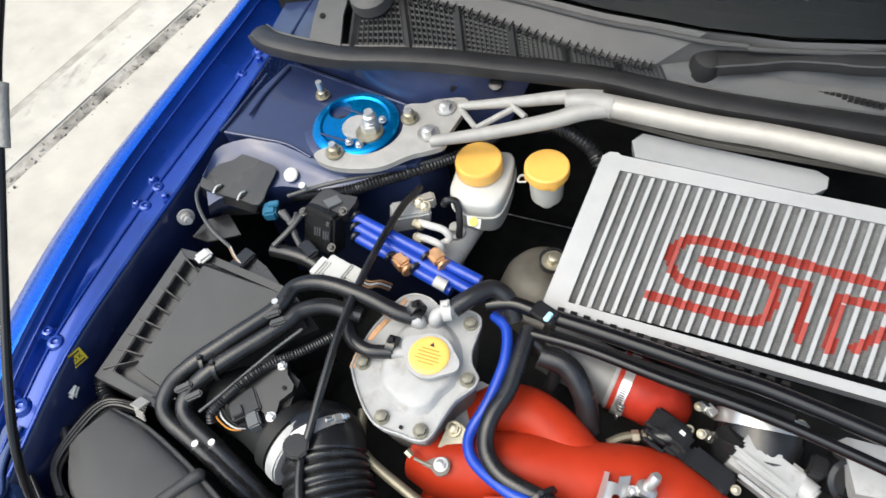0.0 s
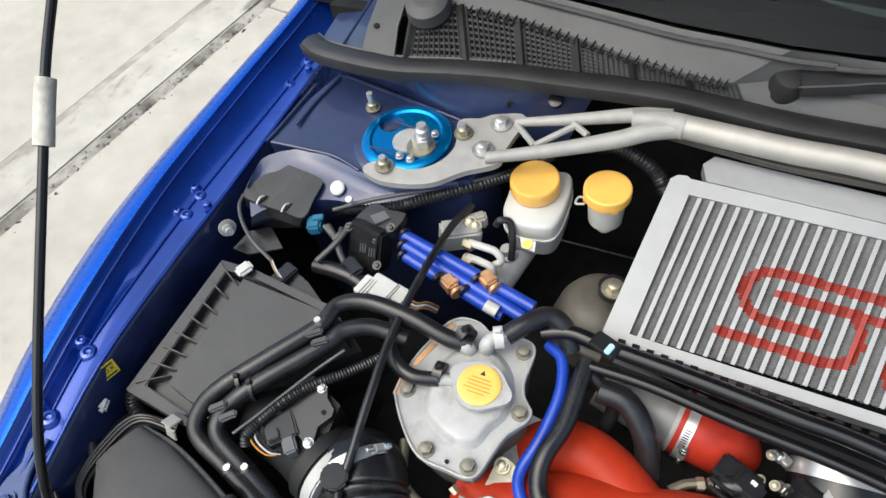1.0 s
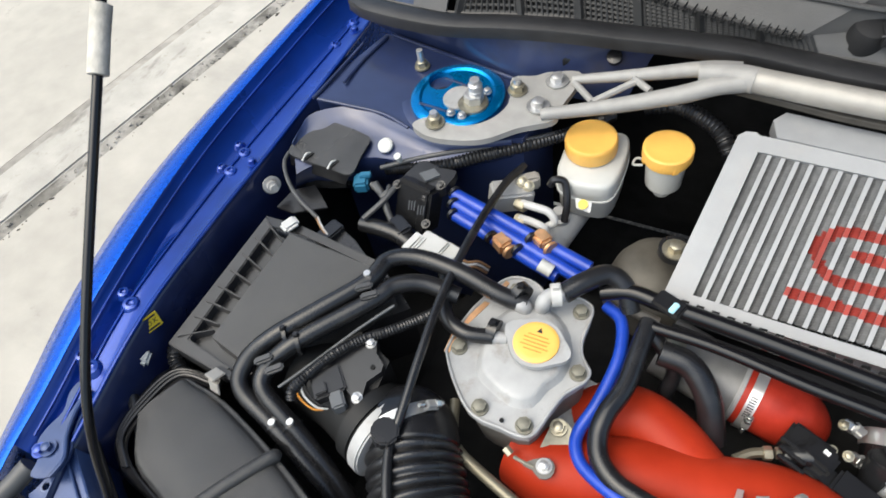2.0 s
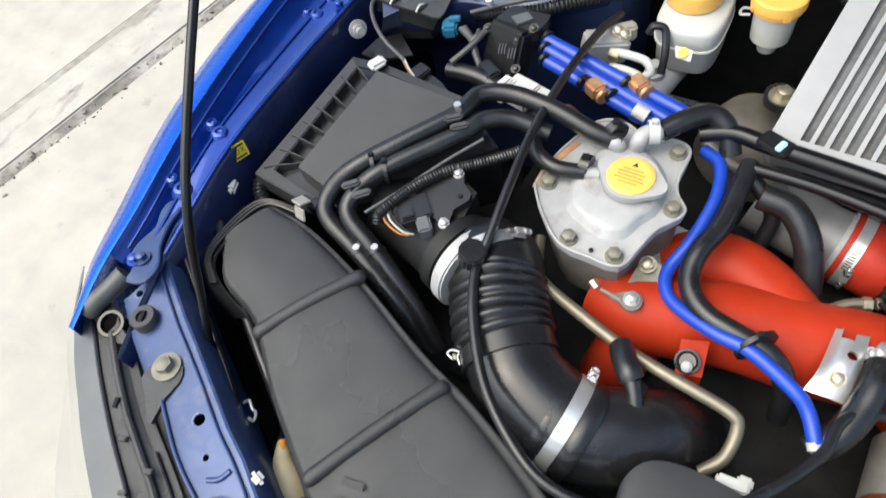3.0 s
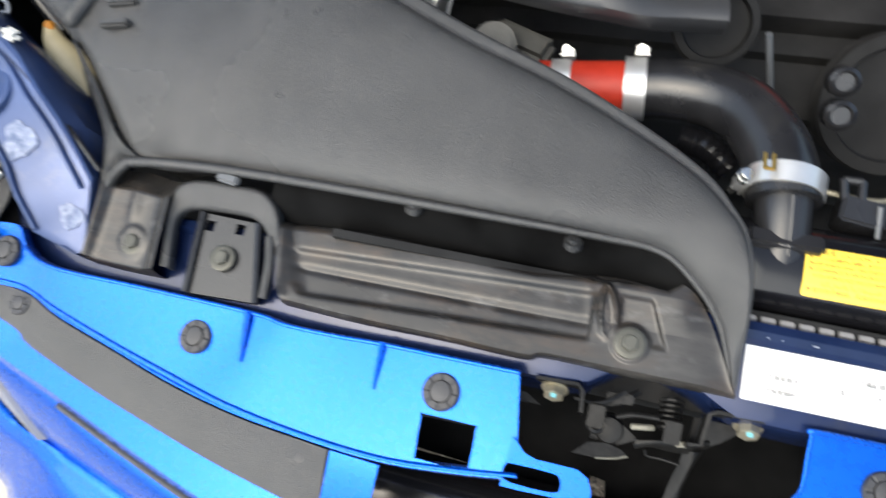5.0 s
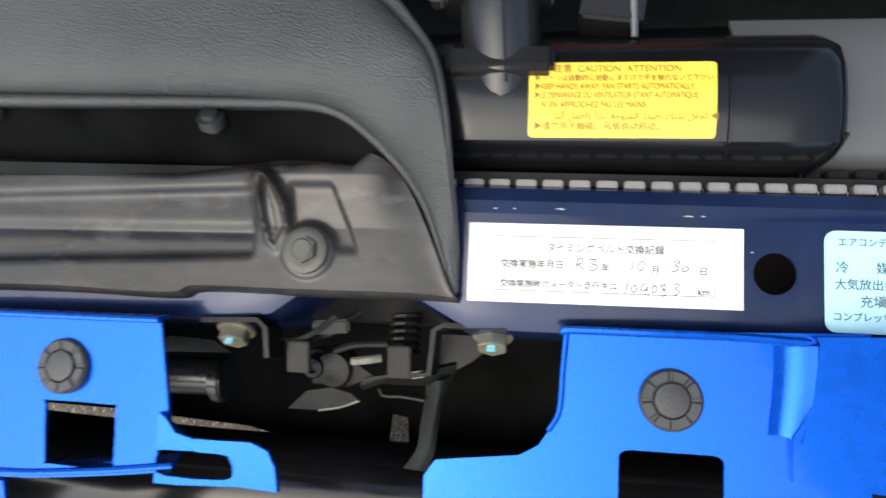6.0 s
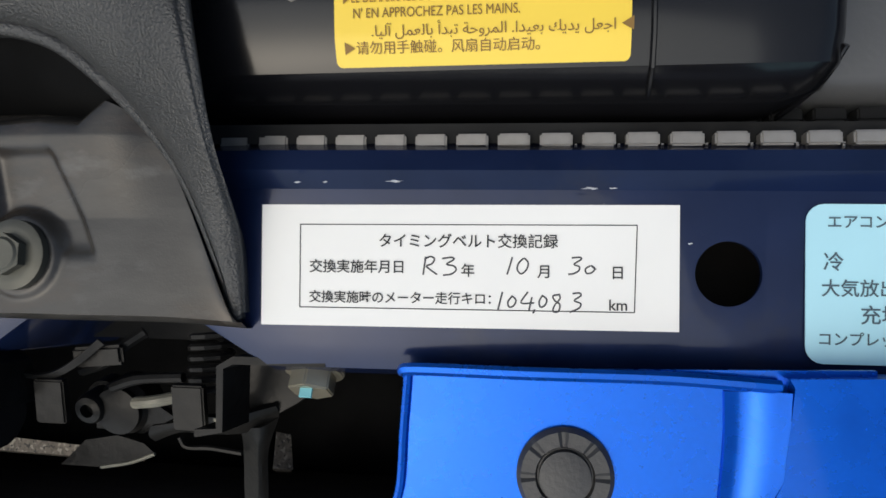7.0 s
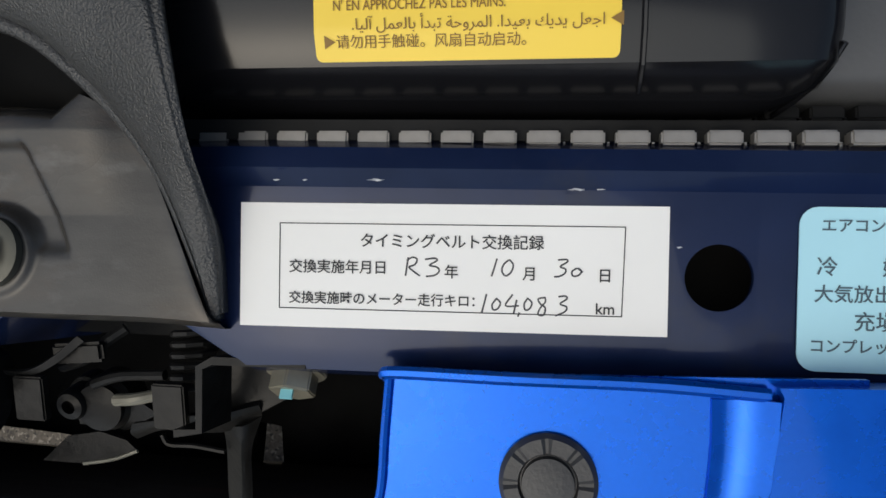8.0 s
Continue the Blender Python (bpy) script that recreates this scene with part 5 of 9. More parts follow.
left = [(-0.700, 0.283, 0.764), (-0.667, 0.242, 0.765), (-0.607, 0.220, 0.766), (-0.543, 0.168, 0.765), (-0.459, 0.111, 0.764), (-0.427, 0.079, 0.762), (-0.404, 0.051, 0.755), (-0.388, 0.039, 0.744), (-0.326, 0.043, 0.743), (-0.240, 0.043, 0.742), (-0.158, 0.042, 0.741), (-0.091, 0.041, 0.740), (-0.055, 0.039, 0.738), (-0.035, 0.027, 0.735), (-0.018, 0.008, 0.731), (-0.0085, -0.015, 0.726), (-0.0055, -0.029, 0.722)]
span = [min(1.0, (V(b) - V(a)).length / 0.09) for a, b in zip(left, right)]
def across(f, dz):
    """A line along the duct, f of the way from its outer to its inner edge."""
    return [tuple(V(a).lerp(V(b), f) - Vector((0, 0, dz * k))) for a, b, k in zip(left, right, span)]


under = [tuple(V(a) + (V(b) - V(a)).normalized() * 0.022 * k - Vector((0, 0, 0.022 * k))) if i > 6 else (a[0], a[1], a[2] - 0.03) for i, (a, b, k) in enumerate(zip(left, right, span))]
deep = [tuple(V(a) + (V(b) - V(a)).normalized() * 0.03 * k - Vector((0, 0, 0.045 * k + 0.004))) if i > 6 else (a[0], a[1], a[2] - 0.075) for i, (a, b, k) in enumerate(zip(left, right, span))]
tuck = [(0.0, 0.0)] * 10 + [(0.004, 0.003), (0.006, 0.002), (0.008, 0.001), (0.009, 0.0), (0.009, 0.0), (0.004, 0.0), (0.002, 0.0)]
rib_r = [(x - u, y - v, z - 0.012 - 0.02 * k) for (x, y, z), k, (u, v) in zip(right, span, tuck)]
low_r = [(x - 2 * u, y - v, z - 0.02 - 0.055 * k) for (x, y, z), k, (u, v) in zip(right, span, tuck)]
lip_low = [(x, y, z - 0.005 - 0.005 * k) for (x, y, z), k in zip(left, span)]
valley = lambda f, mouth, plain: [tuple(V(a).lerp(V(b), f) - Vector((0, 0, (mouth if i > 6 else plain) * k))) for i, (a, b, k) in enumerate(zip(left, right, span))]
bm = patch([deep, under, lip_low, valley(0.028, 0.0045, 0.004), valley(0.055, 0.005, 0.001), across(0.13, -0.0005), across(0.3, -0.004), across(0.55, -0.004), across(0.82, -0.002), across(0.925, 0.001), across(0.955, 0.0045), [(x, y, z - 0.004 * k - 0.001) for (x, y, z), k in zip(right, span)], [(x, y, z - 0.008 * k - 0.002) for (x, y, z), k in zip(right, span)], rib_r, low_r], 4, 3)
part("duct_shell", bm, BLACK, duct, smooth=1.3)
for a, b in (((-0.591, 0.213, 0.767), (-0.535, 0.306, 0.768)), ((-0.464, 0.126, 0.767), (-0.405, 0.246, 0.767))):
    part("rib", tube([tuple(V(a) - Vector((0, 0, .005))), tuple(V(a).lerp(V(b), 0.06) + Vector((0, 0, -.0015))), tuple((V(a) + V(b)) / 2 + Vector((0, 0, .0015))), tuple(V(a).lerp(V(b), 0.94) + Vector((0, 0, -.0015))), tuple(V(b) - Vector((0, 0, .006)))], 0.007, 14), BLACK, duct)
arc_a = [(-0.640, 0.343, 0.752), (-0.681, 0.337, 0.757), (-0.695, 0.297, 0.757), (-0.696, 0.260, 0.757), (-0.668, 0.238, 0.757), (-0.62, 0.222, 0.752)]
arc_b = [(-0.650, 0.356, 0.742), (-0.703, 0.346, 0.748), (-0.719, 0.302, 0.748), (-0.714, 0.262, 0.748), (-0.685, 0.236, 0.747), (-0.64, 0.222, 0.735)]
arc_c = [(-0.660, 0.362, 0.722), (-0.722, 0.350, 0.728), (-0.741, 0.308, 0.728), (-0.733, 0.262, 0.728), (-0.698, 0.232, 0.725), (-0.66, 0.222, 0.71)]
arc_d = [(x, y, z - 0.06) for x, y, z in arc_c]
part("end_collar", thicken(patch([arc_a, arc_b, arc_c, arc_d], 5, 3), 0.002), SATIN, duct, "dark rounded end of the duct", smooth=1.3)
for w in (0.35, 0.62, 0.86):
    part("collar_ridge", tube([tuple(V(a).lerp(V(b), w) + Vector((0, 0, 0.0035))) for a, b in zip(arc_a[:5], arc_b[:5])], 0.0022, 8), SATIN, duct)
for p in ((-0.426, 0.141, 0.769), (-0.425, 0.124, 0.769)):
    part("raised_slot", box((p[0], p[1], p[2]), (0.022, 0.006, 0.006), (0, 0, 10)), BLACK, duct, bevel=0.0015)
# mouth
lip_line = [(-0.421, -0.005, 0.722), (-0.418, 0.018, 0.730), (-0.403, 0.034, 0.741), (-0.390, 0.039, 0.743), (-0.326, 0.043, 0.744), (-0.240, 0.043, 0.743), (-0.158, 0.042, 0.742), (-0.091, 0.040, 0.740), (-0.051, 0.041, 0.738), (-0.030, 0.034, 0.735), (-0.013, 0.015, 0.728)]
part("mouth_lip", tube([lip_line[0], lip_line[1], lip_line[2]] + [(x, y + 0.001, z - 0.0025) for x, y, z in left[7:]], lambda f: 0.004 - 0.0022 * f, 12), BLACK, duct)
part("mouth_side", thicken(patch([[(-0.460, 0.112, 0.762), (-0.428, 0.079, 0.760), (-0.405, 0.051, 0.753), (-0.389, 0.040, 0.742)], [(-0.472, 0.112, 0.740), (-0.431, 0.065, 0.742), (-0.417, 0.039, 0.742), (-0.410, 0.036, 0.738)], [(-0.485, 0.107, 0.715), (-0.437, 0.050, 0.720), (-0.422, 0.012, 0.730), (-0.418, 0.002, 0.728)], [(-0.500, 0.100, 0.690), (-0.443, 0.032, 0.700), (-0.426, -0.020, 0.720), (-0.423, -0.025, 0.721)]], 6, 6), 0.002), BLACK, duct, smooth=1.4)
def gauss(d, w):
    return math.exp(-(d / w) ** 2)


def moulding(back, front, relief, nu=70, nv=30, skirt=0.014, fine=False):
    """A moulded plastic floor between two lines with its relief given as a height."""
    bm, rows = bmesh.new(), []
    b, f = spline(back, 24), spline(front, 24)
    for i in range(nu + 1):
        u = i / nu if not fine else (0.45 * i / nu / 0.25 if i / nu < 0.25 else 0.45 + 0.55 * (i / nu - 0.25) / 0.75)
        g = min(u, 0.99999) * (len(b) - 1)
        pb, pf = b[int(g)].lerp(b[int(g) + 1], g % 1), f[int(g)].lerp(f[int(g) + 1], g % 1)
        col = []
        for j in range(nv + 1):
            q = j / nv
            p = pb.lerp(pf, q)
            p.z += relief(u, q, p)
            col.append(bm.verts.new(p))
        col.append(bm.verts.new(pf + Vector((0, -0.0015, -0.003))))
        col.append(bm.verts.new(pf + Vector((0, -0.002, -skirt))))
        rows.append(col)
    for r, u in zip(rows, rows[1:]):
        for k in range(len(r) - 1):
            bm.faces.new((r[k], r[k + 1], u[k + 1], u[k]))
    return bm


boss = V((-0.0615, -0.0135, 0.726))
RIM = [V(q) for q in ((-0.0785, 0.0155, 0.0085), (-0.0805, 0.009, 0.0075), (-0.080, 0.0, 0.005), (-0.0775, -0.010, 0.0022), (-0.0745, -0.0125, 0.0014), (-0.0700, -0.004, 0.0026), (-0.0715, 0.004, 0.0042), (-0.0745, 0.011, 0.0068), (-0.0785, 0.0155, 0.0085))]
def soften(d, w):
    """A soft step from 0 to 1 over about w."""
    return 1 / (1 + math.exp(max(-60.0, min(60.0, -4 * d / w))))


def tray_relief(u, q, p):
    """Trough, slotted end post, shallow recess and boss of the mouth floor."""
    x, y = p.x, p.y
    right_end = soften(x + 0.086, 0.006)
    h = -0.02 * max(0.0, 1 - q / 0.2) ** 2 * (1 - right_end)
    brink = float(np.interp(x, [-0.09, -0.075, -0.056, -0.045, -0.035, -0.02], [0.019, 0.0215, 0.0225, 0.0215, 0.03, 0.05]))
    h += right_end * (0.0045 * max(0.0, min(1.0, (y + 0.004) / 0.02)) * soften(-0.03 - x, 0.012) - 0.014 * soften(y - brink, 0.0035))
    yt, yb = 0.005 + 0.0065 * (x + 0.275) / 0.19, -0.0225 + 0.0075 * (x + 0.262) / 0.18
    xl = -0.273 + 0.012 * (0.005 - y) / 0.028
    inside = soften(yt - y, 0.003) * soften(y - yb, 0.0025) * soften(x - xl, 0.004) * soften(-0.0845 - x, 0.002)
    ym = yb + (yt - yb) * (0.62 - 0.25 * (x + 0.275) / 0.19)
    h -= inside * (0.0032 + 0.0014 * gauss(y - ym, 0.0025) + 0.0008 * soften(ym - y, 0.002))
    h += 0.0032 * gauss(x + 0.2835 - 0.25 * (0.01 - y), 0.0035) * soften(y + 0.027, 0.004) - 0.002 * gauss(x + 0.2755 - 0.35 * (0.01 - y), 0.0025) * soften(y + 0.018, 0.004)
    d = Vector((x - boss.x, y - boss.y)).length
    if -0.09 < x < -0.03:
        wall = -0.0525 + 0.42 * (0.012 - y)
        sunk = soften(x + 0.0695, 0.002) * soften(0.0125 - y, 0.0025) * soften(wall - x, 0.0018) * soften(y + 0.0125, 0.003)
        h -= 0.0024 * sunk * soften(d - 0.0115, 0.002)
        e, top, within = 1.0, 0.0, False
        for a, b in zip(RIM, RIM[1:]):
            k = max(0.0, min(1.0, (p - a).xy.dot((b - a).xy) / (b - a).xy.length_squared))
            f = ((p - a).xy - (b - a).xy * k).length
            if f < e:
                e, top = f, a.z + (b.z - a.z) * k
            if (a.y > y) != (b.y > y) and x < a.x + (b.x - a.x) * (y - a.y) / (b.y - a.y):
                within = not within
        h += top * (soften(0.0012 - e, 0.0026) if not within else 0.35 + 0.65 * soften(0.0009 - e, 0.0018))
    return h + 0.0014 * soften(0.0105 - d, 0.0012)


tray_back = [(x, y, 0.725) for x, y, z in ((-0.296, 0.026, 0.723), (-0.233, 0.030, 0.723), (-0.180, 0.028, 0.723), (-0.129, 0.026, 0.723), (-0.113, 0.026, 0.723), (-0.078, 0.029, 0.723), (-0.051, 0.027, 0.723), (-0.027, 0.017, 0.723), (-0.004, -0.029, 0.723))]
tray_front = [(x, y, 0.7248 if x < -0.02 else 0.7225) for x, y, z in ((-0.273, -0.028, 0.724), (-0.218, -0.030, 0.724), (-0.167, -0.030, 0.724), (-0.119, -0.031, 0.724), (-0.107, -0.028, 0.724), (-0.073, -0.028, 0.724), (-0.046, -0.028, 0.724), (-0.021, -0.028, 0.724), (-0.003, -0.029, 0.723))]
rise = lambda a, b, dy, dz: [(x, y + dy, z + dz) for x, y, z in tray_back[a:b]]
# shade inside the duct mouth, painted as a black skin
part("mouth_back", thicken(patch([rise(0, 8, -0.004, -0.008), rise(0, 8, 0.003, 0.002), rise(0, 8, 0.011, 0.007), rise(0, 8, 0.022, 0.0095), rise(0, 8, 0.04, 0.01)], 4, 3), 0.0015), SHADEBLACK, duct, smooth=1.2)
part("mouth_tray", moulding(tray_back, tray_front, tray_relief, 340, 120, fine=True), TRAYPLASTIC, duct, "moulded mouth floor", smooth=1.0)
foot_boss = V((-0.387, -0.011, 0.724))
def foot_relief(u, q, p):
    d = Vector((p.x - foot_boss.x, p.y - foot_boss.y)).length
    return 0.008 * gauss(u, 0.09) * (1 - 0.5 * q) + 0.007 * gauss(u - 1, 0.12) - 0.012 * max(0.0, 1 - q / 0.25) + 0.0014 / (1 + math.exp((d - 0.0105) * 2000)) + 0.002 * gauss(u - 0.55, 0.08) * gauss(q - 0.4, 0.2)


part("mouth_foot", moulding([(-0.414, 0.038, 0.734), (-0.394, 0.039, 0.734), (-0.364, 0.035, 0.732)], [(-0.421, -0.026, 0.722), (-0.394, -0.027, 0.722), (-0.364, -0.027, 0.722)], foot_relief, 40, 40), TRAYPLASTIC, duct, "moulded foot of the mouth", smooth=1.0)
arch_top = [(-0.362, -0.023, 0.724), (-0.366, 0.003, 0.727), (-0.365, 0.024, 0.732), (-0.354, 0.034, 0.735), (-0.328, 0.036, 0.735), (-0.303, 0.035, 0.734), (-0.290, 0.025, 0.731), (-0.283, 0.006, 0.727)]
arch_low = [(-0.356, -0.023, 0.722), (-0.360, -0.003, 0.724), (-0.360, 0.011, 0.727), (-0.351, 0.018, 0.729), (-0.326, 0.020, 0.729), (-0.305, 0.019, 0.728), (-0.295, 0.012, 0.726), (-0.289, 0.000, 0.724)]
arch_mid = [tuple(V(a).lerp(V(b), 0.5) + Vector((0, 0, 0.0008))) for a, b in zip(arch_top, arch_low)]
part("foot_bridge", thicken(patch([[(x, y + 0.004, z - 0.008) for x, y, z in arch_top], arch_top, arch_mid, arch_low, [(x, y, z - 0.006) for x, y, z in arch_low]], 4, 3), 0.002), BLACK, duct, "arched bridge over the bracket", smooth=1.2)
part("bridge_boss", box((-0.325, 0.039, 0.739), (0.016, 0.007, 0.005), (0, 0, -8)), LAMPGREY, duct, bevel=0.0015)
part("bridge_leg", tube([(-0.291, 0.009, 0.726), (-0.287, -0.009, 0.724), (-0.286, -0.030, 0.721)], 0.0032, 8), BLACK, duct)
for p in ((-0.200, 0.039, 0.732), (-0.102, 0.034, 0.730)):
    part("lip_pin", cyl(p, 0.0055, 0.008, (0, 0.7, 1), 18), BLACK, duct, bevel=0.002)
def dished(parent, p):
    """A wide flanged bolt with a dished hexagon head."""
    bm = lathe(p, [(0.0088, -0.001), (0.0088, 0.001), (0.0072, 0.0016), (0.0062, 0.0016)], sides=28)
    cyl((p[0], p[1], p[2] + 0.0012), 0.0052, 0.0028, sides=6, bm=bm)
    cyl((p[0], p[1], p[2] + 0.004), 0.0042, 0.0005, sides=20, top=0.0036, bm=bm)
    return part("bolt", bm, mat("phosphated_bolt", (0.08, 0.079, 0.066), 0.5, 0.5, 0.25, 150), parent)


dished(duct, (-0.387, -0.011, 0.724))
dished(duct, (boss.x, boss.y, 0.7275))
latch_bracket = part("latch_bracket", prism([(-0.346, 0.018, 0.723), (-0.304, 0.017, 0.723), (-0.291, -0.034, 0.720), (-0.341, -0.036, 0.720)], 0.006), SATIN, sup, "black bracket", bevel=0.001)
for q in ((-0.337, 0.010), (-0.315, 0.011)):
    cut(latch_bracket, box((*q, 0.72), (0.0065, 0.007, 0.03)))
for a, b in (((-0.344, 0.018, 0.724), (-0.340, -0.036, 0.721)), ((-0.303, 0.017, 0.724), (-0.290, -0.034, 0.721))):
    part("bracket_flange", tube([a, b], 0.0025, 8, 1), SATIN, sup)
dished(sup, (-0.320, -0.010, 0.724))

# ---------------------------------------------------------------- air filter box
abox = thing("air_filter_box", "black plastic air filter box with a ribbed flange", "air filter")
base = [(-0.712, 0.546, 0.772), (-0.731, 0.368, 0.750), (-0.656, 0.359, 0.748), (-0.630, 0.362, 0.748), (-0.575, 0.425, 0.752), (-0.485, 0.499, 0.770), (-0.541, 0.535, 0.775), (-0.665, 0.551, 0.772)]
part("box_base", prism(base, 0.09), SATIN, abox, bevel=0.003)
e0, e1, e2 = V((-0.699, 0.541, 0.792)), V((-0.719, 0.363, 0.770)), V((-0.642, 0.356, 0.767))
i0, i1, i2 = V((-0.683, 0.530, 0.792)), V((-0.699, 0.376, 0.770)), V((-0.632, 0.366, 0.767))
bm = sheet([tuple(e0 - Vector((0, 0, 0.025))), tuple(e1 - Vector((0, 0, 0.025))), tuple(e2 - Vector((0, 0, 0.025)))], [tuple(e0), tuple(e1), tuple(e2)], [tuple(i0), tuple(i1), tuple(i2)], [tuple(i0 - Vector((0, 0, 0.02))), tuple(i1 - Vector((0, 0, 0.02))), tuple(i2 - Vector((0, 0, 0.02)))])
FLANGE = mat("dusty_black_flange_plastic", (0.03, 0.03, 0.031), 0.36, 0, 0.25, 25, 0.15, 900)
part("flange", thicken(bm, 0.002), FLANGE, abox, "ribbed flange", bevel=0.0012)
part("flange", thicken(sheet([tuple(e0), tuple(i0)], [(-0.647, 0.541, 0.795), (-0.638, 0.531, 0.793)], [(-0.525, 0.525, 0.797), (-0.524, 0.516, 0.795)]), 0.003), SATIN, abox)
part("flange_gutter", thicken(sheet([tuple(i0 - Vector((0, 0, 0.012))), tuple(i1 - Vector((0, 0, 0.012))), tuple(i2 - Vector((0, 0, 0.012)))], [(-0.640, 0.520, 0.778), (-0.660, 0.388, 0.757), (-0.620, 0.380, 0.755)]), 0.002), SATIN, abox)
lid = [(-0.645, 0.520, 0.800), (-0.666, 0.384, 0.776), (-0.618, 0.374, 0.774), (-0.560, 0.418, 0.776), (-0.499, 0.496, 0.792), (-0.523, 0.514, 0.796)]
part("lid", prism([tuple(V(q) + Vector((0, 0, 0.006))) for q in lid], 0.035), BLACK, abox, "smooth raised lid", bevel=0.006)
out_dir = (e1 - e0).normalized()
for k in range(8):
    f = (0.03, 0.16, 0.30, 0.43, 0.56, 0.68, 0.80, 0.955)[k]
    a, b = e0.lerp(e1, f), V((-0.640, 0.520, 0.790)).lerp(V((-0.660, 0.388, 0.770)), f)
    side = (b - a).normalized()
    a, w = a + side * 0.008, out_dir * 0.0012
    tip, low = a + side * 0.03 + out_dir * (0.004 if k < 7 else -0.012), Vector((0, 0, -0.02))
    bm = bmesh.new()
    vs = [bm.verts.new(q) for q in (a + Vector((0, 0, 0.003)) + w, a + Vector((0, 0, 0.003)) - w, tip + w * 0.4 - Vector((0, 0, 0.005)), tip - w * 0.4 - Vector((0, 0, 0.005)), a + low + w, a + low - w, tip + low + w, tip + low - w)]
    for q4 in ((0, 1, 3, 2), (0, 4, 5, 1), (2, 3, 7, 6), (0, 2, 6, 4), (1, 5, 7, 3), (4, 6, 7, 5)):
        bm.faces.new([vs[q] for q in q4])
    part("flange_gusset", bm, FLANGE, abox)
bm = box((-0.638, 0.3505, 0.7775), (0.015, 0.016, 0.0022), (-28, 0, -8))
box((-0.6365, 0.341, 0.768), (0.015, 0.0022, 0.016), (-20, 0, -8), bm=bm)
part("lid_clip", bm, BARE, abox, "steel spring clip", bevel=0.0009)
part("clip_lug", box((-0.634, 0.358, 0.766), (0.024, 0.008, 0.012), (0, 0, -6)), SATIN, abox, bevel=0.0015)
part("lid_clip", box((-0.657, 0.535, 0.800), (0.017, 0.02, 0.008), (0, 0, -25)), GREYPLASTIC, abox, "grey clip", bevel=0.003)
part("corner_hose", tube([(-0.722, 0.368, 0.752), (-0.716, 0.356, 0.744), (-0.700, 0.347, 0.738), (-0.672, 0.343, 0.732)], 0.009, 14, 8, wave=0.0008, pitch=0.005), RUBBER, abox, "ribbed rubber drain hose")
# mass air flow meter
maf = thing("air_flow_meter", "black air flow meter with a wired plug", "sensor")
part("housing", tube([(-0.566, 0.405, 0.735), (-0.513, 0.395, 0.738), (-0.467, 0.378, 0.744)], 0.041, 28), MATTBLACK, maf)
part("housing_base", prism([(-0.544, 0.406, 0.782), (-0.515, 0.449, 0.784), (-0.470, 0.429, 0.784), (-0.468, 0.389, 0.780), (-0.496, 0.371, 0.778)], 0.04), MATTBLACK, maf, bevel=0.006)
part("sensor_cover", prism([(-0.524, 0.401, 0.790), (-0.516, 0.422, 0.791), (-0.505, 0.429, 0.792), (-0.500, 0.444, 0.793), (-0.490, 0.442, 0.793), (-0.483, 0.429, 0.793), (-0.470, 0.420, 0.793), (-0.469, 0.413, 0.792), (-0.478, 0.399, 0.790), (-0.475, 0.382, 0.788), (-0.483, 0.379, 0.787), (-0.490, 0.383, 0.788), (-0.502, 0.387, 0.789)], 0.01), SATIN, maf, bevel=0.0015)
for p in ((-0.493, 0.436, 0.793), (-0.479, 0.381, 0.788)):
    bolt(maf, p, 0.0045, STEEL, washer=1.25)
part("cover_dimple", cyl((-0.479, 0.414, 0.792), 0.0025, 0.001, sides=12), DARK, maf)
ring_at, ring_axis = V((-0.458, 0.374, 0.745)), V((0.94, -0.34, 0.0)).normalized()
part("outlet_ring", cyl(tuple(ring_at), 0.0455, 0.015, tuple(ring_axis), 44), CAST, maf, "bright metal outlet ring", bevel=0.002)
part("inlet_collar", cyl(tuple(ring_at - ring_axis * 0.02), 0.0445, 0.02, tuple(ring_axis), 44), MATTBLACK, maf, bevel=0.003)
plug = part("plug", box((-0.514, 0.384, 0.786), (0.032, 0.03, 0.014), (0, 0, 45)), SATIN, maf, bevel=0.002)
part("plug_latch", box((-0.515, 0.374, 0.794), (0.012, 0.012, 0.006), (0, 0, 45)), SATIN, plug, bevel=0.001)
part("plug_nose", box((-0.498, 0.374, 0.784), (0.014, 0.024, 0.016), (0, 0, 45)), LAMPGREY, maf, "grey plug nose", bevel=0.002)
for k, m in enumerate((PRINTED, GREYPLASTIC, RUBBER)):
    part("wire", tube([(q[0] + 0.004 * k, q[1] + 0.003 * k, q[2]) for q in ((-0.508, 0.360, 0.780), (-0.518, 0.356, 0.784), (-0.535, 0.361, 0.788), (-0.546, 0.373, 0.790))], 0.0010, 6), m, maf)
loom = thing("ribbed_loom", "black ribbed wiring conduit", "wiring")
part("conduit", tube([(-0.541, 0.356, 0.784), (-0.543, 0.364, 0.790), (-0.537, 0.376, 0.795), (-0.527, 0.398, 0.797), (-0.516, 0.418, 0.797), (-0.501, 0.437, 0.796), (-0.481, 0.458, 0.792), (-0.463, 0.482, 0.786), (-0.449, 0.504, 0.780)], 0.0056, 12, 8, wave=0.0006, pitch=0.0032), RUBBER, loom)
stay_rod = thing("stay_rod", "thin dark steel stay between the coolant hoses", "rod")
part("rod", tube([(-0.561, 0.362, 0.785), (-0.544, 0.391, 0.788), (-0.513, 0.445, 0.795), (-0.489, 0.481, 0.800)], 0.0017, 8), LAMPGREY, stay_rod)

# bellows hose to the turbo inlet
bel = thing("intake_hose", "black rubber bellows intake hose", "hose")
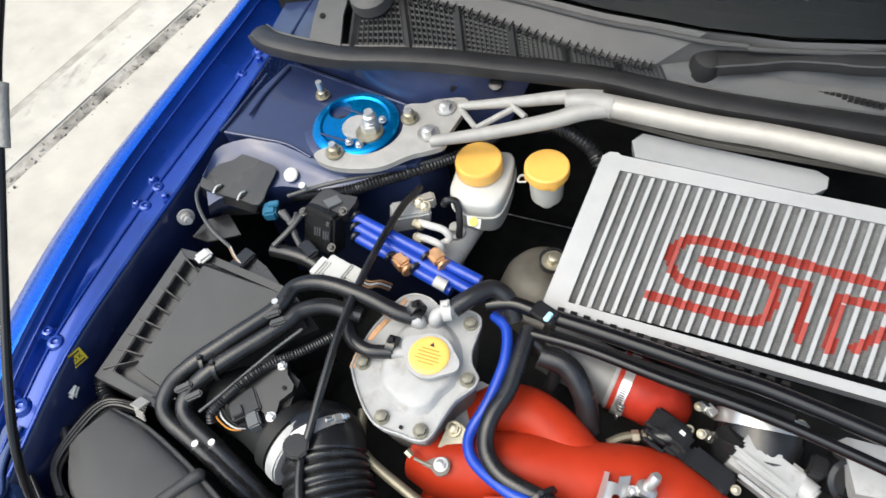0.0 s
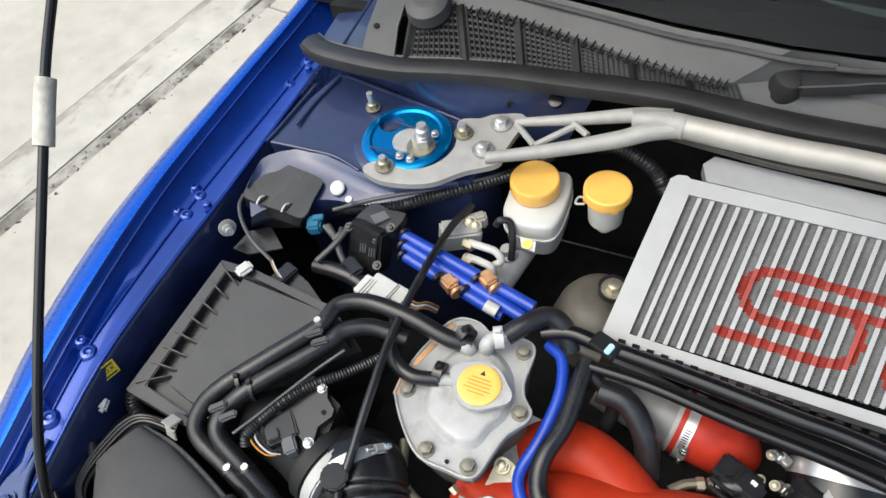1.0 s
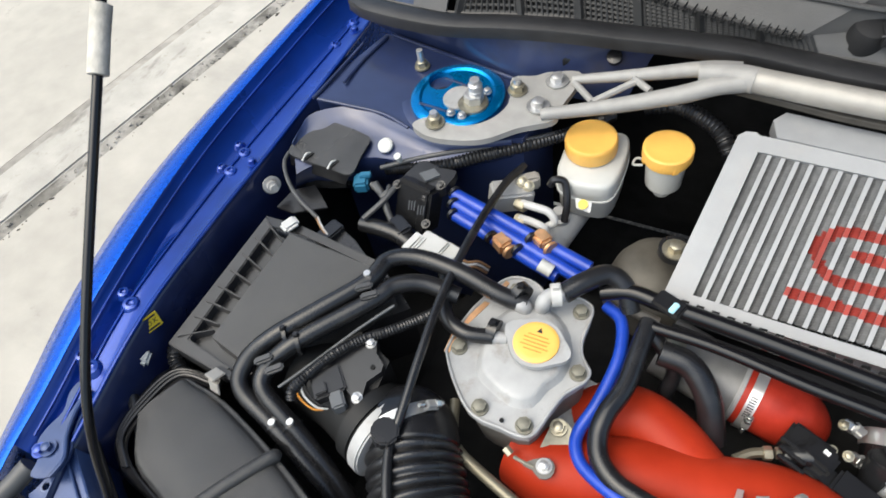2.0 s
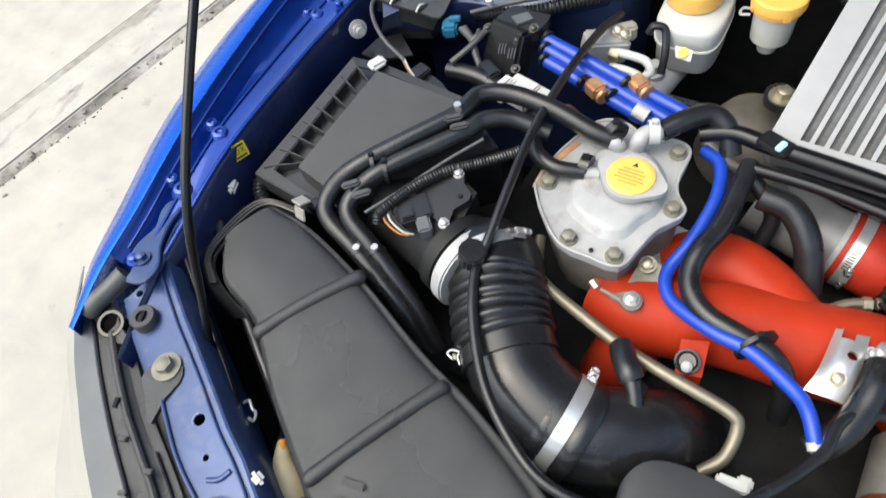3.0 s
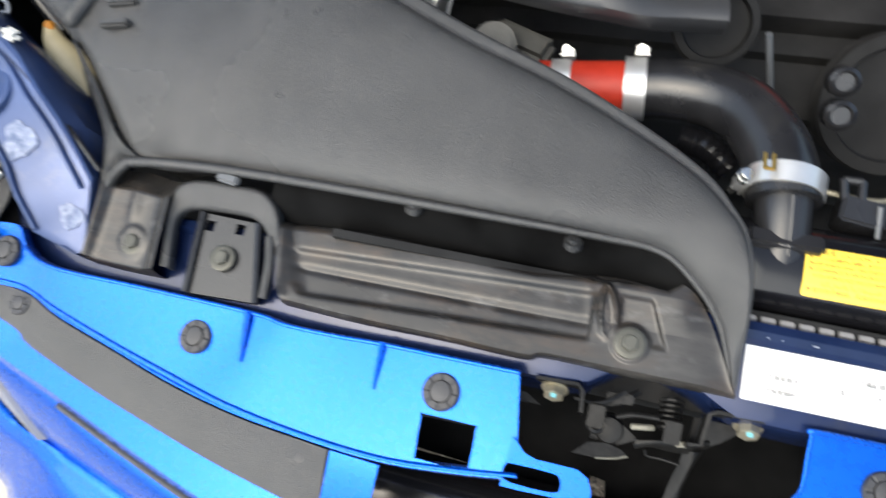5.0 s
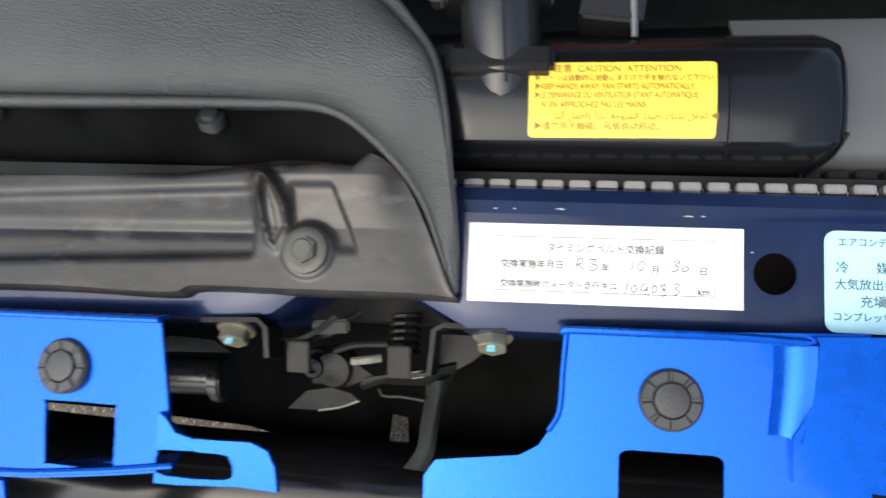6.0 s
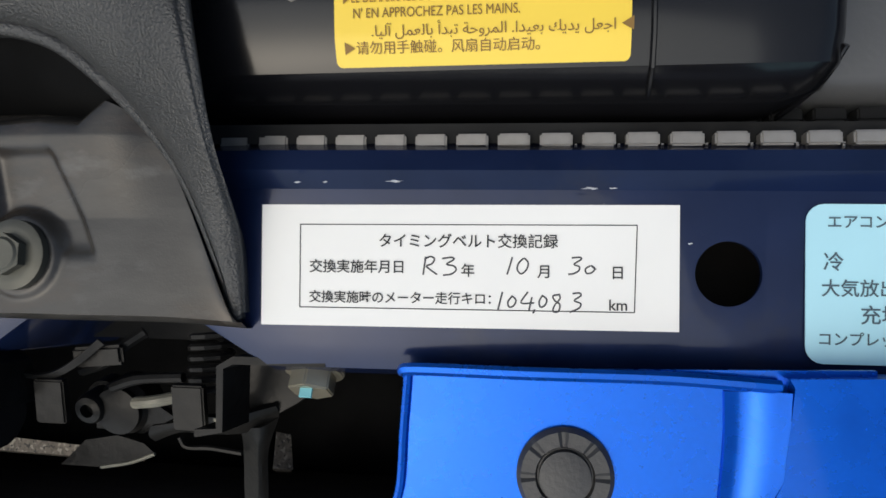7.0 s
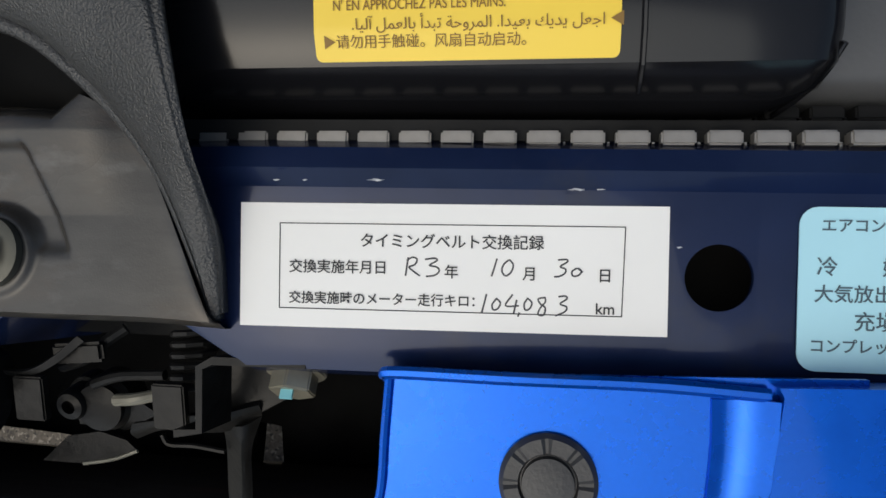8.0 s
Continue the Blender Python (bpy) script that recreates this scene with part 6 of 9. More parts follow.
def ridged(f):
    return 0.0455 + (0.0026 * (abs(math.sin(math.pi * (f - 0.36) * 12)) * 2 - 1) if 0.36 < f < 0.86 else 0.0)


part("bellows", tube([(-0.450, 0.371, 0.745), (-0.429, 0.382, 0.745), (-0.409, 0.352, 0.745), (-0.390, 0.324, 0.743), (-0.369, 0.300, 0.740)], ridged, 36, 24), RUBBER, bel, "ribbed bellows", smooth=1.2)
part("elbow", tube([(-0.374, 0.306, 0.741), (-0.352, 0.289, 0.736), (-0.299, 0.275, 0.724), (-0.261, 0.289, 0.716), (-0.234, 0.310, 0.700), (-0.217, 0.332, 0.660)], 0.0425, 32, 10), RUBBER, bel, "smooth rubber elbow")
for dx, r in ((-0.0145, 0.0448), (0.0150, 0.0452)):
    part("cuff_bead", lathe((-0.307 + dx * 0.93, 0.276 - dx * 0.1, 0.7255), [(r * 0.96, -0.008), (r, -0.005), (r * 1.015, 0.0), (r, 0.005), (r * 0.96, 0.008)], (0.95, -0.05, -0.25), 36), RUBBER, bel)
clamp(bel, (-0.434, 0.379, 0.745), (0.75, -0.66, 0.0), 0.047, 0.012, (-0.409, 0.403, 0.788))
clamp(bel, (-0.307, 0.276, 0.7255), (0.95, -0.05, -0.25), 0.0438, 0.014, (-0.297, 0.317, 0.757))

# ---------------------------------------------------------------- coolant tank
tank = thing("coolant_tank", "cast silver coolant header tank with a yellow cap", "coolant tank")
plate = [(-0.426, 0.464, 0.776), (-0.412, 0.445, 0.776), (-0.393, 0.425, 0.776), (-0.377, 0.413, 0.776), (-0.362, 0.409, 0.776), (-0.343, 0.409, 0.776), (-0.327, 0.408, 0.776), (-0.316, 0.411, 0.776), (-0.311, 0.420, 0.776), (-0.307, 0.439, 0.776), (-0.301, 0.461, 0.776), (-0.293, 0.473, 0.776), (-0.286, 0.483, 0.776), (-0.285, 0.493, 0.776), (-0.291, 0.500, 0.776), (-0.298, 0.508, 0.776), (-0.303, 0.523, 0.776), (-0.303, 0.545, 0.776), (-0.304, 0.559, 0.776), (-0.310, 0.567, 0.776), (-0.325, 0.569, 0.776), (-0.338, 0.561, 0.776), (-0.355, 0.563, 0.776), (-0.372, 0.572, 0.776), (-0.392, 0.572, 0.776), (-0.406, 0.561, 0.776), (-0.414, 0.539, 0.776), (-0.422, 0.514, 0.776), (-0.426, 0.485, 0.776)]
rim = plate
mid_tank = V((-0.352, 0.487, 0.776))
def shrink(k, dz, dx=0.0, dy=0.0):
    return [(mid_tank.x + (x - mid_tank.x) * k + dx, mid_tank.y + (y - mid_tank.y) * k + dy, z + dz) for x, y, z in rim]


part("flange_plate", prism(shrink(1.0, 0.0), 0.008), CAST, tank, "cast lid plate", bevel=0.0018)
part("plate_bead", tube(shrink(0.985, 0.0008) + shrink(0.985, 0.0008)[:1], 0.0016, 8, 3), CAST, tank)
top_line = smooth_outline([(-0.388, 0.473, 0.776), (-0.381, 0.455, 0.776), (-0.368, 0.447, 0.776), (-0.344, 0.439, 0.776), (-0.326, 0.445, 0.776), (-0.320, 0.463, 0.776), (-0.312, 0.477, 0.776), (-0.311, 0.498, 0.776), (-0.319, 0.519, 0.776), (-0.334, 0.534, 0.776), (-0.356, 0.540, 0.776), (-0.381, 0.526, 0.776), (-0.391, 0.500, 0.776)], 2)
mid_dome = sum((V(p) for p in top_line), Vector()) / len(top_line)
def dome_ring(k, dz):
    return [tuple(mid_dome + (V(p) - mid_dome) * k + Vector((0, 0, dz))) for p in top_line]


part("lid_dome", loft([dome_ring(1.16, -0.001), dome_ring(1.1, 0.001), dome_ring(1.02, 0.0065), dome_ring(0.97, 0.0085), dome_ring(0.9, 0.0095), dome_ring(0.5, 0.0105)]), CAST, tank, "pressed dome of the lid", smooth=1.2)
part("body", loft([shrink(0.84, -0.085), shrink(0.9, -0.05), shrink(0.93, -0.02), shrink(0.93, -0.009)]), DUSTALLOY, tank, "dull cast lower half")
part("drain_dot", cyl((-0.345, 0.417, 0.777), 0.0022, 0.0012, sides=12), DARK, tank)
part("gasket", prism([(-0.427, 0.463, 0.777), (-0.428, 0.484, 0.777), (-0.422, 0.482, 0.777), (-0.421, 0.463, 0.777)], 0.003), BRASSY, tank, "orange gasket edge")
part("gasket", prism([(-0.424, 0.501, 0.777), (-0.412, 0.531, 0.777), (-0.406, 0.531, 0.777), (-0.417, 0.500, 0.777)], 0.003), BRASSY, tank, "orange gasket edge")
part("gasket", prism([(-0.404, 0.549, 0.777), (-0.401, 0.563, 0.777), (-0.396, 0.561, 0.777), (-0.400, 0.549, 0.777)], 0.003), BRASSY, tank, "orange gasket edge")
for p in [(-0.414, 0.472, 0.776), (-0.369, 0.421, 0.776), (-0.324, 0.420, 0.776), (-0.296, 0.488, 0.776), (-0.315, 0.553, 0.776), (-0.385, 0.554, 0.776)]:
    bolt(tank, p, 0.0068, DULLBOLT, washer=1.25)
capc = V((-0.340, 0.494, 0.797))
part("cap_neck", lathe(tuple(capc - Vector((0, 0, 0.018))), [(0.027, -0.006), (0.0235, 0.0), (0.0228, 0.012), (0.0245, 0.015)], sides=36), CAST, tank)
ears = []
for k in range(48):
    a = 2 * math.pi * k / 48
    lobe = max(0.0, math.cos(a - math.radians(165))) ** 12 + max(0.0, math.cos(a - math.radians(-5))) ** 12
    ears.append((capc.x + (0.0262 + 0.009 * lobe) * math.cos(a), capc.y + (0.0262 + 0.009 * lobe) * math.sin(a), capc.z + 0.001))
cap = part("radiator_cap", prism(ears, 0.0055), CAST, tank, "steel cap with two ears", bevel=0.0015)
part("cap_disc", lathe(tuple(capc + Vector((0, 0, 0.0))), [(0.0222, 0.0), (0.0222, 0.0022), (0.0205, 0.0032), (0.016, 0.0034)], sides=44), YELLOW, cap, "orange-yellow disc")
part("print_mark", prism([tuple(capc + Vector((a, b, 0.0036))) for a, b in ((-0.003, 0.010), (0.003, 0.010), (0.0, 0.0155))], 0.0002), INK, cap)
for k, (w, b) in enumerate(((0.02, 0.006), (0.026, 0.002), (0.024, -0.002), (0.028, -0.006), (0.018, -0.010))):
    part("print_bar", box((capc.x, capc.y + b, capc.z + 0.0036), (w, 0.0009, 0.0003)), PRINTED, cap)
part("nozzle", tube([(-0.352, 0.541, 0.775), (-0.350, 0.539, 0.795), (-0.346, 0.546, 0.800), (-0.334, 0.554, 0.800)], 0.008, 12), CAST, tank)
part("nozzle", tube([(-0.368, 0.533, 0.775), (-0.368, 0.533, 0.788), (-0.375, 0.533, 0.790)], 0.008, 12), CAST, tank)
part("nozzle", tube([(-0.371, 0.494, 0.785), (-0.385, 0.490, 0.787)], 0.007, 12), CAST, tank)

# ---------------------------------------------------------------- intake manifold
man = thing("intake_manifold", "red painted intake manifold with curved runners", "manifold")
part("rear_runner", tube([(-0.287, 0.482, 0.690), (-0.264, 0.492, 0.700), (-0.234, 0.495, 0.706), (-0.201, 0.484, 0.706), (-0.170, 0.464, 0.702), (-0.138, 0.447, 0.688)], 0.0325, 32), RED, man, "red runner")
part("front_runner", tube([(-0.330, 0.423, 0.700), (-0.298, 0.415, 0.705), (-0.262, 0.422, 0.705), (-0.213, 0.436, 0.705), (-0.154, 0.445, 0.700), (-0.076, 0.458, 0.690), (0.02, 0.42, 0.68), (0.15, 0.44, 0.67)], lambda f: 0.037 + 0.008 * min(1, f * 2), 28), RED, man, "red runner")
part("down_leg", tube([(-0.289, 0.410, 0.675), (-0.299, 0.385, 0.650), (-0.308, 0.372, 0.610)], 0.030, 24), RED, man)
part("port_flange", cyl((-0.308, 0.423, 0.700), 0.034, 0.02, (-0.5, 0.25, 1), 6), RED, man, bevel=0.005)
part("eyelet", prism(smooth_outline([(-0.317, 0.395, 0.748), (-0.309, 0.404, 0.748), (-0.297, 0.410, 0.748), (-0.289, 0.405, 0.748), (-0.289, 0.394, 0.748), (-0.298, 0.389, 0.748), (-0.307, 0.394, 0.748)], 2), 0.002), DUSTALLOY, man, bevel=0.0006)
bolt(man, (-0.298, 0.401, 0.748), 0.0055, STEEL, washer=1.4)
part("sensor_stub", tube([(-0.307, 0.397, 0.747), (-0.317, 0.397, 0.749), (-0.327, 0.398, 0.750)], 0.0018, 8), DULLBOLT, man)
part("stub_nut", cyl((-0.331, 0.400, 0.747), 0.0042, 0.008, (-0.8, 0.4, 0.3), 6), ZINC, man)
part("mount_lug", prism([(-0.246, 0.386, 0.742), (-0.224, 0.394, 0.742), (-0.219, 0.362, 0.736), (-0.240, 0.356, 0.736)], 0.02), RED, man, bevel=0.003)
part("lug_bush", lathe((-0.234, 0.369, 0.740), [(0.011, 0), (0.011, 0.003), (0.009, 0.0035), (0.007, 0.001)], (-0.1, -0.5, 1), 20), RUBBER, man)
bolt(man, (-0.233, 0.363, 0.742), 0.004, CAST, (-0.2, -0.5, 1), 1.2)
part("block_bracket", prism([(-0.309, 0.419, 0.742), (-0.307, 0.439, 0.744), (-0.294, 0.451, 0.744), (-0.281, 0.443, 0.742), (-0.285, 0.428, 0.740)], 0.004), ZINC, man, bevel=0.001)
bolt(man, (-0.299, 0.442, 0.746), 0.0065, ZINC, (0, -0.2, 1), 1.3)
part("engine_flange", prism([(-0.333, 0.465, 0.720), (-0.293, 0.513, 0.720), (-0.269, 0.509, 0.720), (-0.283, 0.456, 0.715), (-0.314, 0.434, 0.715)], 0.03), CAST, man, bevel=0.003)
br = part("bracket_plate", thicken(patch([[(-0.137, 0.450, 0.742), (-0.140, 0.408, 0.745), (-0.145, 0.386, 0.740)], [(-0.130, 0.448, 0.750), (-0.130, 0.409, 0.754), (-0.128, 0.386, 0.742)], [(-0.122, 0.447, 0.750), (-0.118, 0.412, 0.754), (-0.112, 0.389, 0.738)], [(-0.111, 0.454, 0.742), (-0.111, 0.428, 0.746), (-0.108, 0.401, 0.735)]], 4, 4), 0.002), STEEL, man, "bent steel bracket")
cut(br, box((-0.127, 0.447, 0.75), (0.010, 0.016, 0.04)))
cut(br, cyl((-0.121, 0.424, 0.75), 0.0042, 0.04, sides=20))
bolt(br, (-0.126, 0.400, 0.752), 0.0055, ZINC, (0, -0.3, 1), 1.2)
bolt(br, (-0.107, 0.438, 0.742), 0.005, STEEL, (0.3, -0.2, 1), 1.3)
stub = thing("vacuum_pipe", "black hose with a steel fitting on the bracket", "hose")
part("fitting", lathe((-0.097, 0.440, 0.735), [(0.011, 0), (0.011, 0.012), (0.006, 0.014), (0.006, 0.03), (0.0045, 0.034)], (0.3, 0.5, 1), 12), STEEL, stub, "steel fitting")
part("hose_bend", tube([(-0.098, 0.428, 0.745), (-0.099, 0.410, 0.750), (-0.103, 0.384, 0.745), (-0.112, 0.360, 0.740), (-0.125, 0.342, 0.730)], 0.0125, 16), RUBBER, stub)
tb = part("throttle_body", cyl((0.016, 0.512, 0.668), 0.045, 0.05, (-0.08, 0.93, 0.36), 44), RUBBER, man, "black rubber throttle sleeve", bevel=0.003)
TAX = (-0.08, 0.93, 0.36)
tb0 = V((0.016, 0.512, 0.668))
tbd = V(TAX).normalized()
part("bore_seal", cyl(tb0 + tbd * 0.032, 0.0462, 0.026, TAX, 44), RUBBER, tb, "black rubber band", bevel=0.002)
part("bore_ring", cyl(tb0 + tbd * 0.054, 0.048, 0.018, TAX, 44), STEEL, tb, "bright steel clamp band", bevel=0.002)
part("bore_lip", cyl(tb0 + tbd * 0.014, 0.0475, 0.012, TAX, 44), RUBBER, tb, bevel=0.002)
part("motor_housing", box((0.017, 0.516, 0.700), (0.08, 0.045, 0.04), (0, 8, -22)), CAST, tb, bevel=0.007)
for k in range(3):
    part("motor_rib", box((0.010, 0.511, 0.722), (0.06, 0.004, 0.004), (0, 8, -22)), CAST, tb, bevel=0.001).location = (0.004 * k, -0.014 * k, -0.001 * k)
part("motor_post", cyl((-0.020, 0.514, 0.685), 0.0165, 0.042, (0, 0.5, 0.85), 28), SATIN, tb, "black motor post", bevel=0.002)
part("motor_cap", cyl((0.042, 0.516, 0.700), 0.014, 0.03, (0.8, -0.5, 0.1), 24), CAST, tb, bevel=0.003)
part("cap_flange", lathe((0.019, 0.531, 0.715), [(0.011, 0), (0.011, 0.006), (0.006, 0.007), (0.004, 0.004)], (0.1, -0.2, 1), 20), CAST, tb)
part("grey_plug", box((-0.036, 0.493, 0.705), (0.05, 0.028, 0.026), (0, 5, -22)), SATIN, tb, "black plug", bevel=0.003)
part("black_plug", box((-0.083, 0.526, 0.700), (0.045, 0.03, 0.03), (0, 5, -20)), SATIN, tb, "black plug", bevel=0.003)
for k in range(3):
    part("plug_ridge", box((-0.096, 0.518, 0.718), (0.026, 0.004, 0.006), (0, 5, -20)), SATIN, tb, bevel=0.001).location.y = -0.009 * k
part("black_plug", box((-0.065, 0.505, 0.700), (0.04, 0.022, 0.022), (0, 5, -25)), SATIN, tb, "black plug", bevel=0.003)
for p in ((-0.056, 0.562, 0.708), (-0.049, 0.531, 0.710), (-0.061, 0.536, 0.700), (-0.008, 0.482, 0.712), (0.050, 0.578, 0.700)):
    bolt(tb, p, 0.004, ZINC, (0.1, -0.3, 1), 1.3)
for q in ((-0.054, 0.566, 0.705), (-0.045, 0.537, 0.7)):
    part("clamp_screw", cyl(V(q), 0.0062, 0.012, (0.6, -0.5, 0.4), 6), SCREWSTEEL, tb, bevel=0.0008)
    part("clamp_housing", box(tuple(V(q) + V((0.011, -0.004, 0.001))), (0.013, 0.01, 0.008), (0, 0, -35)), STEEL, tb, bevel=0.001)
part("plug_body", box((-0.073, 0.519, 0.712), (0.03, 0.024, 0.02), (0, 8, -24)), SATIN, tb, bevel=0.004)
part("plug_window", box((-0.069, 0.521, 0.7228), (0.006, 0.004, 0.0012), (0, 8, -24)), PAPER, tb, "pale blue-white mark")
part("plug_boot", tube([(-0.100, 0.512, 0.706), (-0.088, 0.515, 0.709), (-0.078, 0.518, 0.711)], 0.011, 16), SATIN, tb, bevel=0.001)
for k in range(4):
    part("boot_rib", cyl((-0.1 + 0.006 * k, 0.512 + 0.0015 * k, 0.706 + 0.0012 * k), 0.0122 - 0.0003 * k, 0.0022, (1, 0.25, 0.2), 18), SATIN, tb, bevel=0.0006)
part("hex_union", cyl((-0.118, 0.508, 0.703), 0.0072, 0.008, (1, 0.4, 0), 6), ZINC, tb, bevel=0.0006)
part("hex_union", cyl((-0.108, 0.512, 0.704), 0.006, 0.005, (1, 0.4, 0), 6), ZINC, tb, bevel=0.0006)
part("alloy_bracket", prism([(0.079, 0.561, 0.720), (0.088, 0.568, 0.722), (0.140, 0.569, 0.722), (0.143, 0.520, 0.715), (0.101, 0.514, 0.715), (0.090, 0.546, 0.720)], 0.02), CAST, tb, bevel=0.003)
bolt(tb, (0.086, 0.554, 0.722), 0.0055, CAST, (0, -0.2, 1), 1.4)
part("round_fitting", lathe((0.098, 0.532, 0.700), [(0.024, -0.02), (0.024, 0.004), (0.019, 0.006), (0.017, 0.0)], (0.4, -0.6, 1), 28), SATIN, tb)
part("sensor", box((0.064, 0.529, 0.710), (0.018, 0.022, 0.03), (0, 0, -10)), SATIN, tb, bevel=0.003)
part("brass_fitting", tube([(-0.141, 0.493, 0.700), (-0.128, 0.504, 0.702), (-0.114, 0.511, 0.702)], 0.005, 8), PIPE, tb)
pl = thing("charge_pipe", "cast alloy charge pipe with a red silicone joint", "pipe")
# darker than the other castings: shade of the hoses above is in the colour
part("alloy_pipe", tube([(-0.235, 0.591, 0.700), (-0.201, 0.584, 0.695), (-0.167, 0.577, 0.690), (-0.148, 0.575, 0.688)], 0.034, 24), mat("shaded_cast_pipe", (0.24, 0.235, 0.225), 0.5, 0.3, 0.2, 50, 0.3, 600), pl, "cast alloy pipe")
part("pipe_bead", cyl((-0.153, 0.575, 0.689), 0.0365, 0.006, V((-0.111, 0.570, 0.685)) - V((-0.148, 0.575, 0.688)), 28), CAST, pl, bevel=0.002)
part("red_hose", tube([(-0.148, 0.575, 0.688), (-0.117, 0.571, 0.685), (-0.094, 0.571, 0.672), (-0.080, 0.573, 0.655)], lambda f: 0.036 if f < 0.6 else 0.036 - 0.02 * (f - 0.6), 28), REDHOSE, pl, "red silicone joint")
clamp(pl, (-0.137, 0.573, 0.687), V((-0.111, 0.570, 0.685)) - V((-0.148, 0.575, 0.688)), 0.0365, 0.011, (-0.137, 0.536, 0.695))
ca, cx = V((-0.137, 0.573, 0.687)), (V((-0.111, 0.570, 0.685)) - V((-0.148, 0.575, 0.688))).normalized()
cn = (V((-0.137, 0.536, 0.695)) - ca).normalized()
for k in range(9):
    turn = Matrix.Rotation(-0.20 - 0.075 * k, 3, cx)
    d = turn @ cn
    q = ca + (d - cx * d.dot(cx)) * 0.0378
    bm = box((0, 0, 0), (0.0065, 0.0011, 0.0006))
    bmesh.ops.transform(bm, matrix=Matrix.Translation(q) @ Matrix((cx, d.cross(cx), d)).transposed().to_4x4(), verts=bm.verts)
    part("worm_slot", bm, DARK, pl)
turbo = thing("heat_shield", "dull bronze-grey turbo heat shield", "heat shield")
part("dome", lathe((-0.262, 0.662, 0.690), [(0.058, -0.02), (0.056, 0.02), (0.05, 0.036), (0.036, 0.048), (0.02, 0.053), (0.008, 0.054)], (0.25, 0.1, 1), 32), mat("heat_tinted_steel", (0.11, 0.1, 0.082), 0.6, 0.35, 0.4, 30), turbo, smooth=1.0)
part("shield_ridge", tube([(-0.312, 0.640, 0.722), (-0.300, 0.622, 0.722), (-0.272, 0.608, 0.720), (-0.245, 0.606, 0.715)], 0.006, 12), mat("pale_shield_edge", (0.22, 0.2, 0.17), 0.5, 0.4, 0.3, 40), turbo)
part("bush", lathe((-0.251, 0.665, 0.765), [(0.016, 0), (0.016, 0.01), (0.008, 0.012)], sides=24), RUBBER, turbo)
bolt(turbo, (-0.249, 0.660, 0.777), 0.008, ZINC)

# ---------------------------------------------------------------- intercooler
inter = thing("intercooler", "silver aluminium intercooler with faded red stencil shapes", "intercooler")
IC = Matrix(((1, 0, 0, -0.246), (0, 0.925, -0.38, 0.605), (0, 0.38, 0.925, 0.772), (0, 0, 0, 1)))
def ic(u, v, w=0.0):
    return tuple(IC @ Vector((u, v, w)))


UMAX = 0.46
def skew(v):
    return 0.024 * v / 0.187


part("side_tank", prism([ic(0.0, 0.004), ic(0.002, -0.002), ic(0.008, -0.006), ic(0.0255, -0.004), ic(0.0475, 0.178), ic(0.046, 0.189), ic(0.04, 0.193), ic(0.03, 0.192), ic(0.0235, 0.186), ic(0.011, 0.09)], 0.05, down=(0, 0.38, -0.925)), FRAMEALU, inter, bevel=0.004)
part("front_rail", prism([ic(0.024, -0.004, 0.001), ic(UMAX, -0.014, 0.001), ic(UMAX, -0.003, 0.001), ic(0.026, 0.008, 0.001)], 0.05, down=(0, 0.38, -0.925)), FRAMEALU, inter, bevel=0.002)
part("rear_rail", prism([ic(0.045, 0.172, 0.001), ic(UMAX, 0.166, 0.001), ic(UMAX, 0.182, 0.001), ic(0.044, 0.19, 0.001)], 0.05, down=(0, 0.38, -0.925)), FRAMEALU, inter, bevel=0.002)
part("end_tank", prism([ic(0.37, 0.184, 0.004), ic(UMAX, 0.18, 0.004), ic(UMAX, 0.206, -0.002), ic(0.38, 0.209, -0.002), ic(0.366, 0.198, 0.0)], 0.03, down=(0, 0.38, -0.925)), FRAMEALU, inter, bevel=0.005)
part("end_tank", prism([ic(0.06, 0.19, 0.004), ic(0.25, 0.185, 0.004), ic(0.262, 0.195, 0.002), ic(0.262, 0.208, 0.0), ic(0.25, 0.214, -0.002), ic(0.062, 0.222, -0.002), ic(0.052, 0.21, 0.0)], 0.03, down=(0, 0.38, -0.925)), FRAMEALU, inter, bevel=0.005)
STROKES = [((0.371, 0.102), (0.322, 0.105), (0.243, 0.109), (0.157, 0.112), (0.136, 0.108), (0.126, 0.098), (0.124, 0.082), (0.131, 0.068), (0.146, 0.060), (0.197, 0.060)),
           ((0.159, 0.090), (0.202, 0.088), (0.230, 0.088), (0.264, 0.087), (0.265, 0.060), (0.265, 0.030)),
           ((0.226, 0.087), (0.234, 0.076), (0.236, 0.062), (0.233, 0.048), (0.225, 0.038), (0.209, 0.034), (0.166, 0.036), (0.111, 0.038)),
           ((0.349, 0.081), (0.317, 0.082), (0.295, 0.082), (0.295, 0.056), (0.295, 0.027)), ((0.318, 0.034), (0.329, 0.044), (0.351, 0.068))]


def red_at(u, v):
    """Whether the stencilled strokes cover a place of the core."""
    q = Vector((u, v))
    for line in STROKES:
        for a, b in zip(line, line[1:]):
            a, b = Vector(a), Vector(b)
            f = max(0, min(1, (q - a).dot(b - a) / (b - a).length_squared))
            if (q - a.lerp(b, f)).length < 0.0053:
                return True
    return False


fins = bmesh.new()
pitch, nb, bw = 0.01335, 31, 0.0045
def quad(bm, pts, red):
    f = bm.faces.new([bm.verts.new(ic(*p)) for p in pts])
    f.material_index = 1 if red else 0


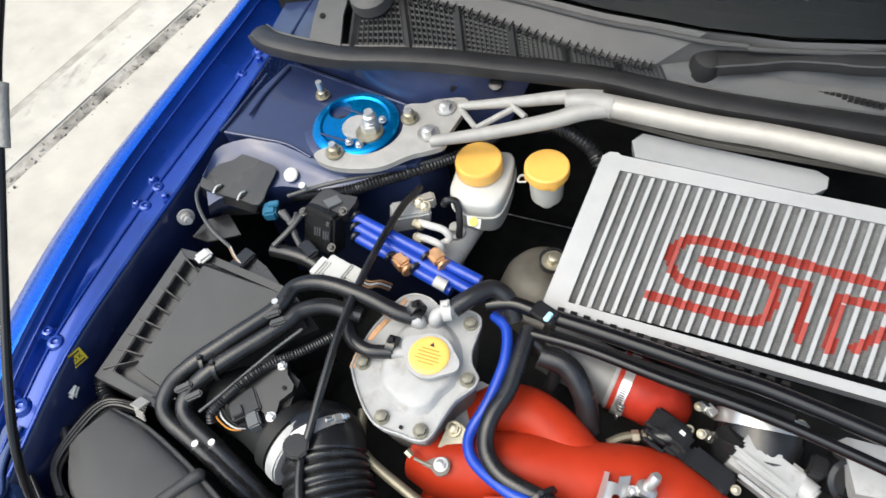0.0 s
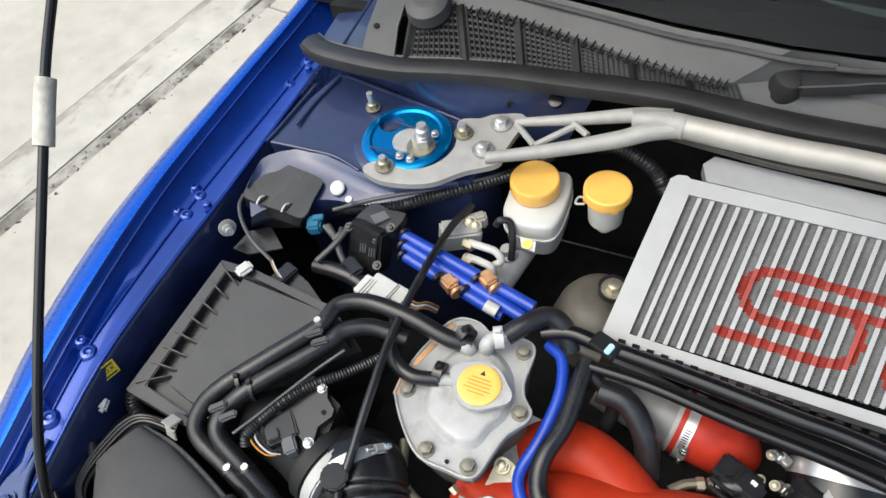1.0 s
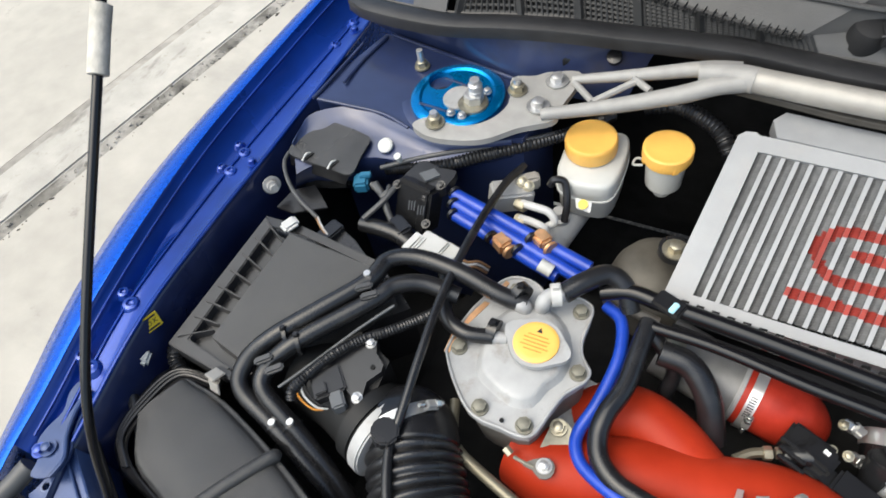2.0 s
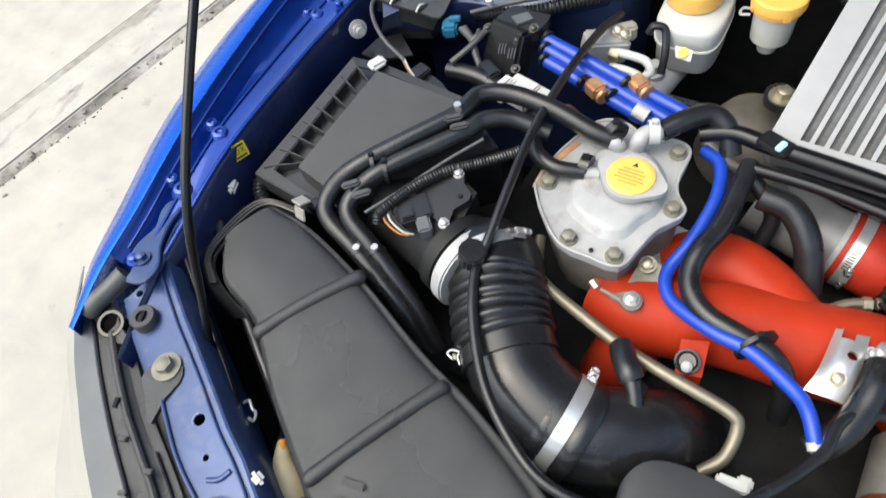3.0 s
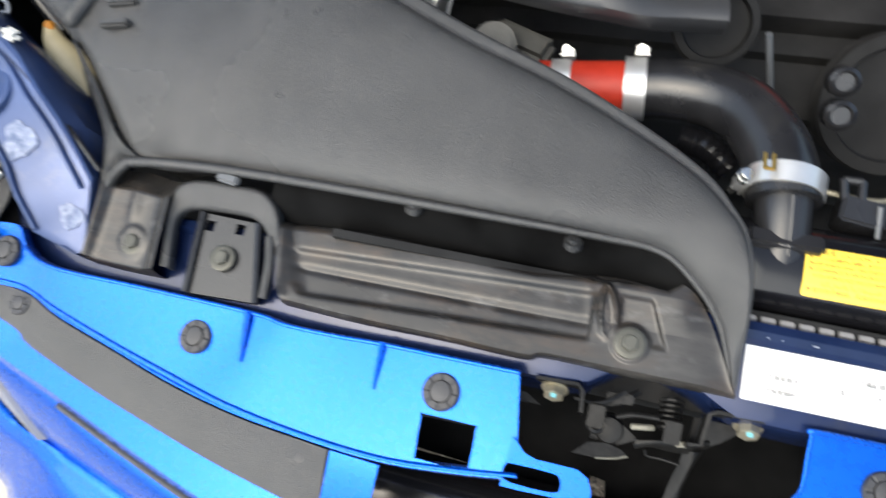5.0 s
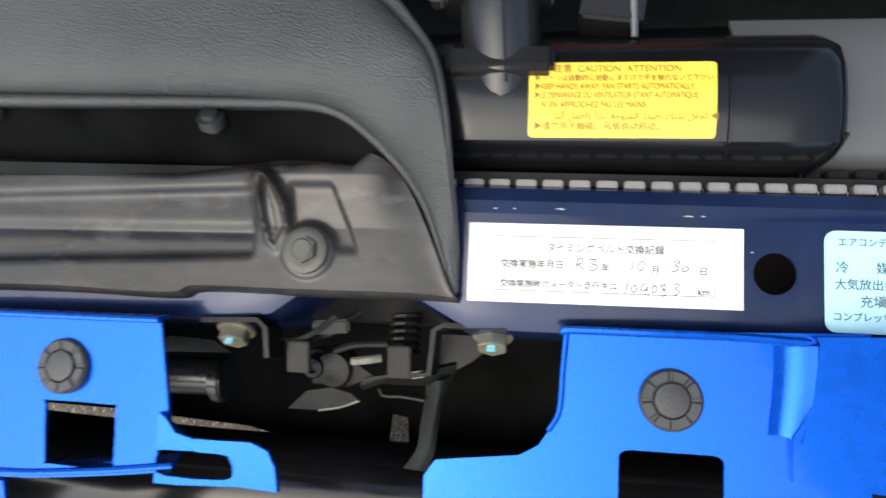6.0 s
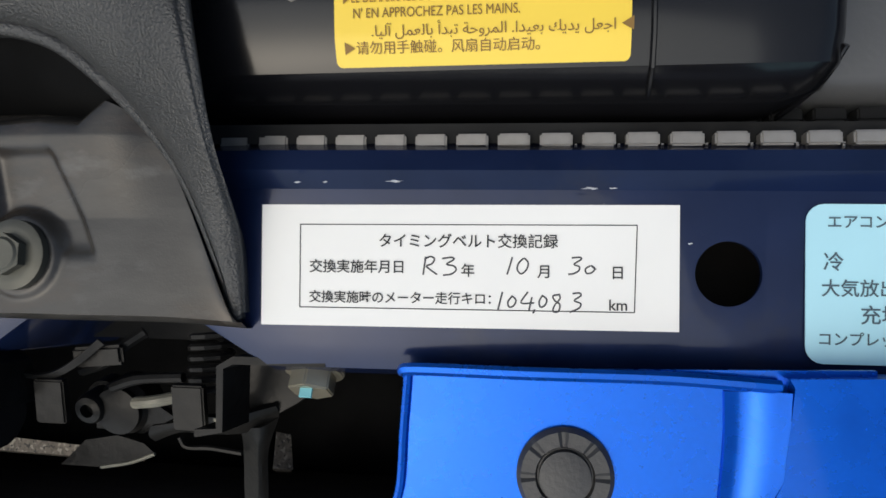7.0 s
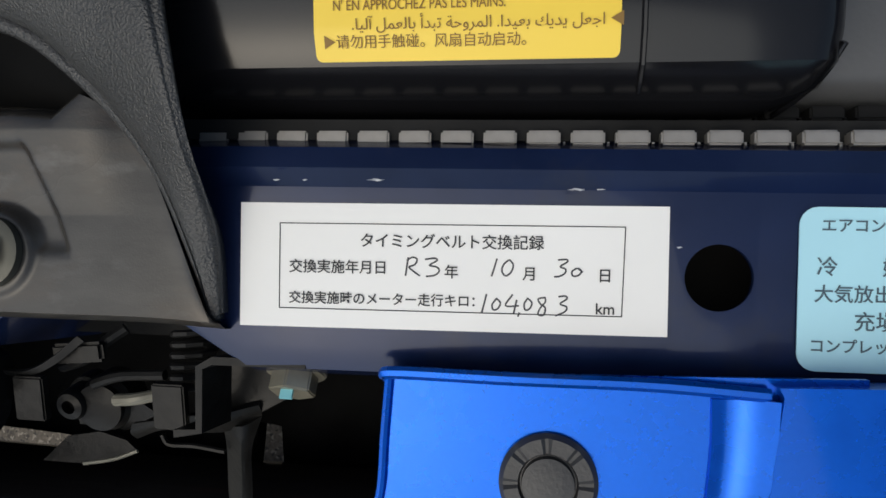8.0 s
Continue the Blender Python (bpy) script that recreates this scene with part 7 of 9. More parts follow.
for i in range(-1, nb + 1):
    u0 = 0.034 + pitch * i
    steps, bars = 110, bmesh.new()
    for k in range(steps if i >= 0 else 0):
        va, vb = 0.008 + 0.166 * k / steps, 0.008 + 0.166 * (k + 1) / steps
        ua, ub = u0 + skew(va), u0 + skew(vb)
        r = red_at((ua + ub) / 2 + 0.003, (va + vb) / 2)
        quad(bars, [(ua, va, -0.002), (ua + bw, va, -0.002), (ub + bw, vb, -0.002), (ub, vb, -0.002)], r)
        quad(bars, [(ua, va, -0.012), (ua, va, -0.002), (ub, vb, -0.002), (ub, vb, -0.012)], False)
        quad(bars, [(ua + bw, va, -0.002), (ua + bw, va, -0.012), (ub + bw, vb, -0.012), (ub + bw, vb, -0.002)], False)
    if i >= 0:
        part("core_bar", bars, [FRAMEALU, REDPAINT], inter)
    zig = 58
    for k in range(zig * 2):
        va, vb = 0.008 + 0.166 * k / (zig * 2), 0.008 + 0.166 * (k + 1) / (zig * 2)
        ha, hb = (-0.0021, -0.0056)[k % 2], (-0.0056, -0.0021)[k % 2]
        ua, ub = u0 + skew(va) + 0.0062, u0 + skew(vb) + bw
        w = pitch - bw
        r, r2 = (red_at((ua + ub) / 2 + w * f, (va + vb) / 2) for f in (0.25, 0.75))
        jog = 0.0012 * (-1) ** k
        quad(fins, [(ua, va, ha), (ua + w / 2, va + jog, ha), (ub + w / 2, vb - jog, hb), (ub, vb, hb)], r)
        quad(fins, [(ua + w / 2, va + jog, ha), (ua + w, va, ha), (ub + w, vb, hb), (ub + w / 2, vb - jog, hb)], r2)
part("fin_matrix", fins, [FINS, REDPAINT], inter, "grey zigzag fins")

for k in range(17):
    u, v = V((*(0.022, -0.003), 0)).lerp(V((*(0.261, -0.019), 0)), k / 16).xy
    part("rail_notch", box(ic(u, v, 0.002), (0.0075, 0.004, 0.006)), DARK, inter)
# ---------------------------------------------------------------- strut brace
brace = thing("strut_brace", "cast and tubular aluminium strut tower brace", "strut brace")
ring = thing("strut_mount", "blue anodised strut top mount", "strut mount")
mc = V((-0.546, 0.766, 0.826))
bm = lathe(tuple(mc), [(0.058, -0.01), (0.0585, 0.002), (0.054, 0.0055), (0.047, 0.006), (0.044, 0.0035), (0.03, 0.0035)], sides=56)
mount = part("top_plate", bm, ANODISED, ring, "blue anodised alloy plate")
cut(mount, cyl((-0.576, 0.782, 0.800), 0.0155, 0.06, sides=32))
part("sliding_plate", cyl((-0.539, 0.759, 0.828), 0.021, 0.004, sides=28), CAST, ring, bevel=0.0006)
part("centre_washer", cyl((-0.518, 0.752, 0.831), 0.0185, 0.004, sides=32), ZINC, ring, bevel=0.0006)
part("centre_nut", cyl((-0.518, 0.756, 0.834), 0.0125, 0.012, sides=6), STEEL, ring, bevel=0.0008)
part("damper_stem", lathe((-0.515, 0.757, 0.845), [(0.009, 0), (0.009, 0.006), (0.0085, 0.0065), (0.0085, 0.014), (0.006, 0.016), (0.006, 0.021)], sides=14), STEEL, ring)
for p in ((-0.537, 0.729, 0.832), (-0.522, 0.728, 0.832), (-0.510, 0.776, 0.832)):
    bolt(ring, p, 0.0045, STEEL, washer=1.2, name="cap_screw")
for a, b in (((-0.570, 0.784, 0.834), (-0.530, 0.777, 0.834)), ((-0.581, 0.733, 0.834), (-0.541, 0.729, 0.834))):
    part("groove", tube([a, b], 0.0014, 6, 1), NAVY, mount)
part("stud", cyl((-0.615, 0.805, 0.826), 0.0042, 0.026, sides=14), STEEL, ring)
bolt(ring, (-0.615, 0.805, 0.826), 0.0075, ZINC, washer=1.35)
foot = [(-0.574, 0.699, 0.832), (-0.558, 0.714, 0.834), (-0.518, 0.711, 0.834), (-0.489, 0.729, 0.834), (-0.476, 0.761, 0.836), (-0.488, 0.802, 0.838), (-0.463, 0.814, 0.838), (-0.445, 0.824, 0.840), (-0.409, 0.830, 0.840), (-0.414, 0.772, 0.838), (-0.416, 0.749, 0.836), (-0.451, 0.727, 0.834), (-0.483, 0.700, 0.832), (-0.524, 0.689, 0.830), (-0.555, 0.689, 0.830)]
part("foot_plate", prism(smooth_outline(foot), 0.008), BRACEALU, brace, bevel=0.002)
for p in ((-0.547, 0.707, 0.834), (-0.473, 0.783, 0.838)):
    bolt(brace, p, 0.0085, ZINC, washer=1.4)
    part("stud", cyl((p[0], p[1], p[2]), 0.0045, 0.017, sides=12), STEEL, brace)
for p in ((-0.440, 0.764, 0.838), (-0.433, 0.809, 0.840)):
    bolt(brace, p, 0.008, STEEL)
part("upper_arm", tube([(-0.415, 0.815, 0.842), (-0.342, 0.819, 0.862), (-0.273, 0.823, 0.882), (-0.237, 0.825, 0.886)], lambda f: 0.0055 + 0.004 * f, 12), BRACEALU, brace)
part("lower_arm", tube([(-0.431, 0.750, 0.840), (-0.355, 0.776, 0.850), (-0.289, 0.793, 0.868), (-0.256, 0.804, 0.879), (-0.228, 0.811, 0.885)], lambda f: 0.007 + 0.004 * f, 14), BRACEALU, brace)
for a, b in (((-0.413, 0.811, 0.842), (-0.380, 0.778, 0.848)), ((-0.380, 0.778, 0.848), (-0.339, 0.810, 0.862)), ((-0.344, 0.812, 0.862), (-0.322, 0.797, 0.862))):
    part("web", tube([a, b], 0.004, 8, 1), BRACEALU, brace)
part("bar_joint", tube([(-0.277, 0.813, 0.884), (-0.247, 0.816, 0.886), (-0.221, 0.813, 0.886)], lambda f: 0.010 + 0.004 * f, 20), BRACEALU, brace)
part("bar", tube([(-0.224, 0.814, 0.886), (-0.115, 0.806, 0.888), (-0.030, 0.803, 0.890), (0.25, 0.78, 0.893)], 0.0132, 24), BARE, brace, "satin aluminium tube")

# ---------------------------------------------------------------- brake and clutch reservoirs
brake = thing("brake_reservoir", "milky brake fluid reservoir with a yellow cap", "reservoir")
bt = smooth_outline([(-0.402, 0.723, 0.786), (-0.406, 0.747, 0.786), (-0.405, 0.780, 0.786), (-0.377, 0.797, 0.786), (-0.349, 0.806, 0.786), (-0.337, 0.794, 0.786), (-0.333, 0.763, 0.786), (-0.334, 0.726, 0.786), (-0.347, 0.711, 0.786), (-0.386, 0.709, 0.786)], 3)
bm_ = sum((V(p) for p in bt), Vector()) / len(bt)
def bring(k, dz):
    return [(bm_.x + (x - bm_.x) * k, bm_.y + (y - bm_.y) * k, z + dz) for x, y, z in bt]


part("body", loft([bring(0.86, -0.062), bring(0.93, -0.058), bring(0.95, -0.03), bring(1.0, -0.026), bring(1.0, -0.006), bring(0.97, -0.002), bring(0.9, 0.0)]), MILKY, brake, smooth=0.8)
part("seam_ridge", loft([bring(1.0, -0.0275), bring(1.035, -0.027), bring(1.035, -0.0245), bring(1.0, -0.024)]), MILKY, brake)
def knurled(c, r, h, n=44):
    """A screw cap with a ribbed rim."""
    def ring(k, z):
        return [(c.x + r * k * (1 + 0.0035 * math.cos(n * a)) * math.cos(a), c.y + r * k * (1 + 0.0035 * math.cos(n * a)) * math.sin(a), c.z + z) for a in (2 * math.pi * i / (n * 4) for i in range(n * 4))]
    return loft([ring(0.97, 0.0), ring(1.0, h * 0.08), ring(1.0, h * 0.78), ring(0.985, h * 0.9), ring(0.94, h * 0.98), ring(0.88, h), ring(0.84, h * 0.985), ring(0.4, h * 0.985)])


bc = V((-0.375, 0.764, 0.788))
part("cap", knurled(bc, 0.0305, 0.021), YELLOW, brake, "yellow screw cap")
part("cylinder", tube([(-0.396, 0.656, 0.700), (-0.388, 0.691, 0.705), (-0.378, 0.738, 0.710)], 0.017, 18), CAST, brake)
part("outlet_boss", lathe((-0.390, 0.704, 0.710), [(0.012, 0), (0.012, 0.018), (0.007, 0.02), (0.007, 0.03)], (-0.1, -0.1, 1), 16), CAST, brake)
part("level_mark", prism([(-0.371, 0.697, 0.776), (-0.351, 0.696, 0.776), (-0.350, 0.687, 0.768), (-0.367, 0.689, 0.768)], 0.001), GREYPLASTIC, brake)
part("level_window", cyl((-0.360, 0.692, 0.773), 0.006, 0.0014, (0, -0.5, 1), 8), LABELYELLOW, brake)
part("hose_stub", tube([(-0.403, 0.702, 0.780), (-0.399, 0.705, 0.788), (-0.387, 0.707, 0.785), (-0.380, 0.694, 0.765), (-0.379, 0.683, 0.745)], 0.0045, 10), RUBBER, brake)
clu = thing("clutch_reservoir", "small milky clutch reservoir with a yellow cap", "reservoir")
cc = V((-0.290, 0.779, 0.790))
part("cap", knurled(cc, 0.0285, 0.014), YELLOW, clu, "yellow cap")
part("cap_skirt", knurled(cc - Vector((0, 0, 0.005)), 0.0262, 0.006), YELLOW, clu)
for a in (0.5, 2.1, 3.7, 5.3):
    part("cap_tab", box((cc.x + 0.0272 * math.cos(a), cc.y + 0.0272 * math.sin(a), cc.z - 0.001), (0.003, 0.008, 0.007), (0, 0, math.degrees(a))), YELLOW, clu, bevel=0.0008)
part("hose_ear", tube([(cc.x - 0.024, cc.y - 0.012, cc.z - 0.012), (cc.x - 0.034, cc.y - 0.014, cc.z - 0.012), (cc.x - 0.034, cc.y - 0.004, cc.z - 0.012), (cc.x - 0.026, cc.y - 0.002, cc.z - 0.012)], 0.0015, 6), MILKY, clu)
part("body", lathe(tuple(cc - Vector((0, 0, 0.05))), [(0.01, -0.012), (0.012, 0.0), (0.021, 0.006), (0.0235, 0.05)], sides=30), MILKY, clu)

# ---------------------------------------------------------------- hoses, cables and rod
def hose(name, label, points, r, material=None, category="hose", piece="tube", **kw):
    t = thing(name, label, category)
    part(piece, tube(points, r, 14, 8, **kw), material or RUBBER, t)
    return t


twin = hose("coolant_hose", "black rubber coolant hose over the air filter box", [(-0.367, 0.537, 0.788), (-0.394, 0.534, 0.795), (-0.441, 0.539, 0.805), (-0.488, 0.538, 0.810), (-0.516, 0.523, 0.812), (-0.523, 0.493, 0.812), (-0.557, 0.445, 0.808), (-0.591, 0.402, 0.800), (-0.610, 0.375, 0.785), (-0.606, 0.350, 0.770), (-0.559, 0.333, 0.752), (-0.501, 0.311, 0.720), (-0.469, 0.297, 0.680)], 0.0095)
hose("coolant_hose", "black rubber coolant hose over the air filter box", [(-0.435, 0.520, 0.790), (-0.472, 0.516, 0.800), (-0.498, 0.500, 0.805), (-0.511, 0.476, 0.805), (-0.564, 0.406, 0.800), (-0.584, 0.374, 0.785), (-0.578, 0.355, 0.775), (-0.540, 0.340, 0.755), (-0.494, 0.321, 0.720), (-0.459, 0.302, 0.680)], 0.0095)
hose("coolant_hose", "black rubber hose on the header tank", [(-0.384, 0.490, 0.787), (-0.411, 0.483, 0.790), (-0.435, 0.492, 0.790), (-0.452, 0.517, 0.785), (-0.469, 0.551, 0.770)], 0.008)
hose("coolant_hose", "thick black rubber hose behind the header tank", [(-0.334, 0.554, 0.800), (-0.319, 0.572, 0.803), (-0.301, 0.591, 0.800), (-0.282, 0.589, 0.790), (-0.271, 0.576, 0.770)], 0.0105)
hose("breather_hose", "black rubber hose beside the intercooler", [(-0.303, 0.578, 0.785), (-0.274, 0.585, 0.790), (-0.240, 0.582, 0.790), (-0.163, 0.578, 0.788), (-0.058, 0.570, 0.785), (0.022, 0.564, 0.782), (0.25, 0.53, 0.77)], 0.0085, GLOSS)
carrier = thing("pipe_carrier", "black plate between the pipes along the intercooler", "bracket")
part("plate", thicken(sheet([(-0.229, 0.574, 0.776), (-0.105, 0.565, 0.776), (0.026, 0.554, 0.772)], [(-0.229, 0.564, 0.776), (-0.104, 0.555, 0.776), (0.026, 0.545, 0.772)]), 0.003), SATIN, carrier)
part("brass_clip", box((-0.115, 0.571, 0.742), (0.012, 0.008, 0.005), (0, 0, -18)), DULLBOLT, carrier, "dull brass clip", bevel=0.001)
bolt(carrier, (-0.115, 0.571, 0.745), 0.0035, DULLBOLT, (0, -0.3, 1), 1.3)
part("end_clip", box((-0.236, 0.579, 0.797), (0.03, 0.02, 0.008), (0, 0, -20)), SATIN, carrier, bevel=0.002)
part("end_clip", box((-0.231, 0.573, 0.803), (0.006, 0.012, 0.004), (0, 0, -20)), LABELBLUE, carrier, "pale blue clip tag", bevel=0.001)
hose("vacuum_hose", "bright blue silicone vacuum hose", [(-0.296, 0.577, 0.765), (-0.276, 0.562, 0.768), (-0.267, 0.525, 0.765), (-0.272, 0.477, 0.755), (-0.280, 0.447, 0.747), (-0.277, 0.428, 0.746), (-0.262, 0.412, 0.748), (-0.224, 0.395, 0.758), (-0.192, 0.389, 0.762), (-0.154, 0.374, 0.757), (-0.138, 0.364, 0.750), (-0.125, 0.345, 0.742)], 0.0063, BLUEHOSE)
hose("heater_hose", "thick black rubber hose beside the blue hose", [(-0.250, 0.567, 0.775), (-0.251, 0.541, 0.774), (-0.252, 0.494, 0.770), (-0.260, 0.464, 0.767), (-0.261, 0.443, 0.762), (-0.253, 0.423, 0.759), (-0.234, 0.4085, 0.758), (-0.208, 0.402, 0.758), (-0.184, 0.399, 0.755), (-0.166, 0.392, 0.746), (-0.155, 0.383, 0.725), (-0.151, 0.376, 0.690)], 0.0095)
hose("fuel_pipe", "black metal pipe along the intercooler", [(-0.246, 0.561, 0.778), (-0.185, 0.560, 0.778), (-0.103, 0.551, 0.776), (0.027, 0.539, 0.772), (0.25, 0.5, 0.76)], 0.006, GLOSS)
nz = thing("elbow_nozzle", "black plastic breather nozzle on the intake elbow", "nozzle")
part("stem", tube([(-0.255, 0.305, 0.745), (-0.261, 0.316, 0.752), (-0.267, 0.325, 0.757)], 0.0075, 14), SATIN, nz)
part("collar", cyl((-0.263, 0.321, 0.752), 0.010, 0.004, (0, 0.4, 1), 18), SATIN, nz, bevel=0.001)
part("elbow", tube([(-0.268, 0.326, 0.757), (-0.273, 0.331, 0.760), (-0.281, 0.341, 0.757), (-0.287, 0.352, 0.750)], 0.011, 14), RUBBER, nz)
wp = thing("wiring_connector", "white wiring plug beside the belt cover", "connector")
part("shell", box((-0.170, 0.284, 0.745), (0.025, 0.011, 0.011), (0, 0, 5)), MILKY, wp, bevel=0.002)
part("plug_nose", box((-0.162, 0.291, 0.742), (0.012, 0.010, 0.008), (0, 0, 5)), MILKY, wp, bevel=0.002)
hk = thing("spring_clip", "bright wire spring clip between duct and bellows", "clip")
part("loop", tube([(-0.415, 0.276, 0.752), (-0.421, 0.278, 0.754), (-0.418, 0.282, 0.756), (-0.411, 0.283, 0.756), (-0.411, 0.279, 0.754), (-0.406, 0.274, 0.752)], 0.0011, 8), STEEL, hk)
part("tongue", box((-0.415, 0.279, 0.750), (0.005, 0.008, 0.002), (0, 0, 30)), ZINC, hk, bevel=0.001)
tip = thing("hose_end", "white plastic tip in the blue hose", "plug")
part("tip", tube([(-0.126, 0.346, 0.742), (-0.123, 0.341, 0.740)], 0.0066, 14, 1), MILKY, tip)
hose("throttle_hose", "black rubber hose curving down by the throttle", [(-0.232, 0.547, 0.760), (-0.202, 0.545, 0.755), (-0.178, 0.527, 0.735), (-0.163, 0.502, 0.700)], 0.013)
hose("steel_pipe", "dull olive steel pipe crossing the manifold", [(-0.405, 0.432, 0.740), (-0.393, 0.402, 0.742), (-0.379, 0.385, 0.745), (-0.338, 0.369, 0.748), (-0.282, 0.352, 0.750), (-0.234, 0.344, 0.750), (-0.190, 0.338, 0.748), (-0.180, 0.330, 0.742), (-0.181, 0.307, 0.730), (-0.193, 0.291, 0.720)], 0.0055, PIPE, "pipe")
cable = hose("control_cable", "long looped black sheathed control cable", [(-0.443, 0.722, 0.780), (-0.452, 0.682, 0.785), (-0.451, 0.593, 0.800), (-0.444, 0.505, 0.810), (-0.435, 0.436, 0.808), (-0.427, 0.373, 0.798), (-0.430, 0.362, 0.792), (-0.409, 0.313, 0.790), (-0.371, 0.261, 0.785), (-0.327, 0.227, 0.780), (-0.288, 0.212, 0.775), (-0.240, 0.218, 0.770), (-0.185, 0.245, 0.770), (-0.150, 0.282, 0.768), (-0.122, 0.330, 0.760), (-0.104, 0.379, 0.750), (0.0, 0.42, 0.73)], 0.0047, category="cable")
part("collar", cyl((-0.436, 0.359, 0.786), 0.014, 0.018, (0.2, 0, 1), 8), RUBBER, cable, bevel=0.002)
def tie(at, axis, r, name="cable_tie", label="black plastic cable tie", material=None):
    t = thing(name, label, "tie")
    d = V(axis).normalized()
    part("strap", lathe(tuple(V(at) - d * 0.002), [(r, 0), (r + 0.001, 0), (r + 0.001, 0.004), (r, 0.004)], axis, 20), material or RUBBER, t)
    part("lock", box(tuple(V(at) + Vector((0, 0, r + 0.002))), (0.005, 0.005, 0.005), (0, 0, 30)), material or RUBBER, t, bevel=0.0006)
    return t


tie((-0.577, 0.410, 0.800), (0.8, 0.55, 0), 0.0125)
tie((-0.561, 0.409, 0.798), (0.8, 0.55, 0), 0.0125)
tie((-0.190, 0.399, 0.757), (0.7, -0.6, 0), 0.018, label="black cable tie round the blue hose")
for p, ax in (((-0.523, 0.494, 0.812), (0.8, 0.6, 0)), ((-0.559, 0.333, 0.752), (0.7, -0.7, -0.2)), ((-0.540, 0.340, 0.755), (0.7, -0.7, -0.2))):
    t = thing("hose_clip", "small bright steel spring hose clip", "clip")
    part("band", lathe(tuple(V(p) - V(ax).normalized() * 0.003), [(0.0096, 0), (0.0105, 0), (0.0105, 0.006), (0.0096, 0.006)], ax, 20), RUBBER, t)
    part("screw", cyl((p[0], p[1], p[2] + 0.0095), 0.0038, 0.003, sides=10), STEEL, t)
for p, ax in (((-0.375, 0.543, 0.795), (0.6, -0.35, 0)), ((-0.386, 0.497, 0.788), (1, 0, 0)), ((-0.340, 0.549, 0.802), (0.8, 0.4, 0))):
    t = thing("hose_clip", "dull spring clip on the tank hose", "clip")
    part("band", lathe(tuple(V(p) - V(ax).normalized() * 0.005), [(0.0105, 0), (0.0118, 0), (0.0118, 0.01), (0.0105, 0.01)], ax, 22), SATIN if p[0] < -0.36 else GREYPLASTIC, t)
    part("tang", box((p[0], p[1], p[2] + 0.0125), (0.006, 0.005, 0.007), (0, 0, 20)), SATIN if p[0] < -0.36 else GREYPLASTIC, t)
rod = thing("bonnet_prop_rod", "black bonnet prop rod with a grey foam sleeve", "prop rod")
part("rod", tube([(-0.633, 0.168, 0.728), (-0.6345, 0.206, 0.805), (-0.636, 0.244, 0.882), (-0.652, 0.306, 0.945), (-0.695, 0.463, 1.068), (-0.706, 0.51, 1.107), (-0.70, 0.56, 1.16), (-0.66, 0.70, 1.33), (-0.62, 0.852, 1.512)], 0.0042, 12, 4), GLOSS, rod)
part("sleeve", tube([(-0.6935, 0.460, 1.066), (-0.7, 0.484, 1.0855), (-0.704, 0.503, 1.101)], 0.0085, 16, 2), mat("beige_foam", (0.5, 0.475, 0.42), 0.9, 0, 0.25, 120, 0.7, 260, spec=0.1), rod, "pale grey-beige foam sleeve")
for k, (a, b) in enumerate((((-0.505, 0.651, 0.785), (-0.326, 0.616, 0.765)), ((-0.500, 0.640, 0.782), (-0.334, 0.602, 0.762)), ((-0.497, 0.630, 0.775), (-0.357, 0.598, 0.758)))):
    h = hose("vacuum_hose", "short blue silicone vacuum hose on the solenoid", [a, tuple((V(a) + V(b)) / 2), b], 0.0075, BLUEHOSE)
for p in ((-0.426, 0.611, 0.772), (-0.385, 0.627, 0.776)):
    t = thing("hose_clip", "copper-coloured knurled hose union", "clip")
    part("union", box(p, (0.021, 0.017, 0.018), (0, 0, -32)), BRASSY, t, bevel=0.003)
    part("collar", cyl(V(p) + V((0.011, -0.007, 0)), 0.0092, 0.004, (0.85, -0.52, 0), 18), BRASSY, t, bevel=0.0008)
for p in ((-0.503, 0.652, 0.787), (-0.499, 0.638, 0.784), (-0.495, 0.628, 0.778), (-0.442, 0.614, 0.775), (-0.408, 0.609, 0.772), (-0.398, 0.625, 0.778)):
    t = thing("hose_band", "black rubber band on a blue hose", "band")
    part("band", cyl(p, 0.0082, 0.004, (0.85, -0.55, -0.05), 18), RUBBER, t)
part("tip", tube([(-0.377, 0.598, 0.772), (-0.362, 0.596, 0.768)], 0.0075, 12, 1), MILKY, thing("hose_end", "white plastic tip of a blue hose", "plug"))
sol = thing("solenoid_valve", "black plastic solenoid valve block", "valve")
part("block", box((-0.543, 0.633, 0.772), (0.05, 0.03, 0.06), (-25, 0, -12)), SATIN, sol, bevel=0.004)
part("top_plate", prism(smooth_outline([(-0.565, 0.637, 0.800), (-0.557, 0.665, 0.802), (-0.547, 0.673, 0.803), (-0.527, 0.668, 0.803), (-0.506, 0.670, 0.802), (-0.508, 0.651, 0.800), (-0.514, 0.640, 0.798), (-0.551, 0.637, 0.798)], 2), 0.012), SATIN, sol, bevel=0.002)
part("top_patch", prism([(-0.546, 0.652, 0.804), (-0.532, 0.664, 0.805), (-0.521, 0.657, 0.804), (-0.534, 0.644, 0.803)], 0.003), LAMPGREY, sol, bevel=0.001)
for p in ((-0.527, 0.628, 0.795), (-0.515, 0.646, 0.800), (-0.567, 0.633, 0.797), (-0.519, 0.605, 0.775)):
    bolt(sol, p, 0.0035, SATIN, (0, -0.4, 1), 1.6, "screw")
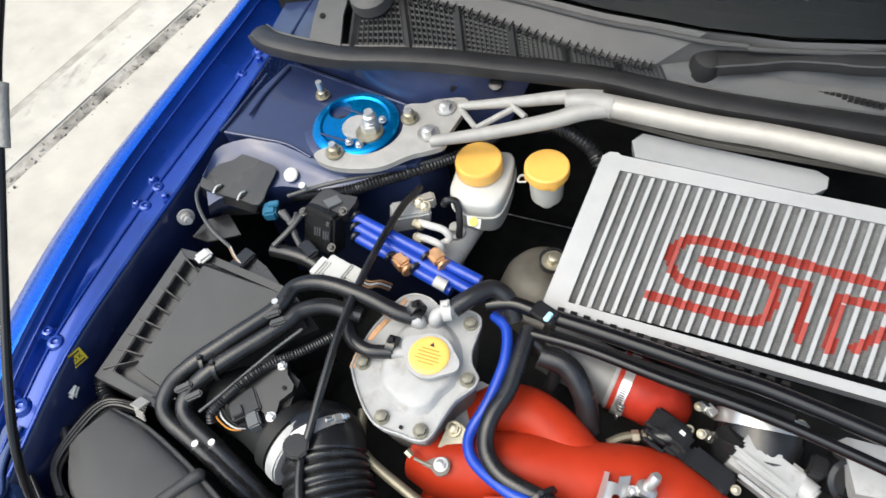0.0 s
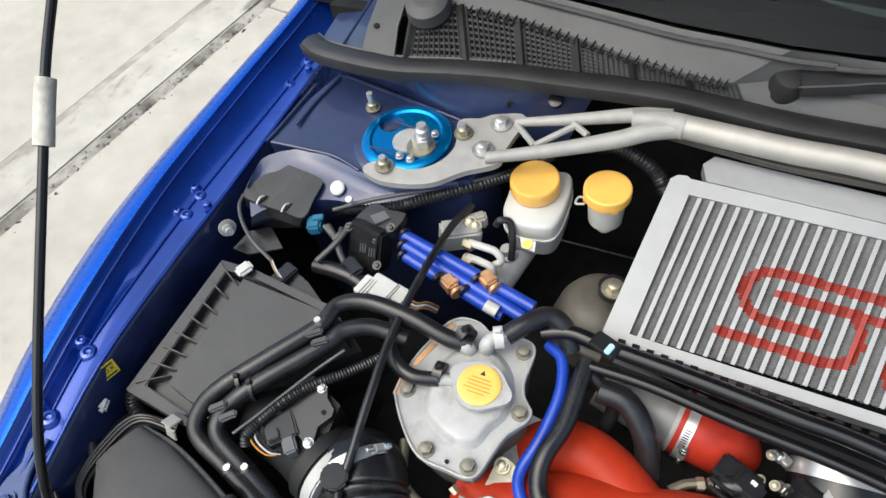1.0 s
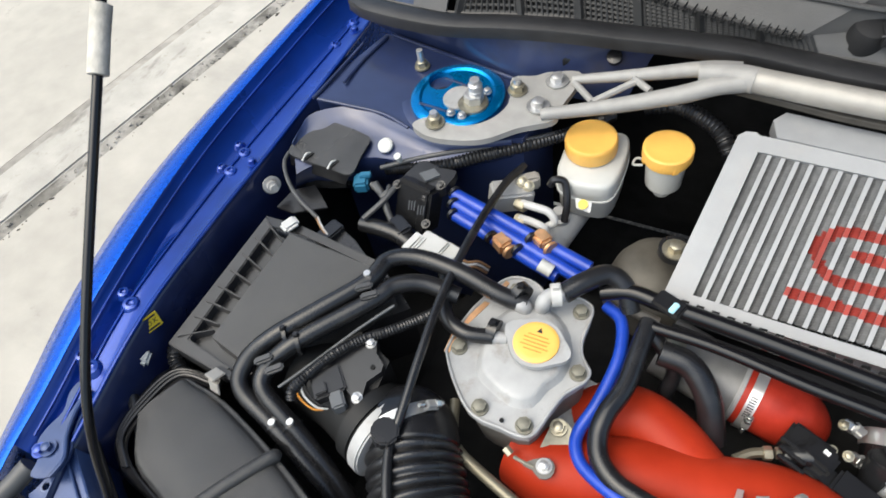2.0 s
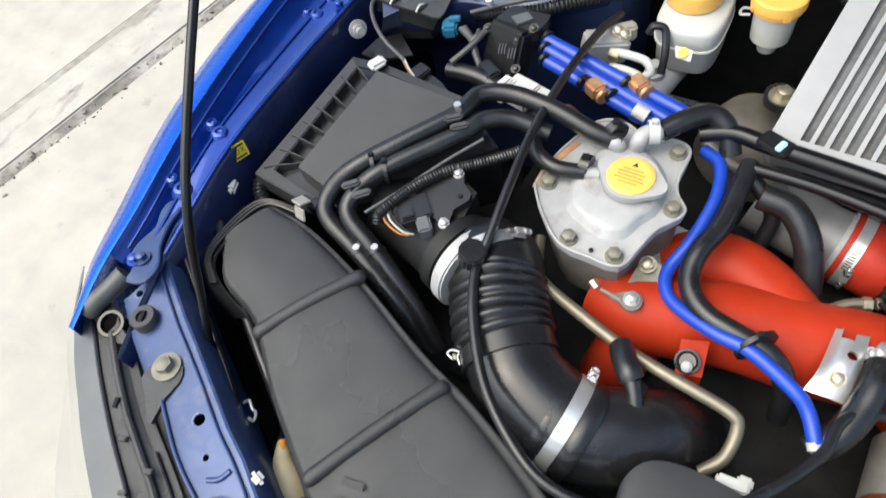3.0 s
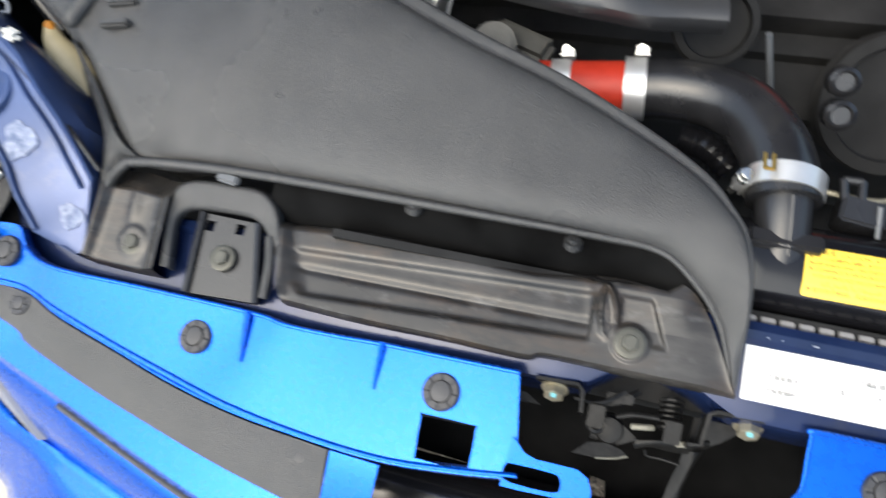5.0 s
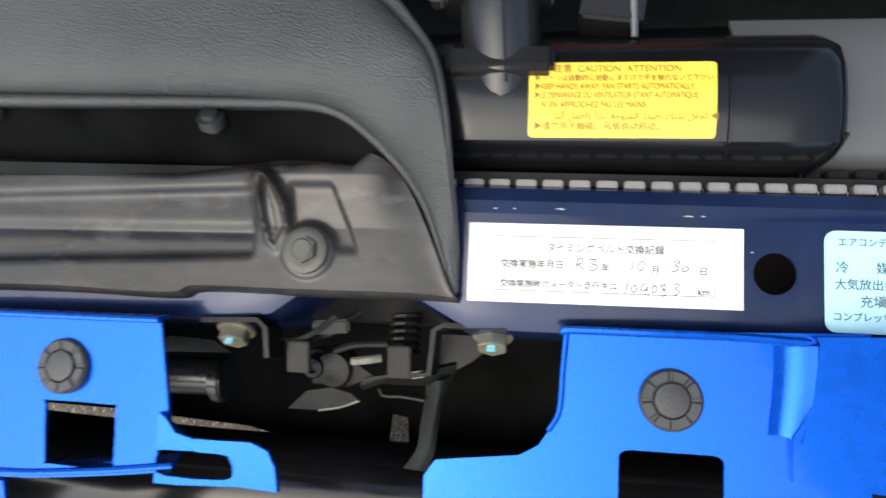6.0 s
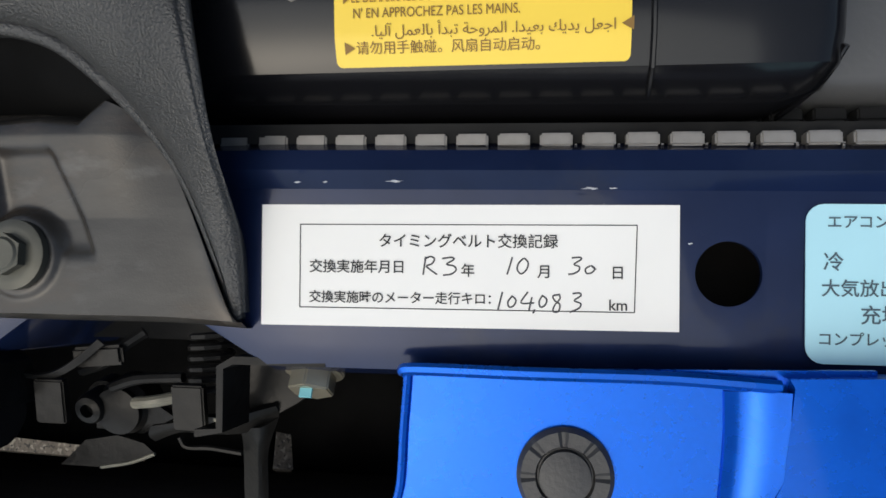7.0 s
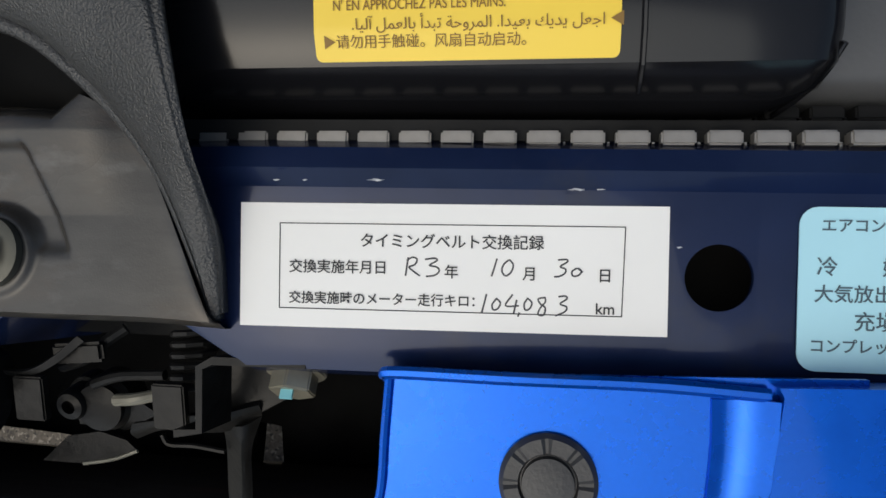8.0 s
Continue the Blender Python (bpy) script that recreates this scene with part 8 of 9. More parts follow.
for k in range(6):
    part("moulded_mark", box((-0.532, 0.612, 0.789), (0.0012, 0.0012, 0.012), (-25, 0, -12)), LAMPGREY, sol).location = (0.0045 * (k - 2.5), -0.001 * (k - 2.5), 0.002 * (k % 3))
for a, b in (((-0.568, 0.636, 0.795), (-0.591, 0.584, 0.780)), ((-0.602, 0.629, 0.790), (-0.570, 0.607, 0.780)), ((-0.579, 0.632, 0.790), (-0.582, 0.615, 0.788))):
    part("bracket_arm", tube([a, tuple(V(a).lerp(V(b), 0.5) + Vector((0.004, 0, 0.002))), b], 0.0035, 8), COVERED, sol)
part("nozzle_block", box((-0.548, 0.594, 0.768), (0.03, 0.018, 0.02), (0, 0, -30)), SATIN, sol, bevel=0.003)
rel = thing("relay_cover", "matt black relay cover on the inner wing", "relay box")
cover_line = smooth_outline([(-0.718, 0.629, 0.806), (-0.722, 0.649, 0.808), (-0.713, 0.676, 0.810), (-0.698, 0.689, 0.812), (-0.667, 0.688, 0.812), (-0.637, 0.683, 0.812), (-0.626, 0.677, 0.811), (-0.626, 0.653, 0.807), (-0.627, 0.625, 0.802), (-0.657, 0.625, 0.803), (-0.688, 0.626, 0.804)], 3)
part("cover", prism(cover_line, 0.003), BLACK, rel, bevel=0.0012)
part("cover_front", thicken(sheet([(-0.718, 0.629, 0.805), (-0.688, 0.626, 0.803), (-0.658, 0.625, 0.802), (-0.628, 0.625, 0.801)], [(-0.723, 0.628, 0.785), (-0.695, 0.625, 0.783), (-0.664, 0.624, 0.782), (-0.639, 0.623, 0.781)]), 0.002), SATIN, rel)
part("relay_block", box((-0.688, 0.650, 0.765), (0.06, 0.035, 0.04), (0, 0, 20)), DARK, rel, bevel=0.004)
for p in ((-0.693, 0.632, 0.807), (-0.656, 0.632, 0.805)):
    part("slot_hook", tube([(p[0] - 0.003, p[1] - 0.008, p[2] - 0.003), (p[0] - 0.001, p[1], p[2] + 0.0015), (p[0] + 0.001, p[1] + 0.006, p[2] - 0.001)], 0.0013, 8), GREYPLASTIC, rel)
    part("slot", box((p[0] + 0.003, p[1], p[2] - 0.0003), (0.003, 0.014, 0.0016), (0, 0, -20)), DARK, rel)
conn = thing("wiring_connector", "light grey wiring plug with brown wires", "connector")
part("shell", box((-0.496, 0.573, 0.776), (0.034, 0.03, 0.02), (0, 0, -14)), GREYPLASTIC, conn, bevel=0.002)
part("shell_end", box((-0.516, 0.571, 0.776), (0.014, 0.026, 0.018), (0, 0, -14)), GREYPLASTIC, conn, bevel=0.001)
part("shell_tail", box((-0.473, 0.574, 0.774), (0.024, 0.022, 0.016), (0, 0, -14)), MILKY, conn, bevel=0.002)
for k in range(3):
    part("shell_rib", box((-0.511, 0.566, 0.786), (0.0018, 0.026, 0.003), (0, 0, -14)), GREYPLASTIC, conn).location.x = -0.004 + 0.004 * k
WIREBROWN = mat("brown_wire", (0.24, 0.13, 0.06), 0.5)
for k in range(3):
    part("wire", tube([(-0.468, 0.574, 0.772), (-0.452, 0.571, 0.772), (-0.442, 0.578, 0.768), (-0.434, 0.586, 0.750)], 0.0015, 6), (WIREBROWN, GREYPLASTIC, WIREBROWN)[k], conn).location.y = -0.004 * k + 0.003
teal = thing("wiring_connector", "small teal wiring plug", "connector")
part("shell", box((-0.616, 0.628, 0.788), (0.018, 0.022, 0.016), (0, 0, 25)), CONNECTORBLUE, teal, bevel=0.003)
part("latch", box((-0.612, 0.634, 0.797), (0.014, 0.008, 0.005), (0, 0, 25)), CONNECTORBLUE, teal, bevel=0.001)
wires = thing("wire_pair", "grey sheathed wires hanging beside the air filter box", "wiring")
part("sheath", tube([(-0.725, 0.635, 0.800), (-0.720, 0.617, 0.800), (-0.703, 0.597, 0.795), (-0.677, 0.579, 0.790), (-0.642, 0.564, 0.785)], 0.0026, 8), COVERED, wires)
for k, m in enumerate((WIREBROWN, GREYPLASTIC)):
    part("wire", tube([(-0.645, 0.565, 0.785), (-0.632, 0.554, 0.784), (-0.618, 0.546, 0.780)], 0.0012, 6), m, wires).location.x = 0.003 * k
part("socket", box((-0.621, 0.553, 0.774), (0.02, 0.034, 0.016), (0, 0, -18)), SATIN, wires, bevel=0.002)
part("bracket", prism([(-0.624, 0.570, 0.775), (-0.588, 0.556, 0.775), (-0.549, 0.532, 0.772), (-0.575, 0.525, 0.772), (-0.615, 0.545, 0.772)], 0.02), SATIN, wires, bevel=0.003)
part("stay", prism([(-0.715, 0.606, 0.762), (-0.691, 0.624, 0.762), (-0.659, 0.600, 0.757), (-0.698, 0.577, 0.757), (-0.721, 0.577, 0.760)], 0.003), SATIN, wires, bevel=0.001)
nut = part("wall_nut", lathe((-0.726, 0.589, 0.787), [(0.0115, 0.0), (0.0115, 0.0015), (0.0072, 0.002), (0.0072, 0.008), (0.005, 0.0085), (0.005, 0.015)], (1, -0.6, 0.35), 18), CAST, car, "zinc nut and washer")
part("wall_plug", lathe((-0.605, 0.677, 0.808), [(0.0095, -0.002), (0.0095, 0.001), (0.007, 0.0022), (0.003, 0.0014)], (0.05, -0.45, 1), 28), MILKY, car, "white plastic plug")
part("wall_clip", lathe((-0.580, 0.666, 0.800), [(0.003, -0.004), (0.003, 0.006), (0.0045, 0.007), (0.0045, 0.012)], (0, -0.3, 1), 14), MILKY, car, "white plastic clip")
harness = thing("ribbed_loom", "black ribbed wiring conduit under the strut tower", "wiring")
part("conduit", tube([(-0.600, 0.661, 0.785), (-0.533, 0.677, 0.795), (-0.490, 0.703, 0.800), (-0.438, 0.742, 0.800), (-0.394, 0.793, 0.790), (-0.374, 0.843, 0.770)], 0.0075, 12, 8, wave=0.0009, pitch=0.0045), RUBBER, harness)
hose("brake_pipe", "pale grey pipe along the strut tower edge", [(-0.601, 0.652, 0.795), (-0.563, 0.675, 0.800), (-0.523, 0.693, 0.806), (-0.474, 0.720, 0.806), (-0.433, 0.748, 0.806), (-0.412, 0.771, 0.800)], 0.0028, COVERED, "pipe")
harness_rear = thing("ribbed_loom", "black ribbed wiring conduit by the bulkhead", "wiring")
part("conduit", tube([(-0.332, 0.838, 0.800), (-0.297, 0.838, 0.810), (-0.267, 0.829, 0.810), (-0.240, 0.813, 0.805), (-0.225, 0.799, 0.790)], 0.009, 12, 8, wave=0.001, pitch=0.0055), RUBBER, harness_rear)
valve = thing("proportioning_valve", "cast metal brake valve block with pipe unions", "valve")
part("body", box((-0.450, 0.693, 0.755), (0.05, 0.03, 0.03), (0, 10, 35)), CAST, valve, bevel=0.003)
part("body_arm", box((-0.436, 0.711, 0.765), (0.03, 0.016, 0.02), (0, 0, 35)), BARE, valve, bevel=0.003)
for p, pts in (((-0.437, 0.678, 0.762), ((-0.430, 0.678, 0.765), (-0.413, 0.675, 0.768), (-0.395, 0.675, 0.765), (-0.387, 0.671, 0.755), (-0.398, 0.666, 0.745))), ((-0.431, 0.662, 0.755), ((-0.426, 0.661, 0.758), (-0.410, 0.659, 0.760), (-0.394, 0.656, 0.758), (-0.391, 0.652, 0.745)))):
    part("union", cyl(p, 0.0075, 0.014, (0.9, -0.2, 0.1), 6), ZINC, valve, bevel=0.001)
    part("pipe", tube(pts, 0.0048, 10), GREYPLASTIC, valve, "white sleeved pipe")
for p in ((-0.438, 0.703, 0.772), (-0.430, 0.701, 0.770)):
    bolt(valve, p, 0.006, ZINC, (0.3, -0.5, 1), 1.2)
# sleeves and ties on the twin hoses
for p, rz in (((-0.521, 0.481, 0.816), 38), ((-0.511, 0.475, 0.814), 38), ((-0.583, 0.377, 0.800), 45), ((-0.568, 0.373, 0.797), 45)):
    t = thing("hose_marker", "small grey plastic sleeve on a hose", "sleeve")
    part("sleeve", box((p[0], p[1], p[2] + 0.002), (0.019, 0.0085, 0.006), (0, 0, rz)), COVERED, t, bevel=0.002)
mark = thing("inspection_sticker", "small yellow inspection sticker on the inner wing", "sticker")
so = V((-0.7385, 0.3715, 0.7895))
sx, sn = V((0.62, 0.78, 0.0)), V((0.92, -0.15, 0.3)).normalized()
sx = (sx - sn * sx.dot(sn)).normalized()
sy = sn.cross(sx)
def on_sticker(a, b, lift):
    return tuple(so + sn * (0.0022 + lift) + sx * a + sy * b)


part("paper", prism([on_sticker(a, b, 0) for a, b in ((-0.0095, -0.009), (0.0095, -0.009), (0.0095, 0.009), (-0.0095, 0.009))], 0.0006, down=tuple(-sn)), mat("dull_yellow_sticker", (0.55, 0.42, 0.02), 0.5), mark)
turn = Matrix((sx, sy, sn)).transposed().to_euler()
lettering("letters", "O.K", on_sticker(-0.0066, 0.0, 0.0004), 0.008, INK, mark, tuple(math.degrees(a) for a in turn))
for b in (-0.0062, 0.0062):
    part("print_bar", prism([on_sticker(a, b + c, 0.0005) for a, c in ((-0.007, -0.001), (0.007, -0.001), (0.007, 0.001), (-0.007, 0.001))], 0.0003, down=tuple(-sn)), INK, mark)
part("wall_clip", box((-0.735, 0.339, 0.766), (0.012, 0.017, 0.014), (0, 30, 20)), MILKY, car, "white plastic clip", bevel=0.003)

hose("breather_hose", "black ribbed breather hose in the gap by the relay", [(-0.597, 0.586, 0.765), (-0.572, 0.586, 0.768), (-0.547, 0.585, 0.766), (-0.523, 0.580, 0.760)], 0.010, SATIN)
hose("ground_strap", "grey flat strap beside the solenoid", [(-0.598, 0.631, 0.790), (-0.582, 0.619, 0.788), (-0.571, 0.606, 0.780), (-0.559, 0.596, 0.770)], 0.004, COVERED, "cable")
hose("fuel_hose", "black hose dropping behind the charge pipe", [(-0.248, 0.563, 0.765), (-0.227, 0.554, 0.750), (-0.215, 0.548, 0.730), (-0.218, 0.533, 0.700)], 0.008)
cl = thing("pipe_union", "dull metal union under the black pipes", "union")
part("body", lathe((-0.224, 0.567, 0.748), [(0.012, -0.008), (0.014, 0.0), (0.012, 0.006), (0.008, 0.008)], (0.6, -0.5, 0.6), 18), ZINC, cl)
part("nut", cyl((-0.212, 0.563, 0.744), 0.006, 0.008, (0.6, -0.5, 0.6), 6), STEEL, cl)
for p in ((-0.112, 0.589, 0.700), (-0.183, 0.567, 0.715)):
    bolt(pl, p, 0.004, ZINC, (0, -0.3, 1), 1.3)
hose("washer_tube", "thin black washer tube along the inner wing", [(-0.728, 0.300, 0.750), (-0.671, 0.255, 0.745), (-0.613, 0.213, 0.735), (-0.568, 0.180, 0.720), (-0.536, 0.153, 0.700)], 0.006, SATIN)
hose("wing_cable", "thin black cable along the headlight panel", [(-0.717, 0.243, 0.765), (-0.662, 0.206, 0.755), (-0.602, 0.167, 0.745), (-0.549, 0.128, 0.740), (-0.520, 0.107, 0.735), (-0.474, 0.076, 0.720)], 0.0035, GLOSS, "cable")
tag = thing("cable_clip", "small bright metal cable clip in the gap", "clip")
part("loop", tube([(-0.577, 0.154, 0.735), (-0.572, 0.158, 0.737), (-0.564, 0.153, 0.737), (-0.560, 0.152, 0.735), (-0.558, 0.145, 0.733), (-0.564, 0.145, 0.733)], 0.0016, 8), STEEL, tag)

# ---------------------------------------------------------------- front of the engine
cov = thing("belt_cover", "matt black plastic belt cover", "engine cover")
LATCHGREY = mat("dull_grey_bolt", (0.12, 0.115, 0.1), 0.5, 0.4, 0.25, 120)
COVER = mat("matt_grey_black_cover", (0.026, 0.026, 0.027), 0.38, 0, 0.2, 20, 0.1, 1200)
top_edge = [(-0.242, 0.228, 0.752), (-0.242, 0.246, 0.755), (-0.234, 0.263, 0.757), (-0.216, 0.273, 0.758), (-0.184, 0.276, 0.758), (-0.144, 0.273, 0.758), (-0.119, 0.272, 0.757), (-0.109, 0.264, 0.755), (-0.101, 0.255, 0.748), (-0.085, 0.258, 0.735), (-0.041, 0.265, 0.730)]
mid_a = [(-0.239, 0.222, 0.755), (-0.232, 0.229, 0.757), (-0.223, 0.236, 0.758), (-0.205, 0.245, 0.759), (-0.178, 0.248, 0.759), (-0.143, 0.248, 0.759), (-0.120, 0.246, 0.758), (-0.110, 0.241, 0.755), (-0.098, 0.239, 0.745), (-0.079, 0.239, 0.738), (-0.040, 0.243, 0.735)]
mid_b = [(-0.236, 0.216, 0.755), (-0.225, 0.214, 0.757), (-0.208, 0.210, 0.758), (-0.185, 0.211, 0.759), (-0.161, 0.210, 0.759), (-0.135, 0.209, 0.759), (-0.116, 0.210, 0.758), (-0.105, 0.210, 0.755), (-0.093, 0.209, 0.747), (-0.071, 0.210, 0.740), (-0.037, 0.214, 0.737)]
low_edge = [(-0.232, 0.210, 0.752), (-0.219, 0.205, 0.753), (-0.201, 0.201, 0.753), (-0.176, 0.197, 0.753), (-0.152, 0.193, 0.753), (-0.126, 0.190, 0.752), (-0.107, 0.189, 0.751), (-0.092, 0.189, 0.748), (-0.077, 0.191, 0.744), (-0.059, 0.194, 0.741), (-0.035, 0.196, 0.739)]
skirt_low = [(x, y + 0.002, z - 0.024) for x, y, z in low_edge]
skirt_top = [(x, y + 0.01, z - 0.05) for x, y, z in top_edge]
cover = part("cover", thicken(patch([skirt_top, [(x, y + 0.003, z - 0.006) for x, y, z in top_edge], top_edge, mid_a, mid_b, low_edge, [(x, y - 0.004, z - 0.006) for x, y, z in low_edge], skirt_low], 3, 2), 0.003), COVER, cov, smooth=0.9)
cut(cover, cyl((-0.122, 0.225, 0.700), 0.0055, 0.1, sides=20))
part("bolt_well", lathe((-0.168, 0.234, 0.758), [(0.0185, 0.0012), (0.0185, 0.0026), (0.0165, 0.0026), (0.0135, 0.001), (0.009, 0.001)], sides=32), COVER, cov)
bolt(cov, (-0.168, 0.232, 0.759), 0.006, LATCHGREY, washer=1.5)
cut(cover, cyl((-0.227, 0.221, 0.720), 0.006, 0.06, sides=18))
alt = thing("alternator", "cast aluminium alternator with slots and copper windings", "alternator")
ac = V((-0.027, 0.318, 0.705))
ax = (0.0, -1.0, 0.0)
part("rear_housing", lathe(tuple(ac), [(0.05, -0.075), (0.054, -0.07), (0.054, -0.016), (0.05, -0.0155)], ax, 72), DUSTALLOY, alt, "cast alloy housing")
part("windings", lathe(tuple(ac), [(0.05, -0.0158), (0.0525, -0.0155), (0.0525, -0.007), (0.05, -0.0068)], ax, 72), COPPER, alt, "copper windings")
part("front_housing", lathe(tuple(ac), [(0.05, -0.007), (0.055, -0.0065), (0.055, -0.001), (0.048, -0.0005), (0.04, 0.008), (0.02, 0.012)], ax, 72), DARK, alt, "cast alloy housing")
for k in range(14):
    a = math.radians(52 + 7 * k)
    q = ac + Vector((-0.0505 * math.sin(a - math.pi / 2 + 0.35), -0.004, 0.0505 * math.cos(a - math.pi / 2 + 0.35)))
    part("vent_rib", box(tuple(q), (0.0028, 0.012, 0.009), (30, math.degrees(-(a - math.pi / 2 + 0.35)), 12)), DUSTALLOY, alt, bevel=0.0008)
part("mount_ear", prism(smooth_outline([(-0.100, 0.274, 0.748), (-0.095, 0.289, 0.750), (-0.084, 0.279, 0.750), (-0.075, 0.263, 0.746), (-0.074, 0.254, 0.744), (-0.083, 0.261, 0.745), (-0.096, 0.258, 0.746)]), 0.016), DUSTALLOY, alt, bevel=0.003)
bolt(alt, (-0.092, 0.262, 0.749), 0.0035, STEEL, (0.2, -0.6, 1), 1.3)
part("green_tag", prism([(-0.101, 0.300, 0.770), (-0.080, 0.308, 0.770), (-0.075, 0.302, 0.768), (-0.097, 0.295, 0.768)], 0.002), mat("green_plastic", (0.006, 0.09, 0.045), 0.5), alt, "green plastic tag")
for c, r in (((0.098, 0.215, 0.640), 0.052), ((-0.036, 0.232, 0.69), 0.029), ((-0.185, 0.189, 0.680), 0.026)):
    pul = thing("belt_pulley", "dark grooved belt pulley on the front of the engine", "pulley")
    bm = lathe(tuple(V(c) - Vector((0, 0.0, 0.012))), [(r * 0.9, -0.012), (r, -0.01), (r * 0.94, -0.006), (r, -0.002), (r * 0.94, 0.002), (r, 0.006), (r * 0.97, 0.01), (r * 0.8, 0.011), (r * 0.76, 0.004), (r * 0.3, 0.002)], (0.02, -0.55, 0.85), 48)
    part("wheel", bm, DARK, pul)
rh = thing("radiator_hose", "black radiator hose with a red joint", "hose")
part("hose_bend", tube([(-0.083, 0.161, 0.700), (-0.060, 0.162, 0.703), (-0.034, 0.157, 0.708), (-0.014, 0.144, 0.715), (0.000, 0.121, 0.723), (0.006, 0.102, 0.727), (0.008, 0.090, 0.728), (0.0085, 0.083, 0.728)], lambda f: 0.0195 + 0.0008 * f, 28, 10), RUBBER, rh)
part("red_joint", tube([(-0.146, 0.156, 0.696), (-0.083, 0.161, 0.700)], 0.018, 24, 1), REDHOSE, rh, "red silicone joint")
clamp(rh, (-0.083, 0.161, 0.700), (1, 0.08, 0.06), 0.0202, 0.0135, (-0.082, 0.183, 0.711))
clamp(rh, (-0.131, 0.157, 0.697), (1, 0.08, 0.06), 0.0187, 0.0135, (-0.130, 0.179, 0.705))
clamp(rh, (0.008, 0.093, 0.728), (-0.05, -1, 0), 0.0212, 0.012, (-0.016, 0.091, 0.731))
part("inlet_pipe", tube([(0.009, 0.090, 0.7275), (0.0095, 0.076, 0.7265), (0.0105, 0.062, 0.7235), (0.011, 0.047, 0.7185)], lambda f: 0.0155 - 0.0008 * f, 28), SATIN, rh, "black plastic radiator inlet")
part("inlet_rib", tube([(0.0105, 0.082, 0.7415), (0.0115, 0.066, 0.7385), (0.0125, 0.050, 0.7335)], 0.002, 8), SATIN, rh)
part("inlet_flange", box((0.0105, 0.0575, 0.7325), (0.040, 0.011, 0.010), (-14, 0, 0)), SATIN, rh, bevel=0.002)
part("spring_tab", box((-0.008, 0.096, 0.751), (0.0022, 0.012, 0.0015), (-12, 0, 0)), BRASS, rh, "brass spring tab", bevel=0.0006)
part("spring_tab", box((-0.0035, 0.096, 0.751), (0.0022, 0.012, 0.0015), (-12, 0, 0)), BRASS, rh, "brass spring tab", bevel=0.0006)
part("spring_tab", box((-0.00575, 0.0912, 0.752), (0.0067, 0.0024, 0.0015), (-12, 0, 0)), BRASS, rh, "brass spring tab", bevel=0.0006)
block = thing("cable_bracket", "black plastic cable bracket behind the radiator", "bracket")
part("body", box((0.052, 0.086, 0.715), (0.024, 0.016, 0.02), (0, 0, -8)), SATIN, block, bevel=0.0015)
for a, b in (((0.041, 0.105, 0.722), (0.042, 0.093, 0.722)), ((0.051, 0.105, 0.722), (0.051, 0.093, 0.722)), ((0.041, 0.105, 0.722), (0.051, 0.105, 0.722))):
    part("loop", tube([a, b], 0.0024, 8, 1), SATIN, block)
part("edge_strip", tube([(0.059, 0.089, 0.727), (0.060, 0.072, 0.722)], 0.0014, 8, 1), LAMPGREY, block)
guide_rod = thing("guide_rod", "thin grey steel rod behind the radiator", "rod")
part("rod", tube([(0.025, 0.100, 0.715), (0.039, 0.098, 0.716), (0.059, 0.097, 0.716), (0.071, 0.100, 0.715), (0.097, 0.107, 0.713), (0.3, 0.13, 0.71)], 0.0018, 8), PIPE, guide_rod)
stub_pipe = thing("pipe_stub", "dull grey pipe stub with a copper tag under the belt cover", "pipe")
part("stub", tube([(-0.255, 0.215, 0.712), (-0.227, 0.206, 0.712)], 0.0105, 20, 1), LAMPGREY, stub_pipe, bevel=0.001)
part("stub_ring", cyl((-0.227, 0.206, 0.712), 0.0112, 0.003, V((-0.227, 0.206, 0.712)) - V((-0.255, 0.215, 0.712)), 20), STEEL, stub_pipe, "bright end ring", bevel=0.0006)
part("copper_tag", box((-0.245, 0.218, 0.722), (0.008, 0.005, 0.0025), (0, 12, -32)), COPPERTAG, stub_pipe, "copper-coloured tag", bevel=0.0006)
part("support_blade", thicken(sheet([(-0.219, 0.192, 0.715), (-0.217, 0.207, 0.722)], [(-0.222, 0.19, 0.705), (-0.22, 0.205, 0.712)]), 0.002), LAMPGREY, stub_pipe)
boss_end = thing("bolt_boss", "grimy round casting boss with a dull bolt", "boss")
part("boss", cyl((-0.183, 0.182, 0.699), 0.016, 0.014, (0.1, -0.5, 1), 24), DUSTDARK, boss_end, bevel=0.003)
part("boss_web", box((-0.167, 0.193, 0.69), (0.05, 0.022, 0.016), (0, 0, -20)), DUSTDARK, boss_end, bevel=0.005)
bolt(boss_end, (-0.183, 0.182, 0.705), 0.0062, DUSTALLOY, (0.1, -0.5, 1), 1.4)
low_loom = thing("ribbed_loom", "black ribbed conduit under the radiator hose", "wiring")
part("conduit", tube([(-0.048, 0.134, 0.69), (-0.032, 0.129, 0.692), (-0.015, 0.117, 0.69)], 0.0095, 14, 10, wave=0.0012, pitch=0.005), GLOSS, low_loom)
stay = thing("stay_rod", "thin dark rod on the front of the engine", "rod")
part("rod", tube([(-0.004, 0.213, 0.7), (0.009, 0.196, 0.66)], 0.0022, 8, 1), LAMPGREY, stay)
eng = thing("engine_block", "dark engine block under the manifold", "engine")
# engine masses coloured as deep shade
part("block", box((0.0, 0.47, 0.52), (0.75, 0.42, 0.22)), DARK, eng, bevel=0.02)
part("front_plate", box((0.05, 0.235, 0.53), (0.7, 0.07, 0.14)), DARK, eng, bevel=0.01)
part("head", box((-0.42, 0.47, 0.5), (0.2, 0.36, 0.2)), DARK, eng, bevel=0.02)
